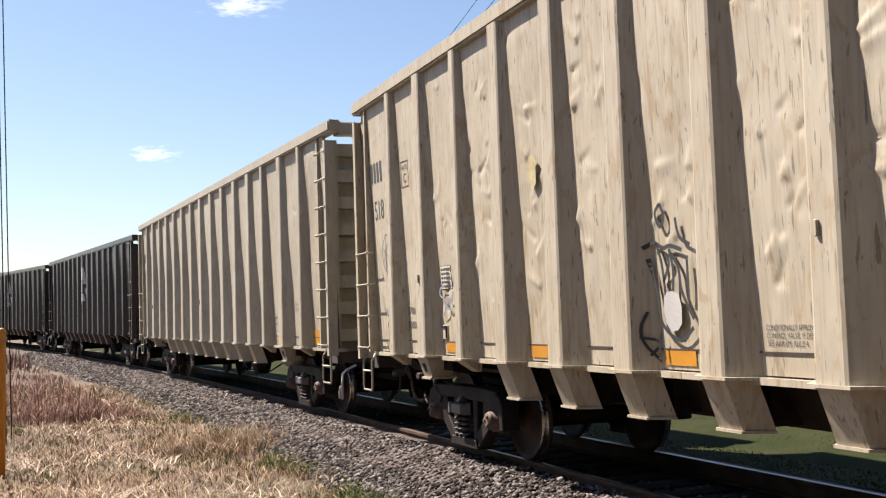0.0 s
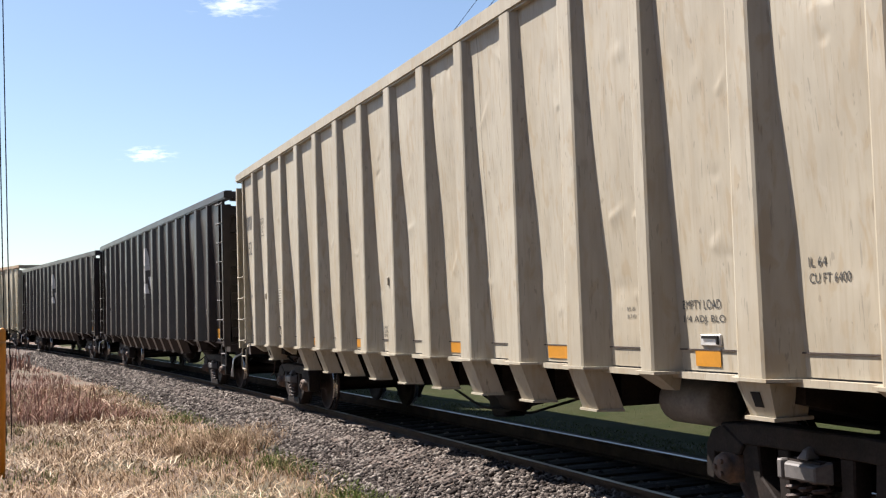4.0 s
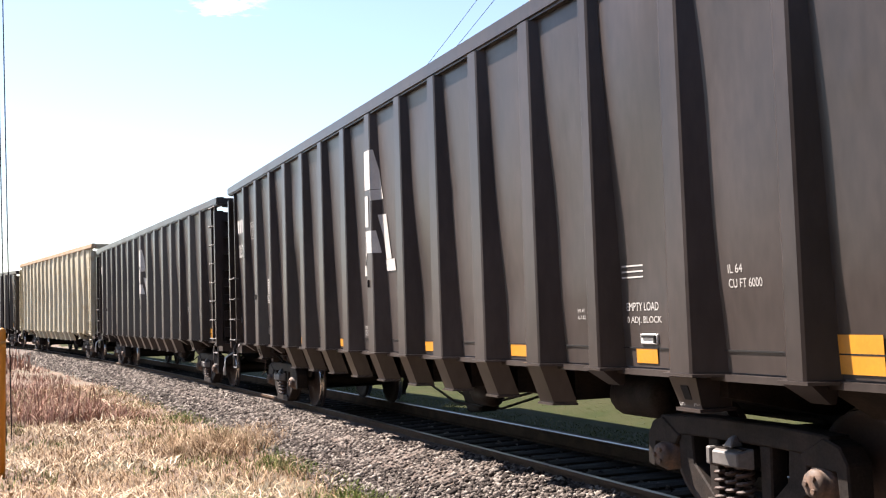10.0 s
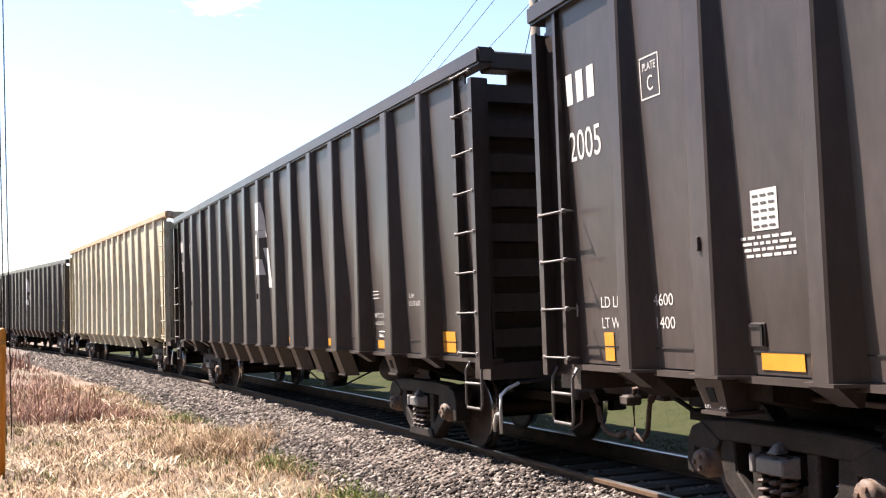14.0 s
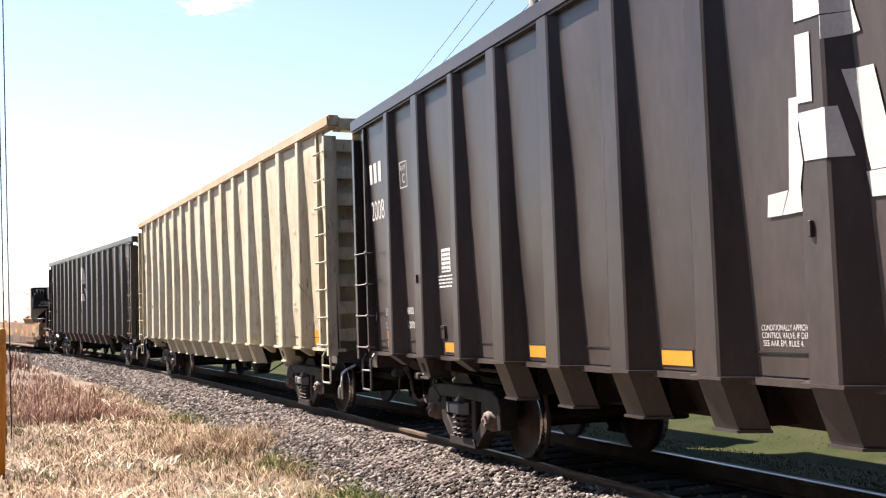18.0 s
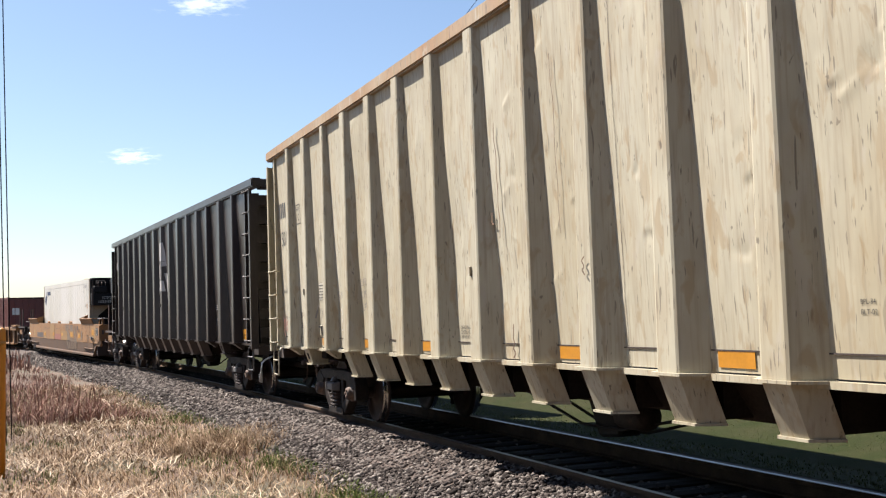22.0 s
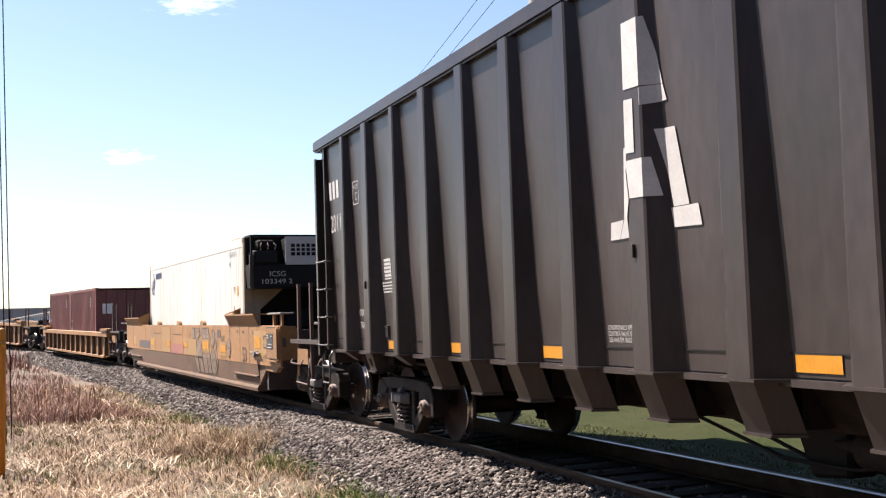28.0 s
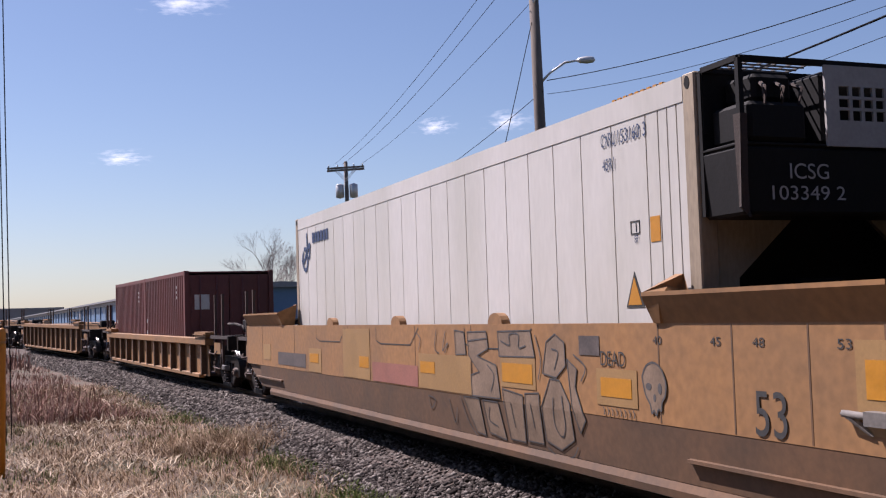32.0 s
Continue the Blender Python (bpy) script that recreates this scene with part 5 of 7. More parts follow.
    for ring in ([(-1.36, 1.44), (-1.62, 1.42), (-1.66, 1.19), (-1.38, 1.18)], [(-1.71, 1.42), (-2.2, 1.43), (-2.24, 1.26), (-1.95, 1.18), (-2.42, 1.10), (-2.50, 0.78), (-1.80, 0.77), (-1.78, 0.98), (-2.0, 1.02), (-1.74, 1.18)],
                 [(-2.48, 1.43), (-3.20, 1.44), (-3.28, 1.20), (-2.50, 1.19)], [(-3.43, 1.06), (-3.52, 1.34), (-3.69, 1.41), (-3.86, 1.34), (-3.87, 1.14), (-3.69, 1.03)],
                 [(-3.57, 1.02), (-3.38, 0.76), (-3.39, 0.46), (-3.67, 0.40), (-3.93, 0.51), (-3.92, 0.82), (-3.75, 1.01)], [(-3.90, 1.2), (-4.07, 1.12), (-4.03, 0.97), (-4.18, 0.70), (-4.06, 0.58), (-3.96, 0.80), (-3.93, 1.0)],
                 [(-1.55, 0.75), (-1.80, 0.40), (-2.02, 0.38), (-1.96, 0.75)], [(-2.05, 0.74), (-2.13, 0.42), (-2.52, 0.38), (-2.42, 0.74)], [(-2.55, 0.88), (-2.62, 0.40), (-2.95, 0.40), (-3.0, 0.84)], [(-3.05, 0.86), (-3.0, 0.42), (-3.33, 0.42), (-3.34, 0.88)]):
        fill(ring)
        line(ring + ring[:1], 0.013, 0)
    for pts in ([(-0.17, 1.41), (-0.30, 1.33), (-0.22, 1.20)], [(-0.83, 1.45), (-0.76, 1.24), (-0.90, 1.18)], [(-1.10, 1.43), (-1.00, 1.22), (-1.16, 1.30), (-1.06, 1.19)], [(-1.72, 1.33), (-2.2, 1.36)], [(-2.55, 1.34), (-2.75, 1.30), (-2.75, 1.40), (-2.95, 1.40), (-2.95, 1.28), (-3.1, 1.30)],
                [(-3.30, 1.40), (-3.40, 1.18), (-3.34, 1.0)], [(-3.62, 1.28), (-3.74, 1.25), (-3.66, 1.10)], [(-4.02, 1.24), (-4.22, 1.14), (-4.14, 1.02)], [(-3.62, 0.86), (-3.60, 0.62), (-3.72, 0.52), (-3.80, 0.64), (-3.78, 0.88)], [(-0.5, 0.70), (-0.54, 0.56), (-0.70, 0.66), (-0.5, 0.70)],
                [(-1.12, 0.70), (-1.22, 0.45), (-1.34, 0.62)], [(-1.46, 0.75), (-1.60, 0.50), (-1.79, 0.36)], [(-2.2, 0.68), (-2.16, 0.55), (-2.35, 0.50)], [(-2.72, 0.76), (-2.76, 0.52)], [(-3.15, 0.78), (-3.18, 0.55)], [(-2.2, 1.10), (-2.36, 1.0), (-2.28, 0.84)], [(-3.40, 0.40), (-3.60, 0.33), (-3.86, 0.36), (-3.98, 0.46)]):
        line(pts)
    for k in range(8):
        line([(-4.50 - k * 0.065, 0.835), (-4.52 - k * 0.065, 0.80), (-4.51 - k * 0.065, 0.775)], 0.012)
    bm = bmesh.new()
    ring = [(-5.10, 1.10), (-5.16, 1.18), (-5.26, 1.21), (-5.36, 1.17), (-5.42, 1.07), (-5.41, 0.98), (-5.36, 0.92), (-5.35, 0.86), (-5.31, 0.87), (-5.28, 0.82), (-5.25, 0.86), (-5.22, 0.83), (-5.20, 0.90), (-5.14, 0.97)]
    prism(bm, ring, 1.504, 1.508)
    fix(bm)
    blob = part("pale_blob", bm, PALEPAINT, car, "pale spray-painted round shape")
    bm = bmesh.new()
    for cx, cz, rx, rz in ((-5.19, 1.03, 0.04, 0.028), (-5.34, 1.02, 0.028, 0.042), (-5.265, 0.95, 0.018, 0.03)):
        prism(bm, [(cx + rx * math.cos(a), cz + rz * math.sin(a)) for a in np.linspace(0, 5.9, 10)], 1.5085, 1.510)
    fix(bm)
    part("dark_spot", bm, GRAFLINE, blob)
    bm = bmesh.new()
    stroke(bm, smooth(ring + ring[:1], 3), 0.016, 1.5095)
    part("blob_outline", bm, GRAFLINE, blob)
    well_end(car, -1, -9.42, -11.45, ORANGE, 1.5)
    well_end(car, 1, X1 + 0.02, 11.45, ORANGE, 1.5)
    sets = bogie(car, -10.35) + bogie(car, 10.35)
    return car, sets


def ribbed_well_car(top):
    """A shorter well car with posts down its sides."""
    car = new("well_car")
    X0, X1 = -8.1, 8.1
    for q in (1, -1):
        bm = bmesh.new()
        y = sorted((q * 1.28, q * 1.31))
        box(bm, X0 + 0.3, X1 - 0.3, y[0], y[1], 0.28, top - 0.14)
        part("side_web", bm, ORANGE, car)
        for nm, z0, z1, yo in (("top_beam", top - 0.17, top, 1.47), ("bottom_beam", 0.22, 0.32, 1.42)):
            bm = bmesh.new()
            y = sorted((q * 1.26, q * yo))
            box(bm, X0 + (0 if nm == "top_beam" else 0.9), X1 - (0 if nm == "top_beam" else 0.9), y[0], y[1], z0, z1)
            fix(bm)
            bmesh.ops.bevel(bm, geom=bm.edges[:], offset=0.015, segments=1, affect="EDGES")
            part(nm, bm, ORANGE, car)
        for k in range(13):
            x = X0 + 0.6 + k * (X1 - X0 - 1.2) / 12
            bm = bmesh.new()
            y = sorted((q * 1.305, q * 1.44))
            box(bm, x - 0.05, x + 0.05, y[0], y[1], 0.315, top - 0.165)
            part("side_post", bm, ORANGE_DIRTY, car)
    for x, s in ((X0 + 0.1, 1), (X1 - 0.1, -1)):
        for q in (1, -1):
            bm = bmesh.new()
            y = sorted((q * 1.15, q * 1.52))
            x0, x1 = sorted((x - s * 0.2, x + s * 1.1))
            box(bm, x0, x1, y[0], y[1], top + 0.02, top + 0.14)
            fix(bm)
            bmesh.ops.bevel(bm, geom=bm.edges[:], offset=0.05, segments=2, affect="EDGES")
            part("container_guide", bm, ORANGE, car)
    bm = bmesh.new()
    box(bm, X0 + 1.0, X1 - 1.0, -1.28, 1.28, 0.24, 0.31)
    for x in (X0 + 0.3, X1 - 0.3):
        box(bm, x - 0.05, x + 0.05, -1.27, 1.27, 0.4, top - 0.2)
    part("well_floor", bm, RUSTY, car)
    well_end(car, -1, X0 - 0.02, X0 - 1.9, ORANGE, top)
    well_end(car, 1, X1 + 0.02, X1 + 1.9, ORANGE, top)
    return car, bogie(car, -9.0) + bogie(car, 9.0)


def reefer_container():
    """White refrigerated container, origin at the middle of its floor; the machinery end points to -x."""
    c = new("shipping_container")
    L, W2, Hh = 6.096, 1.219, 2.896
    for q in (1, -1):
        edges = [35.27, 35.44, 35.57, 35.70, 35.88] + [35.88 + 0.535 * k for k in range(1, 22)]
        edges = [e for e in edges if e < 47.2] + [47.27]
        for a, b in zip(edges, edges[1:]):
            bm = bmesh.new()
            y = sorted((q * (W2 - 0.03), q * (W2 - 0.008)))
            box(bm, a - 41.28 + 0.008, b - 41.28 - 0.008, y[0], y[1], 0.14, Hh - 0.20)
            part("wall_panel", bm, REEFER, c)
        bm = bmesh.new()
        y = sorted((q * (W2 - 0.06), q * (W2 - 0.033)))
        box(bm, -L + 0.1, L - 0.1, y[0], y[1], 0.1, Hh - 0.15)
        part("panel_backing", bm, ROOFGREY, c)
        for z0, z1, nm in ((Hh - 0.20, Hh - 0.012, "top_rail"), (0.0, 0.14, "bottom_rail")):
            bm = bmesh.new()
            y = sorted((q * (W2 - 0.08), q * (W2 - 0.002)))
            box(bm, -L + 0.16, L - 0.16, y[0], y[1], z0, z1)
            part(nm, bm, REEFER, c)
        for x in (-L, L):
            bm = bmesh.new()
            x0, x1 = sorted((x, x - math.copysign(0.16, x)))
            y = sorted((q * (W2 - 0.16), q * W2))
            box(bm, x0, x1, y[0], y[1], 0.0, Hh)
            fix(bm)
            bmesh.ops.bevel(bm, geom=bm.edges[:], offset=0.012, segments=1, affect="EDGES")
            part("corner_post", bm, REEFER_POST, c, "cream corner post with rust stains")
            bm = bmesh.new()
            prism(bm, [(x - math.copysign(0.09, x) + 0.035 * math.cos(a), Hh - 0.07 + 0.05 * math.sin(a)) for a in np.linspace(0, 5.9, 10)], q * (W2 - 0.03), q * (W2 + 0.003))
            fix(bm)
            part("casting_hole", bm, DARKBOX, c)
    bm = bmesh.new()
    box(bm, -L + 0.1, L - 0.1, -W2 + 0.04, W2 - 0.04, Hh - 0.05, Hh - 0.008)
    part("roof", bm, REEFER, c)
    bm = bmesh.new()
    for k in range(9):
        x = -L + 0.45 + k * 0.09
        hexa(bm, [(x, W2 - 0.09, Hh - 0.012), (x + 0.05, W2 - 0.09, Hh - 0.012), (x + 0.02, W2 - 0.003, Hh - 0.012), (x - 0.03, W2 - 0.003, Hh - 0.012), (x, W2 - 0.09, Hh + 0.004), (x + 0.05, W2 - 0.09, Hh + 0.004), (x + 0.02, W2 - 0.003, Hh + 0.004), (x - 0.03, W2 - 0.003, Hh + 0.004)])
    fix(bm)
    part("hazard_stripes", bm, YELLOW, c)
    bm = bmesh.new()
    box(bm, L - 0.1, L - 0.05, -W2 + 0.1, W2 - 0.1, 0.05, Hh - 0.05)
    part("door_end", bm, REEFER, c)
    # machinery end: cream frame round a dark recess, lower cutaway corners
    xe = -L
    bm = bmesh.new()
    box(bm, xe + 0.45, xe + 0.5, -W2 + 0.1, W2 - 0.1, 0.0, Hh - 0.02)
    part("recess_back", bm, DARKBOX, c)
    bm = bmesh.new()
    for q in (1, -1):
        prism_x(bm, [(q * (W2 - 0.16), 0.1), (q * (W2 - 0.16), 1.95), (q * (W2 - 0.85), 1.95), (q * (W2 - 0.85), 1.80), (q * (W2 - 0.34), 1.36), (q * (W2 - 0.34), 0.1)], xe + 0.02, xe + 0.06)
    box(bm, xe + 0.02, xe + 0.06, -W2 + 0.16, W2 - 0.16, 0.0, 0.25)
    fix(bm)
    part("end_frame", bm, REEFER_POST, c)
    bm = bmesh.new()
    for x0, y0, y1, z0, z1 in ((0.05, -0.5, 0.0, 0.3, 0.9), (0.1, 0.1, 0.6, 0.3, 0.75), (0.1, -0.2, 0.3, 0.95, 1.35)):
        box(bm, xe + x0, xe + 0.46, y0, y1, z0, z1)
    fix(bm)
    bmesh.ops.bevel(bm, geom=bm.edges[:], offset=0.03, segments=1, affect="EDGES")
    part("compressor", bm, DARKBOX, c)
    return c


def genset():
    """Clip-on generator hung on the top of the container's end; origin at the top middle of that end, front to -x."""
    g = new("generator_set")
    bm = bmesh.new()
    hexa(bm, [(-0.47, -1.17, -1.10), (0.0, -1.17, -1.10), (0.0, 1.17, -1.10), (-0.47, 1.17, -1.10), (-0.50, -1.20, -0.62), (0.0, -1.20, -0.62), (0.0, 1.20, -0.62), (-0.50, 1.20, -0.62)])
    box(bm, -0.50, -0.02, -1.20, 1.20, -0.619, -0.59)
    fix(bm)
    bmesh.ops.bevel(bm, geom=bm.edges[:], offset=0.02, segments=1, affect="EDGES")
    part("fuel_tank", bm, DARKBOX, g)
    for nm, y0, y1, z0, z1, x0 in (("alternator", 0.62, 1.12, -0.585, -0.30, -0.5), ("radiator", -1.15, -0.98, -0.585, -0.04, -0.45), ("engine", -0.9, 0.44, -0.585, -0.05, -0.45), ("intake", 0.66, 1.0, -0.28, -0.08, -0.4)):
        bm = bmesh.new()
        box(bm, x0, -0.05, y0, y1, z0, z1)
        fix(bm)
        bmesh.ops.bevel(bm, geom=bm.edges[:], offset=0.03, segments=1, affect="EDGES")
        part(nm, bm, DARKBOX, g)
    bm = bmesh.new()
    box(bm, -0.05, -0.01, -1.2, 1.2, -1.08, -0.02)
    part("back_plate", bm, DARKBOX, g)
    bm = bmesh.new()
    for q in range(3):
        tube(bm, [(-0.44, 0.64 + q * 0.14, -0.58), (-0.47, 0.7 + q * 0.13, -0.45), (-0.5, 0.66 + q * 0.16, -0.2), (-0.3, 0.7 + q * 0.1, -0.1)], 0.018, 6)
    part("hose_bundle", bm, RUSTY, g)
    bm = bmesh.new()
    for y in (1.17, -1.17):
        for x in (-0.47, -0.04):
            box(bm, x - 0.02, x + 0.02, y - 0.02, y + 0.02, -0.47, 0.0)
    for x in (-0.47, -0.04):
        box(bm, x - 0.02, x + 0.02, -1.17, 1.17, -0.02, 0.02)
    for y in (-1.17, 1.17):
        box(bm, -0.47, -0.04, y - 0.02, y + 0.02, -0.02, 0.02)
    part("tube_frame", bm, DARKBOX, g)
    # roof mesh at both sides
    for y0 in (0.45, -1.15):
        bm = bmesh.new()
        for k in range(6):
            box(bm, -0.46 + k * 0.085, -0.448 + k * 0.085, y0, y0 + 0.7, 0.0, 0.012)
        for k in range(6):
            box(bm, -0.47, -0.04, y0 + k * 0.13, y0 + k * 0.13 + 0.014, 0.012, 0.022)
        part("roof_mesh", bm, DULLSTEEL, g)
    # white door with two grilles
    bm = bmesh.new()
    ys = [0.62, 0.50, 0.38, 0.26, 0.14, 0.02, -0.10]
    zs = [-0.52, -0.40, -0.28, -0.16]

    def front(y0, y1, z0, z1):
        box(bm, -0.515, -0.495, y0, y1, z0, z1)
    front(-0.94, 0.46, -0.61, -0.42)
    front(-0.94, 0.46, -0.17, -0.02)
    front(0.34, 0.46, -0.42, -0.17)
    front(-0.40, -0.20, -0.42, -0.17)
    front(-0.94, -0.84, -0.42, -0.17)
    for a, b in ((-0.20, 0.34), (-0.84, -0.40)):
        n = 5 if b > 0 else 5
        for k in range(1, n):
            y = a + (b - a) * k / n
            front(y - 0.014, y + 0.014, -0.42, -0.17)
        for z in (-0.335, -0.252):
            front(a, b, z - 0.011, z + 0.011)
    part("grille_door", bm, WHITE, g, "white steel door with two square-holed grilles")
    bm = bmesh.new()
    box(bm, -0.53, -0.515, -0.42, -0.22, -0.09, -0.03)
    part("door_latch", bm, DARKBOX, g)
    for words, y, z, w, h in (("103349 2", 0.96, -1.0, 0.64, 0.10), ("ICSG", 0.80, -0.85, 0.34, 0.11), ("ICSG", -0.94, -0.85, 0.2, 0.09), ("103", -0.94, -0.99, 0.2, 0.085)):
        me = text_mesh(words, w, h)
        for v in me.vertices:
            v.co = (-0.509, v.co.x, v.co.z)
        me.materials.append(WHITE)
        share("lettering", me, g, pose(0, y, z))
    bm = bmesh.new()
    hexa(bm, [(-0.50, 1.16, -1.12), (-0.45, 1.10, -1.12), (-0.45, 1.20, -1.05), (-0.50, 1.22, -1.05), (-0.53, 1.16, -0.4), (-0.45, 1.10, -0.4), (-0.45, 1.22, -0.4), (-0.53, 1.22, -0.4)])
    fix(bm)
    part("bent_side_plate", bm, RUSTY, g, "bent rusty edge plate")
    return g


def box_container(length):
    """Maroon corrugated container; doors point to -x."""
    c = new("shipping_container")
    L, W2, Hh = length / 2, 1.219, 2.591
    for q in (1, -1):
        bm = bmesh.new()
        n = int(length / 0.275)
        xs, ys = [], []
        for k in range(n):
            x = -L + 0.12 + k * (length - 0.24) / n
            p = (length - 0.24) / n
            xs += [x, x + p * 0.35, x + p * 0.5, x + p * 0.85]
            ys += [W2 - 0.005, W2 - 0.005, W2 - 0.04, W2 - 0.04]
        lo = [bm.verts.new((x, q * y, 0.12)) for x, y in zip(xs, ys)]
        hi = [bm.verts.new((x, q * y, Hh - 0.1)) for x, y in zip(xs, ys)]
        for i in range(len(xs) - 1):
            bm.faces.new((lo[i], lo[i + 1], hi[i + 1], hi[i]))
        fix(bm)
        part("corrugated_wall", bm, MAROON, c)
        for z0, z1, nm in ((Hh - 0.11, Hh - 0.01, "top_rail"), (0.0, 0.13, "bottom_rail")):
            bm = bmesh.new()
            y = sorted((q * (W2 - 0.06), q * W2))
            box(bm, -L + 0.1, L - 0.1, y[0], y[1], z0, z1)
            part(nm, bm, MAROON, c)
        for x in (-L, L):
            bm = bmesh.new()
            x0, x1 = sorted((x, x - math.copysign(0.12, x)))
            y = sorted((q * (W2 - 0.12), q * W2))
            box(bm, x0, x1, y[0], y[1], 0.0, Hh)
            part("corner_post", bm, MAROON, c)
    bm = bmesh.new()
    box(bm, -L + 0.05, L - 0.05, -W2 + 0.05, W2 - 0.05, Hh - 0.06, Hh - 0.02)
    part("roof", bm, MAROON, c)
    for s in (-1, 1):
        for q in (1, -1):
            bm = bmesh.new()
            x0, x1 = sorted((s * (L - 0.05), s * (L - 0.09)))
            y = sorted((q * 0.01, q * (W2 - 0.12)))
            box(bm, x0, x1, y[0], y[1], 0.14, Hh - 0.11)
            for z in (0.7, 1.3, 1.9):
                xa, xb = sorted((s * (L - 0.05), s * (L - 0.03)))
                box(bm, xa, xb, y[0] + 0.06, y[1] - 0.06, z, z + 0.3)
            part("door", bm, MAROON, c)
            for yy in (0.35, 0.8):
                bm = bmesh.new()
                tube(bm, [(s * (L - 0.015), q * yy, 0.16), (s * (L - 0.015), q * yy, Hh - 0.14)], 0.02, 6)
                part("lock_bar", bm, MAROON, c)
    bm = bmesh.new()
    box(bm, -L + 0.02, -L + 0.026, 0.55, 0.95, 1.55, 1.95)
    part("door_sticker", bm, GREY, c)
    bm = bmesh.new()
    for k in range(3):
        plate(bm, -L + 1.0, -L + 1.12, Hh - 0.45 - k * 0.14, Hh - 0.38 - k * 0.14, W2 + 0.002)
        plate(bm, L - 0.5, L - 0.38, 0.5 + k * 0.35, 0.62 + k * 0.35, W2 + 0.002)
    part("mark_bars", bm, WHITE, c)
    return c


PALEPAINT = material("pale_spray_paint", (0.30, 0.21, 0.14), 0.6, var=0.3, scale=4, bump=0.02)
BLUEMARK = material("blue_marking", (0.03, 0.06, 0.16), 0.5, var=0.2, scale=6, bump=0.02)

WELL_SHIFT = 0.28      # metres along the line by which the well cars and their loads stand on
WELL_A, sets = smooth_well_car()
tagged(WELL_A, "weathered orange well car with graffiti, carrying a white container", "well wagon", "well cars of the train")
TRAIN.append((WELL_A, 40.7 + WELL_SHIFT, 10.35, sets))
for uc, top, label in ((63.1, 1.2, "orange well car with side posts, carrying maroon containers"), (86.0, 1.45, "empty rusty orange well car with side posts"), (108.4, 1.45, "empty rusty orange well car with side posts")):
    w, sets = ribbed_well_car(top)
    tagged(w, label, "well wagon", "well cars of the train")
    TRAIN.append((w, uc + WELL_SHIFT, 9.0, sets))

CON = reefer_container()
tagged(CON, "white refrigerated container with vertical seams and cream corner posts", "container")
CON_BASE = 0.455
for words, u, z, w, h in (("CXRU", 36.58, 2.98, 0.24, 0.115), ("153160 3", 36.3, 2.98, 0.43, 0.115), ("45R1", 36.57, 2.78, 0.2, 0.10), ("87", 36.1, 2.14, 0.06, 0.06)):
    writing(CON, words, 41.28 - u, z - CON_BASE, w, h, 1.2185, BLUEMARK, half=0.0)
for k in range(6):
    bm = bmesh.new()
    plate(bm, 46.25 - 41.28 - k * 0.17 - 0.12, 46.25 - 41.28 - k * 0.17, 2.86 - CON_BASE, 3.03 - CON_BASE, 1.2185)
    part("brand_bar", bm, BLUEMARK, CON)
bm = bmesh.new()
x = 46.7 - 41.28
for pts in ([(x + 0.22, 2.55), (x + 0.05, 2.62), (x - 0.1, 2.8), (x - 0.08, 3.05)], [(x + 0.15, 2.75), (x + 0.22, 2.6), (x + 0.1, 2.45), (x - 0.05, 2.45), (x - 0.12, 2.6), (x - 0.02, 2.78), (x + 0.12, 2.78)], [(x - 0.1, 2.75), (x - 0.28, 2.85), (x - 0.22, 2.6)]):
    stroke(bm, smooth([(a, b - CON_BASE) for a, b in pts], 5), 0.07, 1.2215)
part("brand_emblem", bm, BLUEMARK, CON)
bm = bmesh.new()
prism(bm, [(36.27 - 41.28, 1.62 - CON_BASE), (36.13 - 41.28, 1.91 - CON_BASE), (35.99 - 41.28, 1.62 - CON_BASE)], 1.212, 1.2165)
fix(bm)
part("warning_triangle", bm, INK, CON, "yellow warning triangle with black edge")
bm = bmesh.new()
prism(bm, [(36.235 - 41.28, 1.64 - CON_BASE), (36.13 - 41.28, 1.865 - CON_BASE), (36.025 - 41.28, 1.64 - CON_BASE)], 1.2165, 1.2195)
fix(bm)
part("triangle_face", bm, YELLOW, CON)
bm = bmesh.new()
plate(bm, 35.72 - 41.28, 35.86 - 41.28, 2.13 - CON_BASE, 2.33 - CON_BASE, 1.2125)
part("height_sticker", bm, YELLOW, CON)
bm = bmesh.new()
for x0, x1, z0, z1 in ((36.02, 36.16, 2.31, 2.32), (36.02, 36.16, 2.21, 2.22), (36.02, 36.03, 2.21, 2.32), (36.15, 36.16, 2.21, 2.32), (36.07, 36.08, 2.23, 2.30)):
    plate(bm, x0 - 41.28, x1 - 41.28, z0 - CON_BASE, z1 - CON_BASE, 1.2125)
part("code_frame", bm, INK, CON)
GEN = genset()
tagged(GEN, "black generator set with white grille door hung on a container", "generator")
RED_A, RED_B = box_container(6.058), box_container(6.058)
for r in (RED_A, RED_B):
    tagged(r, "maroon corrugated twenty-foot container resting in a well car", "container", "maroon containers")
# loads ride on their cars: place in the car's space
LOADS = [(CON, 40.7, 10.35, pose(41.28 - 40.7, 0, CON_BASE)), (GEN, 40.7, 10.35, pose(41.28 - 6.096 - 40.7, 0, CON_BASE + 2.896 - 0.01)),
         (RED_A, 63.1, 9.0, pose(58.44 + 3.03 - 63.1, 0, 0.35)), (RED_B, 63.1, 9.0, pose(58.44 + 9.12 - 63.1, 0, 0.35))]


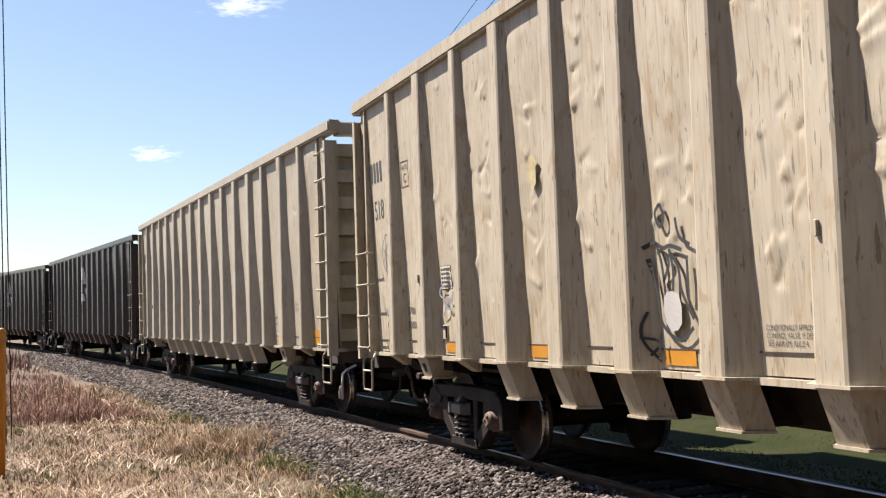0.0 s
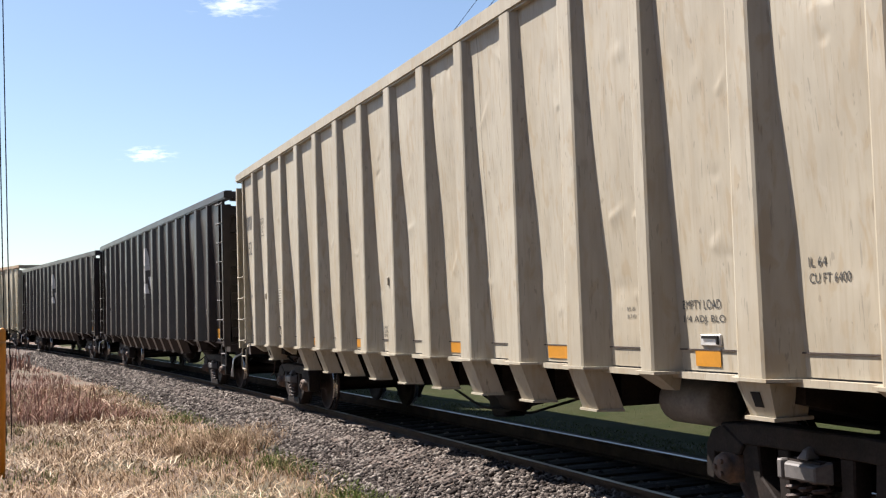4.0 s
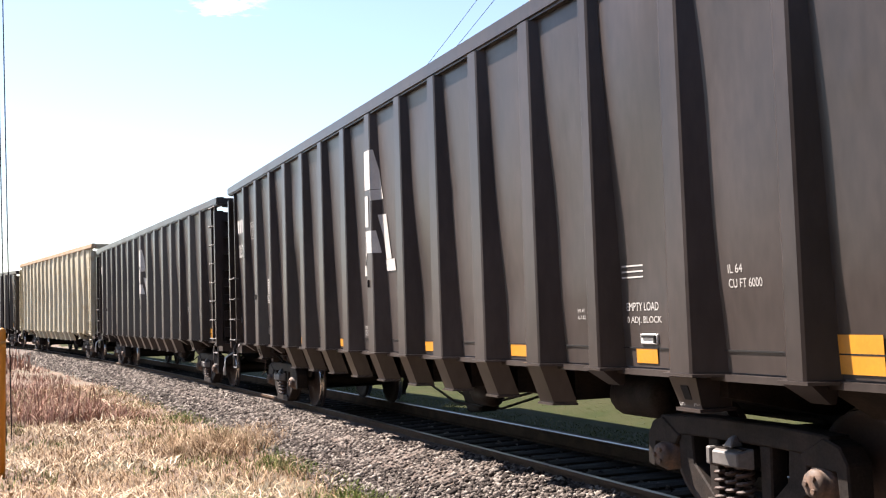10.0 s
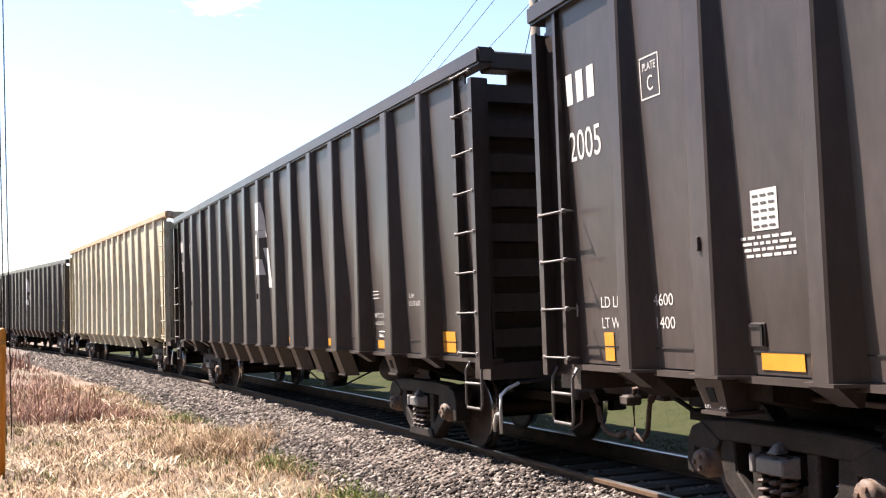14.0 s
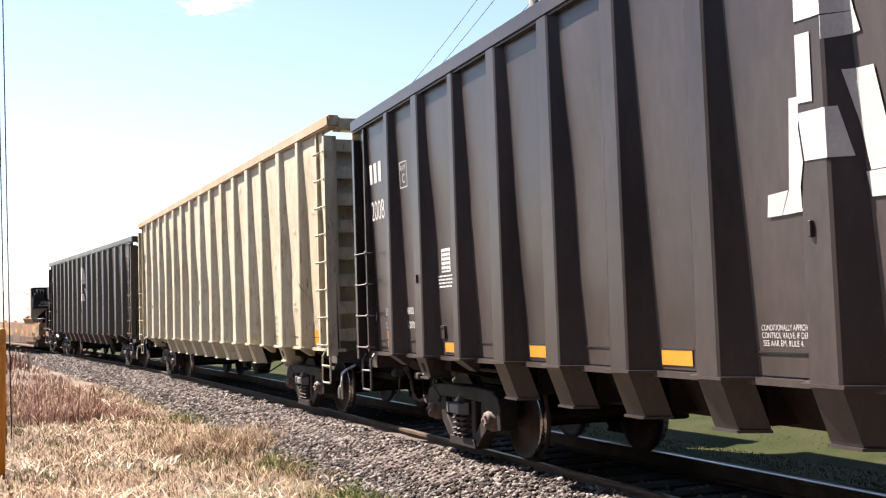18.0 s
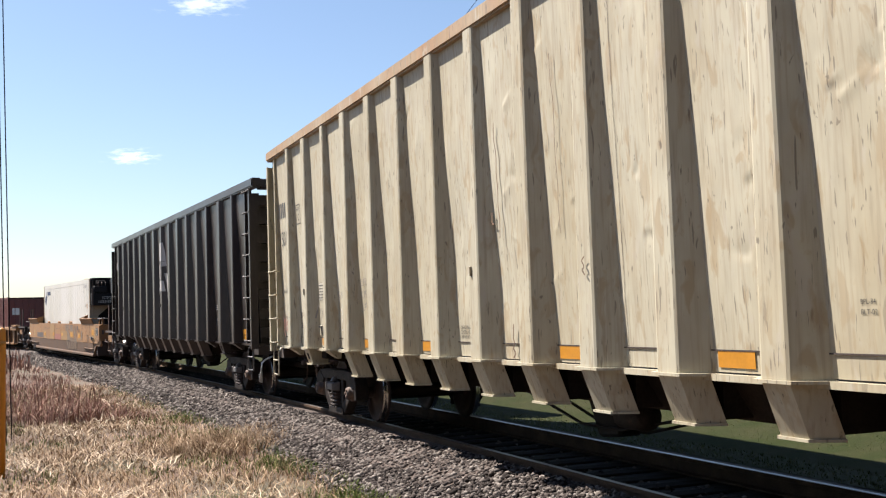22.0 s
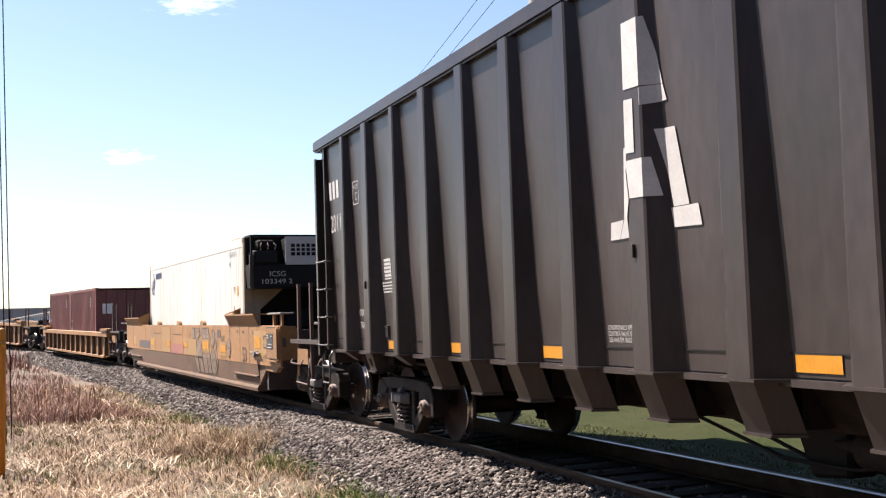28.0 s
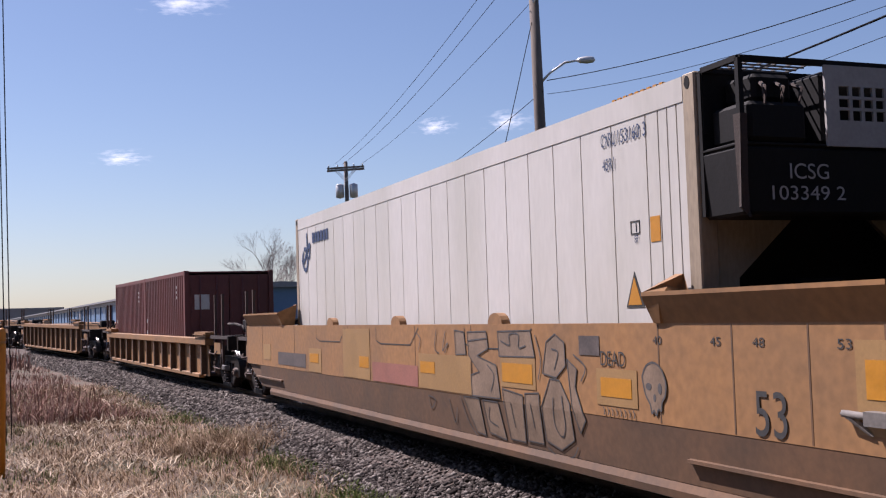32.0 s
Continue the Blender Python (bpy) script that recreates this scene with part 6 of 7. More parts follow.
# ---------------------------------------------------------------- ground
def ground_height(u, lat):
    """Ballast shoulder and verge beside the line, then level ground."""
    z = np.interp(lat, [-30, -9, -6, -4.2, -3.4, -1.5, 1.5, 2.2, 2.7, 4.0, 5.5, 9.0, 14.0, 60], [0.0, -0.05, -0.15, -0.38, -0.48, -0.38, -0.38, -0.42, -0.45, -0.44, -0.42, -0.40, -0.40, -0.4])
    return z + rise(u)


def spaced(lo, hi, fine, lo_f, hi_f):
    mid = np.arange(lo_f, hi_f, fine)
    g = [mid]
    x, s, left = lo_f, fine, []
    while x > lo:
        s *= 1.25
        x -= s
        left.append(x)
    x, s, right = mid[-1], fine, []
    while x < hi:
        s *= 1.25
        x += s
        right.append(x)
    return np.concatenate([left[::-1], mid, right])


def make_ground():
    gx, gy = spaced(-3000, 3000, 0.4, -16, 12), spaced(-3000, 3000, 0.4, 2, 60)
    XX, YY = np.meshgrid(gx, gy)
    u, lat = track_coords(XX.ravel(), YY.ravel())
    far = np.hypot(XX.ravel(), YY.ravel())
    z = ground_height(u, lat)
    z += np.clip(1 - far / 300, 0, 1) * 0.03 * np.sin(XX.ravel() * 1.7) * np.sin(YY.ravel() * 1.3 + XX.ravel())
    me = bpy.data.meshes.new("ground")
    ny, nx = XX.shape
    idx = np.arange(nx * ny).reshape(ny, nx)
    faces = np.stack([idx[:-1, :-1], idx[:-1, 1:], idx[1:, 1:], idx[1:, :-1]], -1).reshape(-1, 4)
    me.from_pydata(np.stack([XX.ravel(), YY.ravel(), z], -1).tolist(), [], faces.tolist())
    for p in me.polygons:
        p.use_smooth = True
    return me


def grass_material():
    m = material("verge_grass", (0.14, 0.085, 0.055), 0.95, var=0.5, scale=0.5, fine=14, bump=0.6, color2=(0.085, 0.072, 0.034), edge=0.45, width=0.12)
    return m


GROUND = new("ground", make_ground())
GROUND.data.materials.append(grass_material())
tagged(GROUND, "dry spring grass verge, tan with green patches", "ground", kind="structure")


def strip(name, lats, zs, u0, u1, step, mat, label, kind="structure", seed=0, rough=0.0):
    rng = np.random.RandomState(seed)
    us = np.arange(u0, u1 + step, step)
    vs, fs = [], []
    n = len(lats)
    for u in us:
        for a, z in zip(lats, zs):
            vs.append(on_track(u, a + rough * rng.uniform(-1, 1), z)[:])
    for i in range(len(us) - 1):
        for j in range(n - 1):
            fs.append((i * n + j, i * n + j + 1, (i + 1) * n + j + 1, (i + 1) * n + j))
    me = bpy.data.meshes.new(name)
    me.from_pydata(vs, [], fs)
    me.materials.append(mat)
    me.update()
    if me.polygons[0].normal.z < 0:
        me.flip_normals()
    return tagged(new(name, me), label, name.replace("_", " "), kind=kind)


GRAVEL = material("crushed_stone", (0.10, 0.075, 0.062), 0.95, var=0.6, scale=14, fine=55, bump=1.0, color2=(0.05, 0.037, 0.03))
BED_LAT = [-3.3, -2.4, -1.6, -0.85, -0.62, 0.0, 0.62, 0.85, 1.25, 1.6, 2.1, 2.6, 2.9]
BED_Z = [-0.50, -0.36, -0.2, -0.17, -0.205, -0.21, -0.205, -0.075, -0.10, -0.19, -0.35, -0.47, -0.58]
BALLAST = strip("ballast_bed", BED_LAT, BED_Z, -58, 330, 0.5, GRAVEL, "grey crushed-stone ballast under the rails", rough=0.03)

# dark strip between the rails: shade under the train put into the colour
BALLAST_SHADE = material("shade_dark_ballast", (0.032, 0.027, 0.023), 0.9, var=0.5, scale=9, fine=45, bump=0.8, color2=(0.022, 0.019, 0.017))
strip("shade_dark_ballast", [-1.5, -0.84, -0.66, 0.0, 0.66], [-0.185, -0.163, -0.198, -0.203, -0.198], -58, 200, 0.5, BALLAST_SHADE, "fine ballast between the rails, coloured dark for the train's shade", rough=0.01, seed=3)
SHOULDER = material("brown_fines", (0.105, 0.072, 0.056), 0.95, var=0.55, scale=7, fine=50, bump=0.9, color2=(0.07, 0.048, 0.037))
strip("dirt_shoulder", [0.80, 0.95, 1.25, 1.6, 1.9], [-0.085, -0.066, -0.088, -0.172, -0.285], 7.0, 150, 0.4, SHOULDER, "brown fines and dirt packed against the rail", rough=0.03, seed=8)
LAWN = material("lawn_soil_and_grass", (0.03, 0.040, 0.013), 0.95, var=0.5, scale=1.7, fine=40, bump=0.8, color2=(0.045, 0.047, 0.02), spec=0.05)
strip("lawn_ground", [-26, -18, -12, -9, -6, -4.2, -3.4, -2.6, -2.15], [0.06, 0.045, 0.03, 0.015, -0.085, -0.31, -0.40, -0.35, -0.30], -30, 80, 1.0, LAWN, "green lawn beyond the track")

TRACK = new("railway_track")
tagged(TRACK, "two steel rails with polished tops on dark wooden ties", "railway track", kind="structure")


def rail(lat):
    prof = [(-0.07, -0.18), (0.07, -0.18), (0.07, -0.165), (0.012, -0.15), (0.010, -0.05), (0.036, -0.04), (0.037, -0.006), (0.030, 0.0), (-0.030, 0.0), (-0.037, -0.006), (-0.036, -0.04), (-0.010, -0.05), (-0.012, -0.15), (-0.07, -0.165)]
    us = np.concatenate([np.arange(-58, 80, 1.0), np.arange(80, 330, 4.0)])
    bm = bmesh.new()
    rings = [[bm.verts.new(on_track(u, lat + a, z)) for a, z in prof] for u in us]
    n = len(prof)
    for q, w in zip(rings, rings[1:]):
        for k in range(n):
            f = bm.faces.new((q[k], q[(k + 1) % n], w[(k + 1) % n], w[k]))
            f.material_index = 1 if k == 7 else 0
    bm.faces.new(rings[0]), bm.faces.new(rings[-1])
    fix(bm)
    part("rail", bm, [RAIL, RAILTOP], TRACK)


rail(0.755)
rail(-0.755)
bm = bmesh.new()
box(bm, -0.115, 0.115, -1.3, 1.3, -0.18, 0.0)
bmesh.ops.bevel(bm, geom=bm.edges[:], offset=0.012, segments=1, affect="EDGES")
TIE_ME = bpy.data.meshes.new("tie")
bm.to_mesh(TIE_ME)
bm.free()
TIE_ME.materials.append(TIE)
for k in range(160):
    u = -12 + k * 0.52
    p = on_track(u, random.uniform(-0.04, 0.04), -0.178)
    th = float(np.interp(u, UG, _th))
    share("tie", TIE_ME, TRACK, Matrix.Translation(p) @ pose(0, 0, 0, 0, 0, math.degrees(th) + 90 + random.uniform(-1, 1)))


# ---------------------------------------------------------------- stones, grass, brush
def cloud_mesh(name, verts, faces, mat, label, category, kind="stuff"):
    me = bpy.data.meshes.new(name)
    me.vertices.add(len(verts))
    me.vertices.foreach_set("co", np.asarray(verts, np.float32).ravel())
    n = faces.shape[1]
    me.loops.add(faces.size)
    me.loops.foreach_set("vertex_index", faces.ravel().astype(np.int32))
    me.polygons.add(len(faces))
    me.polygons.foreach_set("loop_start", np.arange(0, faces.size, n, dtype=np.int32))
    me.materials.append(mat)
    me.update(calc_edges=True)
    me.validate()
    return tagged(new(name, me), label, category, kind=kind)


def island_material(name, stops, rough=0.9, fine=30, bump=0.3):
    """Colour by piece, from a ramp of (position, colour)."""
    m = bpy.data.materials.new(name)
    m.use_nodes = True
    n, l = m.node_tree.nodes, m.node_tree.links
    p = n["Principled BSDF"]
    p.inputs["Roughness"].default_value = rough
    p.inputs["Specular IOR Level"].default_value = 0.15
    stops = [(pos, Vector(c) * TONE_SCALE * 0.95) for pos, c in stops]
    g, r = n.new("ShaderNodeNewGeometry"), n.new("ShaderNodeValToRGB")
    e = r.color_ramp.elements
    e[0].position, e[0].color = stops[0][0], (*stops[0][1], 1)
    e[1].position, e[1].color = stops[-1][0], (*stops[-1][1], 1)
    for pos, c in stops[1:-1]:
        k = e.new(pos)
        k.color = (*c, 1)
    l.new(g.outputs["Random Per Island"], r.inputs["Fac"])
    tx = n.new("ShaderNodeTexNoise")
    tx.inputs["Scale"].default_value, tx.inputs["Detail"].default_value = fine, 3
    mx = n.new("ShaderNodeMix")
    mx.data_type, mx.blend_type = "RGBA", "MULTIPLY"
    mr = n.new("ShaderNodeMapRange")
    mr.inputs["From Min"].default_value, mr.inputs["From Max"].default_value, mr.inputs["To Min"].default_value, mr.inputs["To Max"].default_value = 0.3, 0.7, 0.7, 1.15
    mx.inputs["Factor"].default_value = 1.0
    l.new(tx.outputs["Fac"], mr.inputs["Value"])
    l.new(r.outputs[0], mx.inputs["A"])
    l.new(mr.outputs[0], mx.inputs["B"])
    l.new(mx.outputs["Result"], p.inputs["Base Color"])
    return m


def line_points(u, lat, z):
    th = np.interp(u, UG, _th)
    return np.stack([np.interp(u, UG, _X) - np.cos(th) * lat, np.interp(u, UG, _Y) - np.sin(th) * lat, rise(u) + z], -1)


def bed_height(lat):
    return np.interp(lat, BED_LAT, BED_Z)


STONE = island_material("crushed_stone_pieces", [(0.0, (0.022, 0.017, 0.016)), (0.35, (0.072, 0.058, 0.051)), (0.7, (0.15, 0.126, 0.112)), (1.0, (0.37, 0.33, 0.295))])


def ballast_stones():
    rng = np.random.RandomState(21)
    base_v = np.array([(0, 0, 1), (0.9, 0, 0.25), (0.28, 0.86, 0.25), (-0.73, 0.53, 0.25), (-0.73, -0.53, 0.25), (0.28, -0.86, 0.25), (0.5, 0.4, -0.7), (-0.6, 0.1, -0.7), (0.2, -0.6, -0.7)])
    base_f = np.array([(0, 1, 2), (0, 2, 3), (0, 3, 4), (0, 4, 5), (0, 5, 1), (1, 6, 2), (2, 6, 7), (2, 7, 3), (3, 7, 4), (4, 7, 8), (4, 8, 5), (5, 8, 1), (1, 8, 6), (6, 8, 7)])
    V, F, off = [], [], 0
    for u0, u1, n, size in ((2.5, 9, 9500, 0.033), (9, 18, 11000, 0.036), (18, 34, 9000, 0.045), (34, 60, 6000, 0.06)):
        u = rng.uniform(u0, u1, n)
        lat = np.where(rng.rand(n) < 0.97, rng.uniform(0.86 if u0 < 9 else 1.0, 2.55, n), rng.uniform(-0.6, 0.62, n))
        p = line_points(u, lat, bed_height(lat) + rng.uniform(-0.012, 0.02, n))
        s = size * rng.uniform(0.55, 1.25, n)
        a = rng.uniform(0, 6.28, n)
        b = base_v[None] * (1 + rng.uniform(-0.3, 0.3, (n, 9, 3))) * np.stack([rng.uniform(0.8, 1.4, n), rng.uniform(0.7, 1.1, n), rng.uniform(0.5, 0.95, n)], -1)[:, None]
        t = rng.uniform(-0.6, 0.6, n)
        x, y, z = b[..., 0], b[..., 1], b[..., 2]
        y, z = y * np.cos(t)[:, None] - z * np.sin(t)[:, None], y * np.sin(t)[:, None] + z * np.cos(t)[:, None]
        x, y = x * np.cos(a)[:, None] - y * np.sin(a)[:, None], x * np.sin(a)[:, None] + y * np.cos(a)[:, None]
        V.append((np.stack([x, y, z], -1) * s[:, None, None] + p[:, None]).reshape(-1, 3))
        F.append((base_f[None] + (np.arange(n) * 9 + off)[:, None, None]).reshape(-1, 3))
        off += n * 9
    cloud_mesh("ballast_stones", np.concatenate(V), np.concatenate(F), STONE, "loose angular grey and brown ballast stones", "gravel")


ballast_stones()


def blades(name, x, y, z, height, lean, width, rng, mat, label, category, segs=2, bend=0.6):
    """Bent tapering blades of grass or stalks standing at the given places."""
    n = len(x)
    a = rng.uniform(0, 2 * np.pi, n)
    dx, dy = np.cos(a), np.sin(a)
    wx, wy = -dy * width / 2, dx * width / 2
    V = np.empty((n, 2 * (segs + 1), 3))
    for k in range(segs + 1):
        t = k / segs
        off = lean * height * (t ** (1 + bend))
        taper = 1 - 0.75 * t
        zz = z + height * t * (1 - 0.35 * np.clip(lean, 0, 1.2) * t)
        for j, s in ((0, -1), (1, 1)):
            V[:, 2 * k + j] = np.stack([x + dx * off + s * wx * taper, y + dy * off + s * wy * taper, zz], -1)
    f = np.array([(2 * k, 2 * k + 1, 2 * k + 3, 2 * k + 2) for k in range(segs)])
    F = (f[None] + (np.arange(n) * 2 * (segs + 1))[:, None, None]).reshape(-1, 4)
    return cloud_mesh(name, V.reshape(-1, 3), F, mat, label, category)


STRAW = island_material("dry_straw", [(0.0, (0.14, 0.078, 0.044)), (0.4, (0.31, 0.207, 0.122)), (0.75, (0.46, 0.325, 0.207)), (1.0, (0.88, 0.71, 0.51))], fine=3)
PALESTRAW = island_material("pale_straw", [(0.0, (0.40, 0.28, 0.18)), (0.5, (0.70, 0.55, 0.39)), (1.0, (0.95, 0.82, 0.62))], fine=3)
GREENBLADE = island_material("young_grass", [(0.0, (0.05, 0.085, 0.014)), (0.6, (0.12, 0.17, 0.03)), (1.0, (0.23, 0.25, 0.07))], fine=3)
LAWNBLADE = island_material("lawn_blades", [(0.0, (0.06, 0.08, 0.022)), (0.6, (0.11, 0.125, 0.042)), (1.0, (0.21, 0.20, 0.09))], fine=3)
TWIGS = island_material("reddish_dry_stalks", [(0.0, (0.17, 0.08, 0.065)), (0.5, (0.36, 0.195, 0.15)), (1.0, (0.62, 0.42, 0.32))], fine=3)


def verge():
    rng = np.random.RandomState(5)
    patch = lambda x, y: np.sin(x * 1.9 + 0.7 * y) + np.sin(y * 1.3 - x * 0.8) + 0.8 * np.sin(x * 4.1 + y * 2.7)

    def scatter(n, u0, u1, l0, l1, keep=None):
        u = u0 + (u1 - u0) * rng.rand(n) ** 1.5
        lat = rng.uniform(l0, l1, n)
        p = line_points(u, lat, 0)
        if keep is not None:
            m = keep(p[:, 0], p[:, 1], lat)
            p, u, lat = p[m], u[m], lat[m]
        p[:, 2] = ground_height(u, lat)
        return p[:, 0], p[:, 1], p[:, 2], u, lat
    x, y, z, u, lat = scatter(42000, 6, 34, 2.35, 8.5)
    n = len(x)
    blades("dry_grass", x, y, z - 0.01, rng.uniform(0.08, 0.24, n) * np.where(patch(x, y) > 0.2, 1.1, 0.7), rng.uniform(0.5, 1.6, n), rng.uniform(0.006, 0.013, n) * (1 + u / 25), rng, STRAW, "matted dry straw-coloured grass on the verge", "grass")
    x, y, z, u, lat = scatter(17000, 6, 32, 2.2, 7.5, lambda a, b, c: (patch(a, b) < -0.7) | (c < 2.6))
    n = len(x)
    blades("green_grass", x, y, z - 0.01, rng.uniform(0.05, 0.16, n), rng.uniform(0.2, 0.9, n), rng.uniform(0.006, 0.012, n) * (1 + u / 25), rng, GREENBLADE, "short young green grass among the straw", "grass")
    # young grass along the edge of the ballast
    x, y, z, u, lat = scatter(9000, 5, 22, 2.2, 2.85, lambda a, b, c: c < 2.5 + 0.3 * np.sin(b * 1.7) + rng.normal(0, 0.12, len(a)))
    n = len(x)
    blades("edge_grass", x, y, z - 0.01, rng.uniform(0.06, 0.17, n), rng.uniform(0.2, 0.9, n), rng.uniform(0.007, 0.013, n) * (1 + u / 25), rng, GREENBLADE, "young green grass along the ballast edge", "grass")
    # long pale stalks lying flat
    x, y, z, u, lat = scatter(5000, 6, 26, 2.6, 8.0, lambda a, b, c: patch(a * 0.8, b * 0.8) > 0.7)
    n = len(x)
    blades("flattened_straw", x, y, z + 0.06, rng.uniform(0.10, 0.2, n), rng.uniform(1.6, 2.8, n), rng.uniform(0.008, 0.014, n) * (1 + u / 25), rng, PALESTRAW, "pale flattened straw on the verge", "grass")
    # long straw clump by the ballast
    c = line_points(np.array([14.3]), np.array([2.75]), 0)[0]
    r, a = rng.uniform(0, 1, 2600) ** 0.7 * 1.3, rng.uniform(0, 6.28, 2600)
    x, y = c[0] + r * np.cos(a), c[1] + r * np.sin(a) * 1.3
    u, lat = track_coords(x, y)
    blades("straw_clump", x, y, ground_height(u, lat), rng.uniform(0.15, 0.38, len(x)), rng.uniform(0.4, 1.3, len(x)), rng.uniform(0.008, 0.016, len(x)), rng, STRAW, "pale clump of long bent straw", "grass", segs=3)
    # reddish brush further along
    x, y, z, u, lat = scatter(17000, 20, 64, 2.6, 9.5, lambda a, b, c: (c > 2.6 + 0.6 * np.sin(b * 0.9)) & (patch(a * 0.7, b * 0.7) + rng.normal(0, 0.8, len(a)) > -0.6))
    n = len(x)
    blades("dry_brush", x, y, z, rng.uniform(0.12, 0.45, n) ** 1.0 * (1 + 0.9 * (rng.rand(n) < 0.12)) * (1 + 0.35 * np.sin(x * 1.1 + y * 0.7)) * np.clip((lat - 2.3) / 2.0, 0.3, 1), rng.uniform(0.1, 1.0, n), rng.uniform(0.008, 0.018, n) * (1 + u / 40), rng, TWIGS, "reddish-brown bare brush and dead stalks beside the line", "brush", segs=3)
    x, y, z, u, lat = scatter(7000, 48, 130, 2.8, 16)
    n = len(x)
    blades("far_brush", x, y, z, rng.uniform(0.3, 1.0, n), rng.uniform(0.1, 0.6, n), rng.uniform(0.03, 0.08, n), rng, TWIGS, "brown brush along the far verge", "brush", segs=3)
    # short green lawn on the far side
    u = rng.uniform(-2, 30, 60000)
    lat = rng.uniform(-11, -2.2, 60000)
    p = line_points(u, lat, 0)
    n = len(u)
    blades("lawn", p[:, 0], p[:, 1], np.maximum(ground_height(u, lat) + 0.05, rise(u) + np.interp(lat, [-4.2, -3.4, -2.6, -2.15], [-0.9, -0.40, -0.35, -0.30])), rng.uniform(0.02, 0.05, n), rng.uniform(0.3, 0.9, n), rng.uniform(0.008, 0.018, n), rng, LAWNBLADE, "green lawn beyond the track", "grass")


verge()


# ---------------------------------------------------------------- posts, poles, wires
def at_ground(x, y):
    u, lat = track_coords(np.array([x], float), np.array([y], float))
    return float(ground_height(u, lat)[0])


def marker_post():
    p = (-6.08, 15.1)
    z = at_ground(*p)
    m = new("marker_post")
    m.matrix_basis = pose(p[0], p[1], z, 0, 0.6, 10)
    bm = bmesh.new()
    lathe(bm, [(0.055, -0.1), (0.055, 1.98), (0.05, 2.02), (0.02, 2.04)], 16, "z")
    part("post", bm, POSTYEL, m)
    bm = bmesh.new()
    lathe(bm, [(0.058, 1.78), (0.058, 1.86)], 16, "z")
    part("band", bm, YELLOW, m)
    tagged(m, "slim yellow-painted marker post standing in the grass", "post")


marker_post()


def along_ray(px, py, dist):
    """World point seen at a bearing (tangents right and up of the camera's axis)."""
    v = (EYE.to_3x3() @ Vector((px, py, -1)))
    v *= dist / math.hypot(v.x, v.y)
    return EYE.translation + v


def wire(a, b, sag, r, name="overhead_wire", label="dark overhead wire between poles"):
    bm = bmesh.new()
    a, b = Vector(a), Vector(b)
    tube(bm, [a.lerp(b, t) - Vector((0, 0, sag * 4 * t * (1 - t))) for t in np.linspace(0, 1, 13)], r, 5)
    w = part(name, bm, WIRE)
    return tagged(w, label, "wire", "overhead wires")


# two guy wires rising from the verge
for tx, d in ((-0.3955, 21.0), (-0.3905, 21.6)):
    foot = along_ray(tx, -0.2, d)
    foot.z = at_ground(foot.x, foot.y)
    wire(foot, (foot.x - 0.12, foot.y, 9.5), 0.0, 0.011, "guy_wire", "thin grey guy wire rising from the verge")


def utility_pole(x, y, height, r, arms, extras):
    z = at_ground(x, y)
    p = new("utility_pole")
    p.matrix_basis = pose(x, y, z, 0, -0.8, 0)
    bm = bmesh.new()
    lathe(bm, [(r * 1.15, -0.3), (r, height * 0.5), (r * 0.8, height)], 14, "z")
    part("pole", bm, POLEWOOD, p)
    for az, half, turn in arms:
        bm = bmesh.new()
        box(bm, -half, half, -0.06, 0.06, az - 0.06, az + 0.06)
        arm = part("crossarm", bm, POLEWOOD, p, "", pose(0, -r, 0, 0, 0, turn))
        for x0 in (-half + 0.1, -half * 0.45, half * 0.45, half - 0.1):
            bm = bmesh.new()
            lathe(bm, [(0.015, az + 0.05), (0.05, az + 0.10), (0.03, az + 0.13), (0.05, az + 0.16), (0.02, az + 0.22)], 8, "z", (x0, 0, 0))
            part("insulator", bm, GREY, arm)
        bm = bmesh.new()
        for s in (1, -1):
            tube(bm, [(s * half * 0.55, -0.07, az - 0.05), (0, -0.07, az - 0.75)], 0.02, 5)
        part("brace", bm, GREY, arm)
    if "transformer" in extras:
        for s in (-0.42, 0.45):
            bm = bmesh.new()
            lathe(bm, [(0.05, height - 2.35), (0.26, height - 2.3), (0.26, height - 1.5), (0.1, height - 1.42)], 14, "z", (s, -0.1, 0))
            part("transformer", bm, GREY, p, "grey drum transformer")
    if "lamp" in extras:
        bm = bmesh.new()
        zl = 8.85
        tube(bm, [(0, 0, zl - 0.65), (0.35, -0.05, zl - 0.3), (0.8, -0.1, zl - 0.02), (1.25, -0.12, zl + 0.03)], 0.035, 8)
        part("lamp_arm", bm, GREY, p)
        bm = bmesh.new()
        lathe(bm, [(0.04, 1.15), (0.09, 1.25), (0.11, 1.45), (0.09, 1.62), (0.03, 1.68)], 12, "x", (0, -0.13, zl + 0.02))
        part("lamp_head", bm, GREY, p, "pale cobra-head lamp housing")
    return tagged(p, "weathered wooden utility pole", "utility pole", "utility poles"), Vector((x, y, z))


FOCAL = 1.0 / math.tan(radians(43.73) / 2)


def bearing(px, py):
    """Tangents for a point given in a 1568 x 882 picture plane."""
    return (px - 784) / 784 / FOCAL, -(py - 441) / 784 / FOCAL


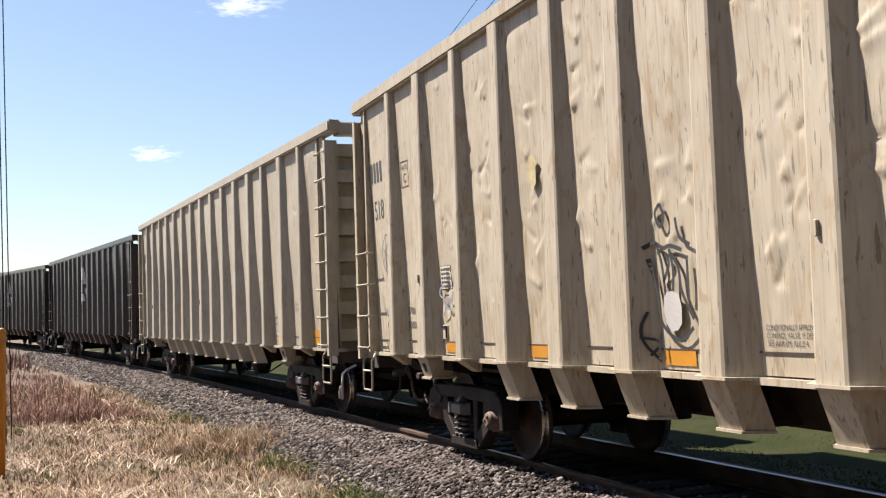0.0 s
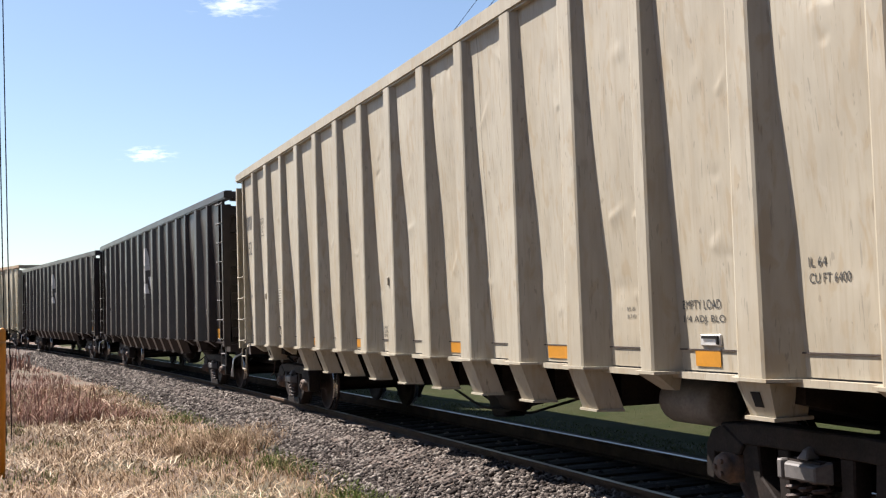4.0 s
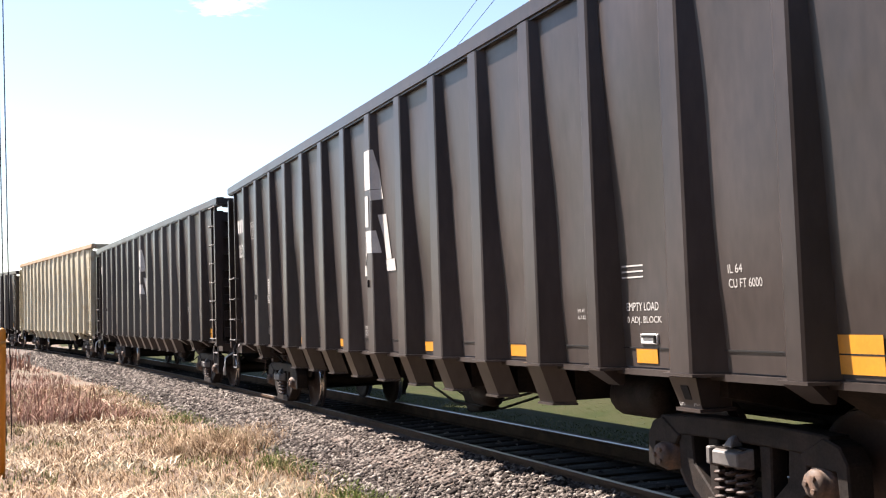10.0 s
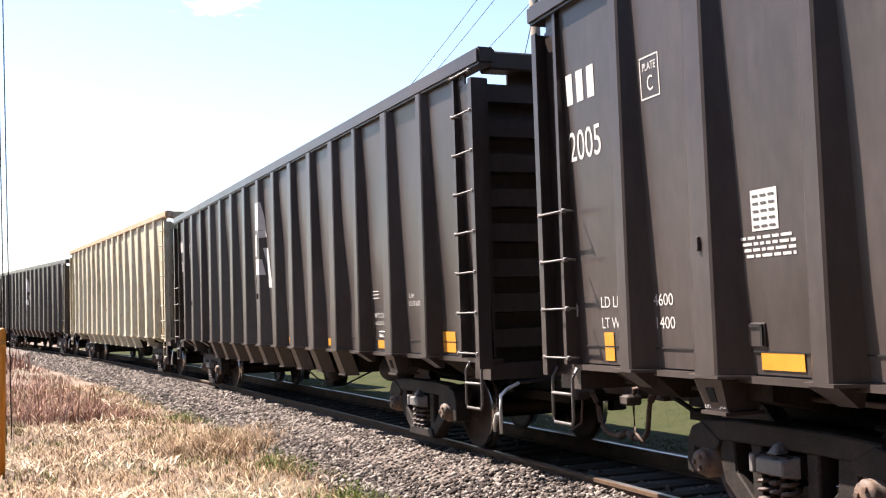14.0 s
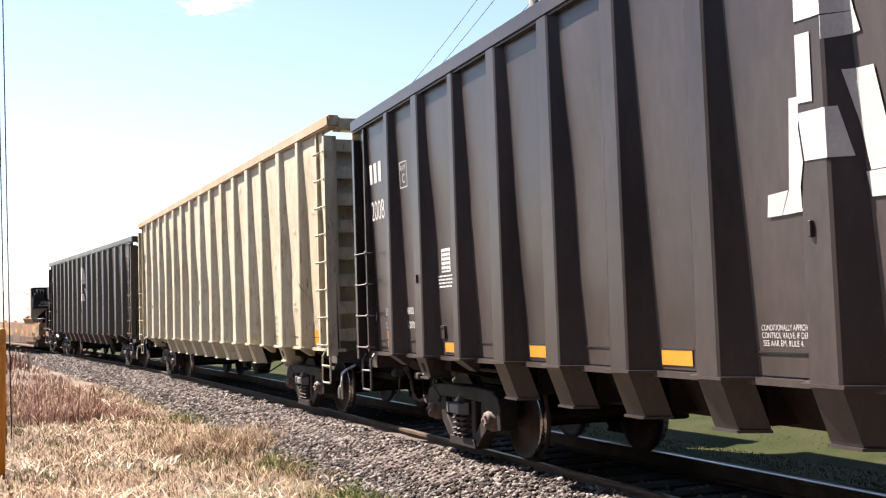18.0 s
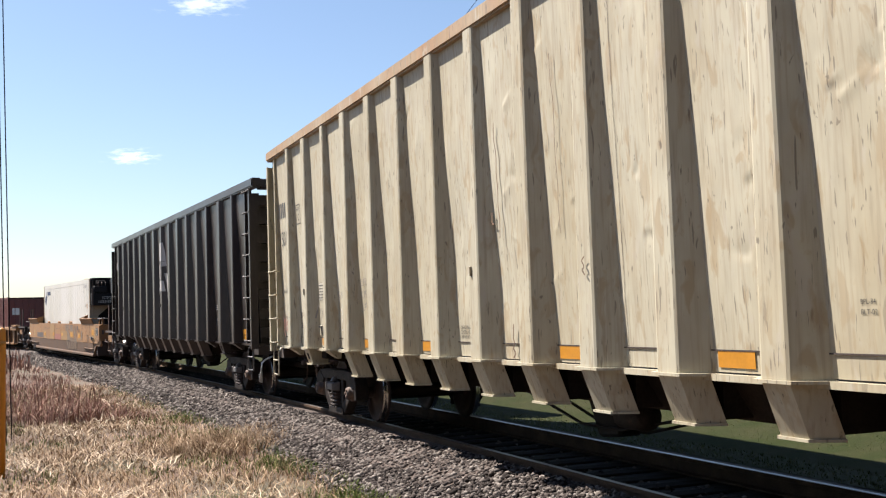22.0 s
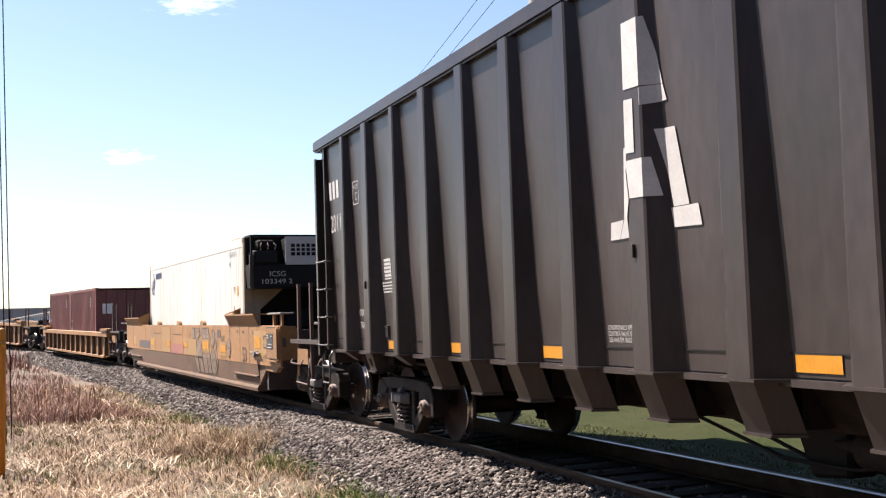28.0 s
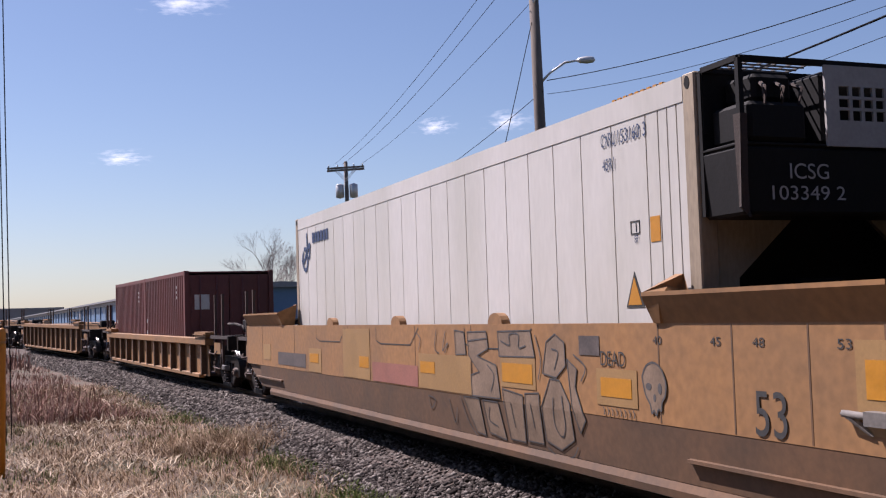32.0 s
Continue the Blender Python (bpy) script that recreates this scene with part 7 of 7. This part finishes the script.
pn = along_ray(*bearing(962, 225), 32.0)
pf = along_ray(*bearing(617, 330), 70.0)
pr = along_ray(*bearing(1326, 450), 62.0)
NEAR_POLE, nb = utility_pole(pn.x, pn.y, 12.6, 0.165, [(11.62, 1.2, -20), (11.35, 0.5, -20)], ("lamp",))
FAR_POLE, fb = utility_pole(pf.x, pf.y, 11.15, 0.15, [(10.75, 1.2, -8), (10.6, 1.2, -8)], ("transformer",))
SIDE_POLE, sb = utility_pole(pr.x, pr.y, 6.3, 0.11, [], ())
for k, x0 in enumerate((-1.05, -0.45, 0.9)):
    wire(nb + Vector((x0, -0.3 - 0.3 * x0, 11.78)), fb + Vector((x0 * 0.9, 0, 10.95)), 0.5, 0.010)
wire(nb + Vector((0, -0.17, 8.0)), fb + Vector((0.1, 0, 7.6)), 0.6, 0.011)
wire(nb + Vector((0.15, 0, 8.35)), along_ray(*bearing(1640, -44), 24.0), 0.22, 0.013)
wire(nb + Vector((0.15, 0, 7.95)), along_ray(*bearing(1640, -16), 24.5), 0.3, 0.008)
wire(nb + Vector((0.1, 0, 6.7)), along_ray(*bearing(1680, -20), 15.0), 0.2, 0.018)
wire(nb + Vector((0.1, 0, 6.5)), along_ray(*bearing(1680, 20), 16.0), 0.2, 0.006)
wire(nb + Vector((-0.1, 0, 10.6)), along_ray(*bearing(880, 320), 31.0), 0.0, 0.012, "guy_wire", "thin grey guy wire beside the pole")


# ---------------------------------------------------------------- buildings and bare trees
def shed():
    """Long blue-clad hall with a grey roof, far behind the train."""
    b = new("industrial_hall")
    a, c = along_ray(*bearing(330, 560), 84.0), along_ray(*bearing(-8, 560), 470.0)
    ax = Vector((c.x - a.x, c.y - a.y, 0))
    L = ax.length
    ang = math.degrees(math.atan2(ax.y, ax.x))
    z = at_ground(a.x, a.y)
    b.matrix_basis = pose(a.x, a.y, z, 0, 0, ang)
    top = EYE.translation.z + 2.58 - z
    bm = bmesh.new()
    box(bm, 0, L, -14, 0, -1, top)
    part("wall", bm, SKYBLUE, b)
    for k in range(int(L / 5)):
        bm = bmesh.new()
        box(bm, k * 5.0 + 1, k * 5.0 + 1.18, 0, 0.12, -1, top - 0.02)
        part("cladding_joint", bm, SKYBLUE, b)
    bm = bmesh.new()
    prism_x(bm, [(0.5, top - 0.1), (0.5, top + 0.1), (-7, top + 0.35), (-14.5, top + 0.1), (-14.5, top - 0.1)], -0.6, L + 0.6)
    fix(bm)
    part("roof", bm, ROOFGREY, b)
    bm = bmesh.new()
    box(bm, 0, L, 0.01, 0.2, top - 0.5, top - 0.1)
    part("fascia", bm, ROOFGREY, b)
    for k in range(3):
        bm = bmesh.new()
        box(bm, 12 + k * 30, 14 + k * 30, 0.01, 0.15, -1, 3.2)
        part("door", bm, ROOFGREY, b)
    tagged(b, "long pale-blue industrial hall with a grey roof", "building")


shed()


def far_hall(px0, px1, dist, rise_to, wall, label):
    """A low flat-roofed hall on the skyline, square to the line of sight."""
    b = new("industrial_hall")
    a, c = along_ray(*bearing(px0, 557), dist), along_ray(*bearing(px1, 557), dist)
    ax = Vector((c.x - a.x, c.y - a.y, 0))
    z = at_ground(a.x, a.y)
    b.matrix_basis = pose(a.x, a.y, z, 0, 0, math.degrees(math.atan2(ax.y, ax.x)))
    L, top = ax.length, EYE.translation.z + rise_to - z
    bm = bmesh.new()
    box(bm, 0, L, 0, L * 0.5, -1, top)
    part("wall", bm, wall, b)
    bm = bmesh.new()
    box(bm, -0.4, L + 0.4, -0.4, L * 0.5 + 0.4, top + 0.004, top + dist * 0.002)
    part("roof", bm, ROOFGREY, b)
    n = int(L / 6)
    for k in range(1, n):
        bm = bmesh.new()
        box(bm, k * L / n - 0.1, k * L / n + 0.1, -0.12, -0.001, -1, top - 0.05)
        part("cladding_joint", bm, wall, b)
    tagged(b, label, "building")


far_hall(905, 1010, 120.0, 2.9, SKYBLUE, "low blue industrial hall far behind the track")
far_hall(-40, 112, 600.0, 8.8, ROOFGREY, "distant grey flat-roofed hall on the skyline")


def house():
    h = new("house")
    a = along_ray(*bearing(1450, 520), 55.0)
    h.matrix_basis = pose(a.x, a.y, at_ground(a.x, a.y) - 0.75, 0, 0, -14)
    bm = bmesh.new()
    box(bm, -5.5, 6.5, 0, 8, -0.1, 2.7)
    part("wall", bm, BRICK, h)
    bm = bmesh.new()
    prism_x(bm, [(-0.5, 2.6), (4, 4.15), (8.5, 2.6), (8.5, 2.5), (4, 4.0), (-0.5, 2.5)], -6, 7)
    fix(bm)
    part("roof", bm, SHINGLE, h)
    bm = bmesh.new()
    box(bm, 2.2, 4.0, 2.6, 3.8, 2.5, 5.1)
    fix(bm)
    bmesh.ops.bevel(bm, geom=bm.edges[:], offset=0.05, segments=1, affect="EDGES")
    part("chimney", bm, BRICK, h)
    for x in (2.7, 3.5):
        bm = bmesh.new()
        lathe(bm, [(0.16, 5.0), (0.13, 5.5)], 10, "z", (x, 3.2, 0))
        part("chimney_pot", bm, BRICK, h)
    for x in (-4, -1, 5):
        bm = bmesh.new()
        box(bm, x - 0.55, x + 0.55, -0.04, 0.05, 0.9, 2.1)
        part("window", bm, DARKBOX, h)
    tagged(h, "low brick house with dark shingle roof and chimney", "house")


house()


def bare_tree(x, y, height, seed, spread=0.55, label="bare deciduous tree with fine twigs"):
    rng = random.Random(seed)
    t = new("bare_tree")
    t.matrix_basis = pose(x, y, at_ground(x, y))
    trunk, crown = bmesh.new(), bmesh.new()

    def grow(p, d, length, r, depth):
        pts = [p]
        q = p.copy()
        for k in range(3):
            d = (d + Vector((rng.uniform(-1, 1), rng.uniform(-1, 1), rng.uniform(-0.3, 0.5))) * 0.16).normalized()
            q = q + d * length / 3
            pts.append(q.copy())
        tube(trunk if depth < 1 else crown, pts, r, 6 if depth < 2 else 3, 0, r * 0.6)
        if depth >= 7 or r < 0.0022:
            return
        for k in range(rng.choice((2, 3, 3, 4)) + (1 if depth < 2 else 0)):
            a = rng.uniform(0, 6.28)
            s = Vector((math.cos(a), math.sin(a), rng.uniform(0.0, 0.6))) * spread * rng.uniform(0.7, 1.4)
            grow(pts[-1] if k else pts[2], (d + s).normalized(), length * rng.uniform(0.6, 0.82), r * rng.uniform(0.5, 0.68), depth + 1)
    grow(Vector((0, 0, -0.2)), Vector((0, 0, 1)), height * 0.30, height * 0.011, 0)
    part("trunk", trunk, BARK, t)
    part("crown", crown, BARK, t)
    tagged(t, label, "tree", "bare trees")


tp = along_ray(*bearing(478, 500), 95.0)
bare_tree(tp.x, tp.y, 8.4, 3)
tp = along_ray(*bearing(516, 500), 100.0)
bare_tree(tp.x, tp.y, 7.6, 8)
tp = along_ray(*bearing(1482, 460), 60.0)
bare_tree(tp.x, tp.y, 12.6, 5, 0.62)
tp = along_ray(*bearing(1330, 460), 90.0)
bare_tree(tp.x, tp.y, 6.0, 12)


# ---------------------------------------------------------------- unseen screen added behind the viewer to block sky light
def sky_screen(a0, a1, seed):
    """A plain dark screen, never in view, on an arc round the viewer, broken where the line runs out."""
    rng = random.Random(seed)
    bm = bmesh.new()
    n = int((a1 - a0) / 3)
    rows = []
    for k in range(n + 1):
        a, r = radians(a0 + (a1 - a0) * k / n), 24 + rng.uniform(-0.8, 0.8)
        c, s1 = math.cos(a), math.sin(a)
        h = rng.uniform(10.5, 14.5)
        rows.append([bm.verts.new((c * q, s1 * q, z)) for q, z in ((r, -1.5), (r - 0.8, h * 0.4), (r + 0.2, h), (r + 2.5, h * 0.9), (r + 3.0, -1.5))])
    for p, q in zip(rows, rows[1:]):
        for j in range(4):
            bm.faces.new((p[j], q[j], q[j + 1], p[j + 1]))
    bm.faces.new(rows[0]), bm.faces.new(rows[-1])
    fix(bm)
    tagged(part("backdrop", bm, SCREEN_DARK), "added dark tree screen, out of view, blocking low sky light", "trees", "", "structure")


# made-up dark screen: keeps low sky light off the wagons' shaded flanks
SCREEN_DARK = material("dark_sky_screen", (0.055, 0.06, 0.032), 0.95, var=0.5, scale=0.8, fine=6, bump=0.8, color2=(0.03, 0.032, 0.02), spec=0.05)
sky_screen(165, 293, 21)
sky_screen(315, 397, 22)


# ---------------------------------------------------------------- clouds, far off
def puff_material():
    m = bpy.data.materials.new("thin_cloud")
    m.use_nodes = True
    n, l = m.node_tree.nodes, m.node_tree.links
    n.remove(n["Principled BSDF"])
    tr, em, mix = n.new("ShaderNodeBsdfTransparent"), n.new("ShaderNodeEmission"), n.new("ShaderNodeMixShader")
    em.inputs["Color"].default_value, em.inputs["Strength"].default_value = (1.0, 0.99, 0.98, 1), 0.70
    tc, no, gr, mu, mr = n.new("ShaderNodeTexCoord"), n.new("ShaderNodeTexNoise"), n.new("ShaderNodeTexGradient"), n.new("ShaderNodeMath"), n.new("ShaderNodeMapRange")
    no.inputs["Scale"].default_value, no.inputs["Detail"].default_value, no.inputs["Roughness"].default_value = 2.2, 7, 0.6
    gr.gradient_type = "SPHERICAL"
    info = n.new("ShaderNodeObjectInfo")
    add = n.new("ShaderNodeVectorMath")
    add.operation = "ADD"
    l.new(tc.outputs["Object"], add.inputs[0])
    l.new(info.outputs["Location"], add.inputs[1])
    l.new(tc.outputs["Object"], gr.inputs["Vector"])
    sc = n.new("ShaderNodeMapping")
    sc.inputs["Scale"].default_value = (1.0, 1.0, 1.6)
    l.new(tc.outputs["Object"], sc.inputs["Vector"])
    l.new(sc.outputs[0], no.inputs["Vector"])
    # ragged edge: the round fall-off eaten into by noise
    sub = n.new("ShaderNodeMath")
    sub.operation, sub.inputs[1].default_value, sub.inputs[2].default_value = "MULTIPLY_ADD", 3.4, -2.0
    l.new(no.outputs["Fac"], sub.inputs[0])
    mu.operation = "ADD"
    l.new(sub.outputs[0], mu.inputs[0])
    l.new(gr.outputs["Fac"], mu.inputs[1])
    cl = n.new("ShaderNodeMath")
    cl.operation = "MULTIPLY"
    l.new(mu.outputs[0], cl.inputs[0])
    l.new(gr.outputs["Fac"], cl.inputs[1])
    mu = cl
    mr.inputs["From Min"].default_value, mr.inputs["From Max"].default_value, mr.inputs["To Max"].default_value = 0.0, 0.75, 0.6
    l.new(mu.outputs[0], mr.inputs["Value"])
    l.new(mr.outputs[0], mix.inputs["Fac"])
    l.new(tr.outputs[0], mix.inputs[1])
    l.new(em.outputs[0], mix.inputs[2])
    l.new(mix.outputs[0], n["Material Output"].inputs["Surface"])
    return m


CLOUD = puff_material()
CLOUDS = []
for x0, x1, yy0, yy1, w, h in ((268, 214, 273, 280, 62, 22), (425, 325, 6, 2, 95, 42), (880, 770, 215, 224, 50, 24), (985, 898, 200, 214, 55, 30)):
    bm = bmesh.new()
    bmesh.ops.create_grid(bm, x_segments=6, y_segments=4, size=1.0)
    for v in bm.verts:
        v.co = (v.co.x, 0.05 * math.sin(v.co.x * 3), v.co.y)
    c = part("cloud", bm, CLOUD)
    c.scale = (w * 2400 / 784 / FOCAL, 10.0, h * 2400 / 784 / FOCAL)
    c.visible_shadow = False
    tagged(c, "small thin white cloud in the blue sky", "cloud", "clouds", "structure")
    CLOUDS.append((c, along_ray(*bearing(x0, yy0), 2400.0), along_ray(*bearing(x1, yy1), 2400.0)))


# ---------------------------------------------------------------- motion
def motions():
    times = [k * 0.5 for k in range(65)]
    for car, u0, half, sets in TRAIN:
        walk(car, [(t, car_pose(u0, half, t)) for t in times])
    for thing, u0, half, place in LOADS:
        walk(thing, [(t, car_pose(u0 + WELL_SHIFT, half, t) @ place) for t in times])
    for c, a, b in CLOUDS:
        walk(c, [(t, Matrix.Translation(a.lerp(b, t / 32)) @ Matrix.Rotation(math.atan2(a.y, a.x) - math.pi / 2, 4, "Z")) for t in (0, 16, 32)])
    spins = [k * 4 / FPS for k in range(241)]
    for car, u0, half, sets in TRAIN:
        for w in sets:
            place = w.matrix_basis.translation.copy()
            walk(w, [(t, Matrix.Translation(place) @ Matrix.Rotation(-(travelled(t) - S24) / 0.457, 4, "Y")) for t in spins])


motions()
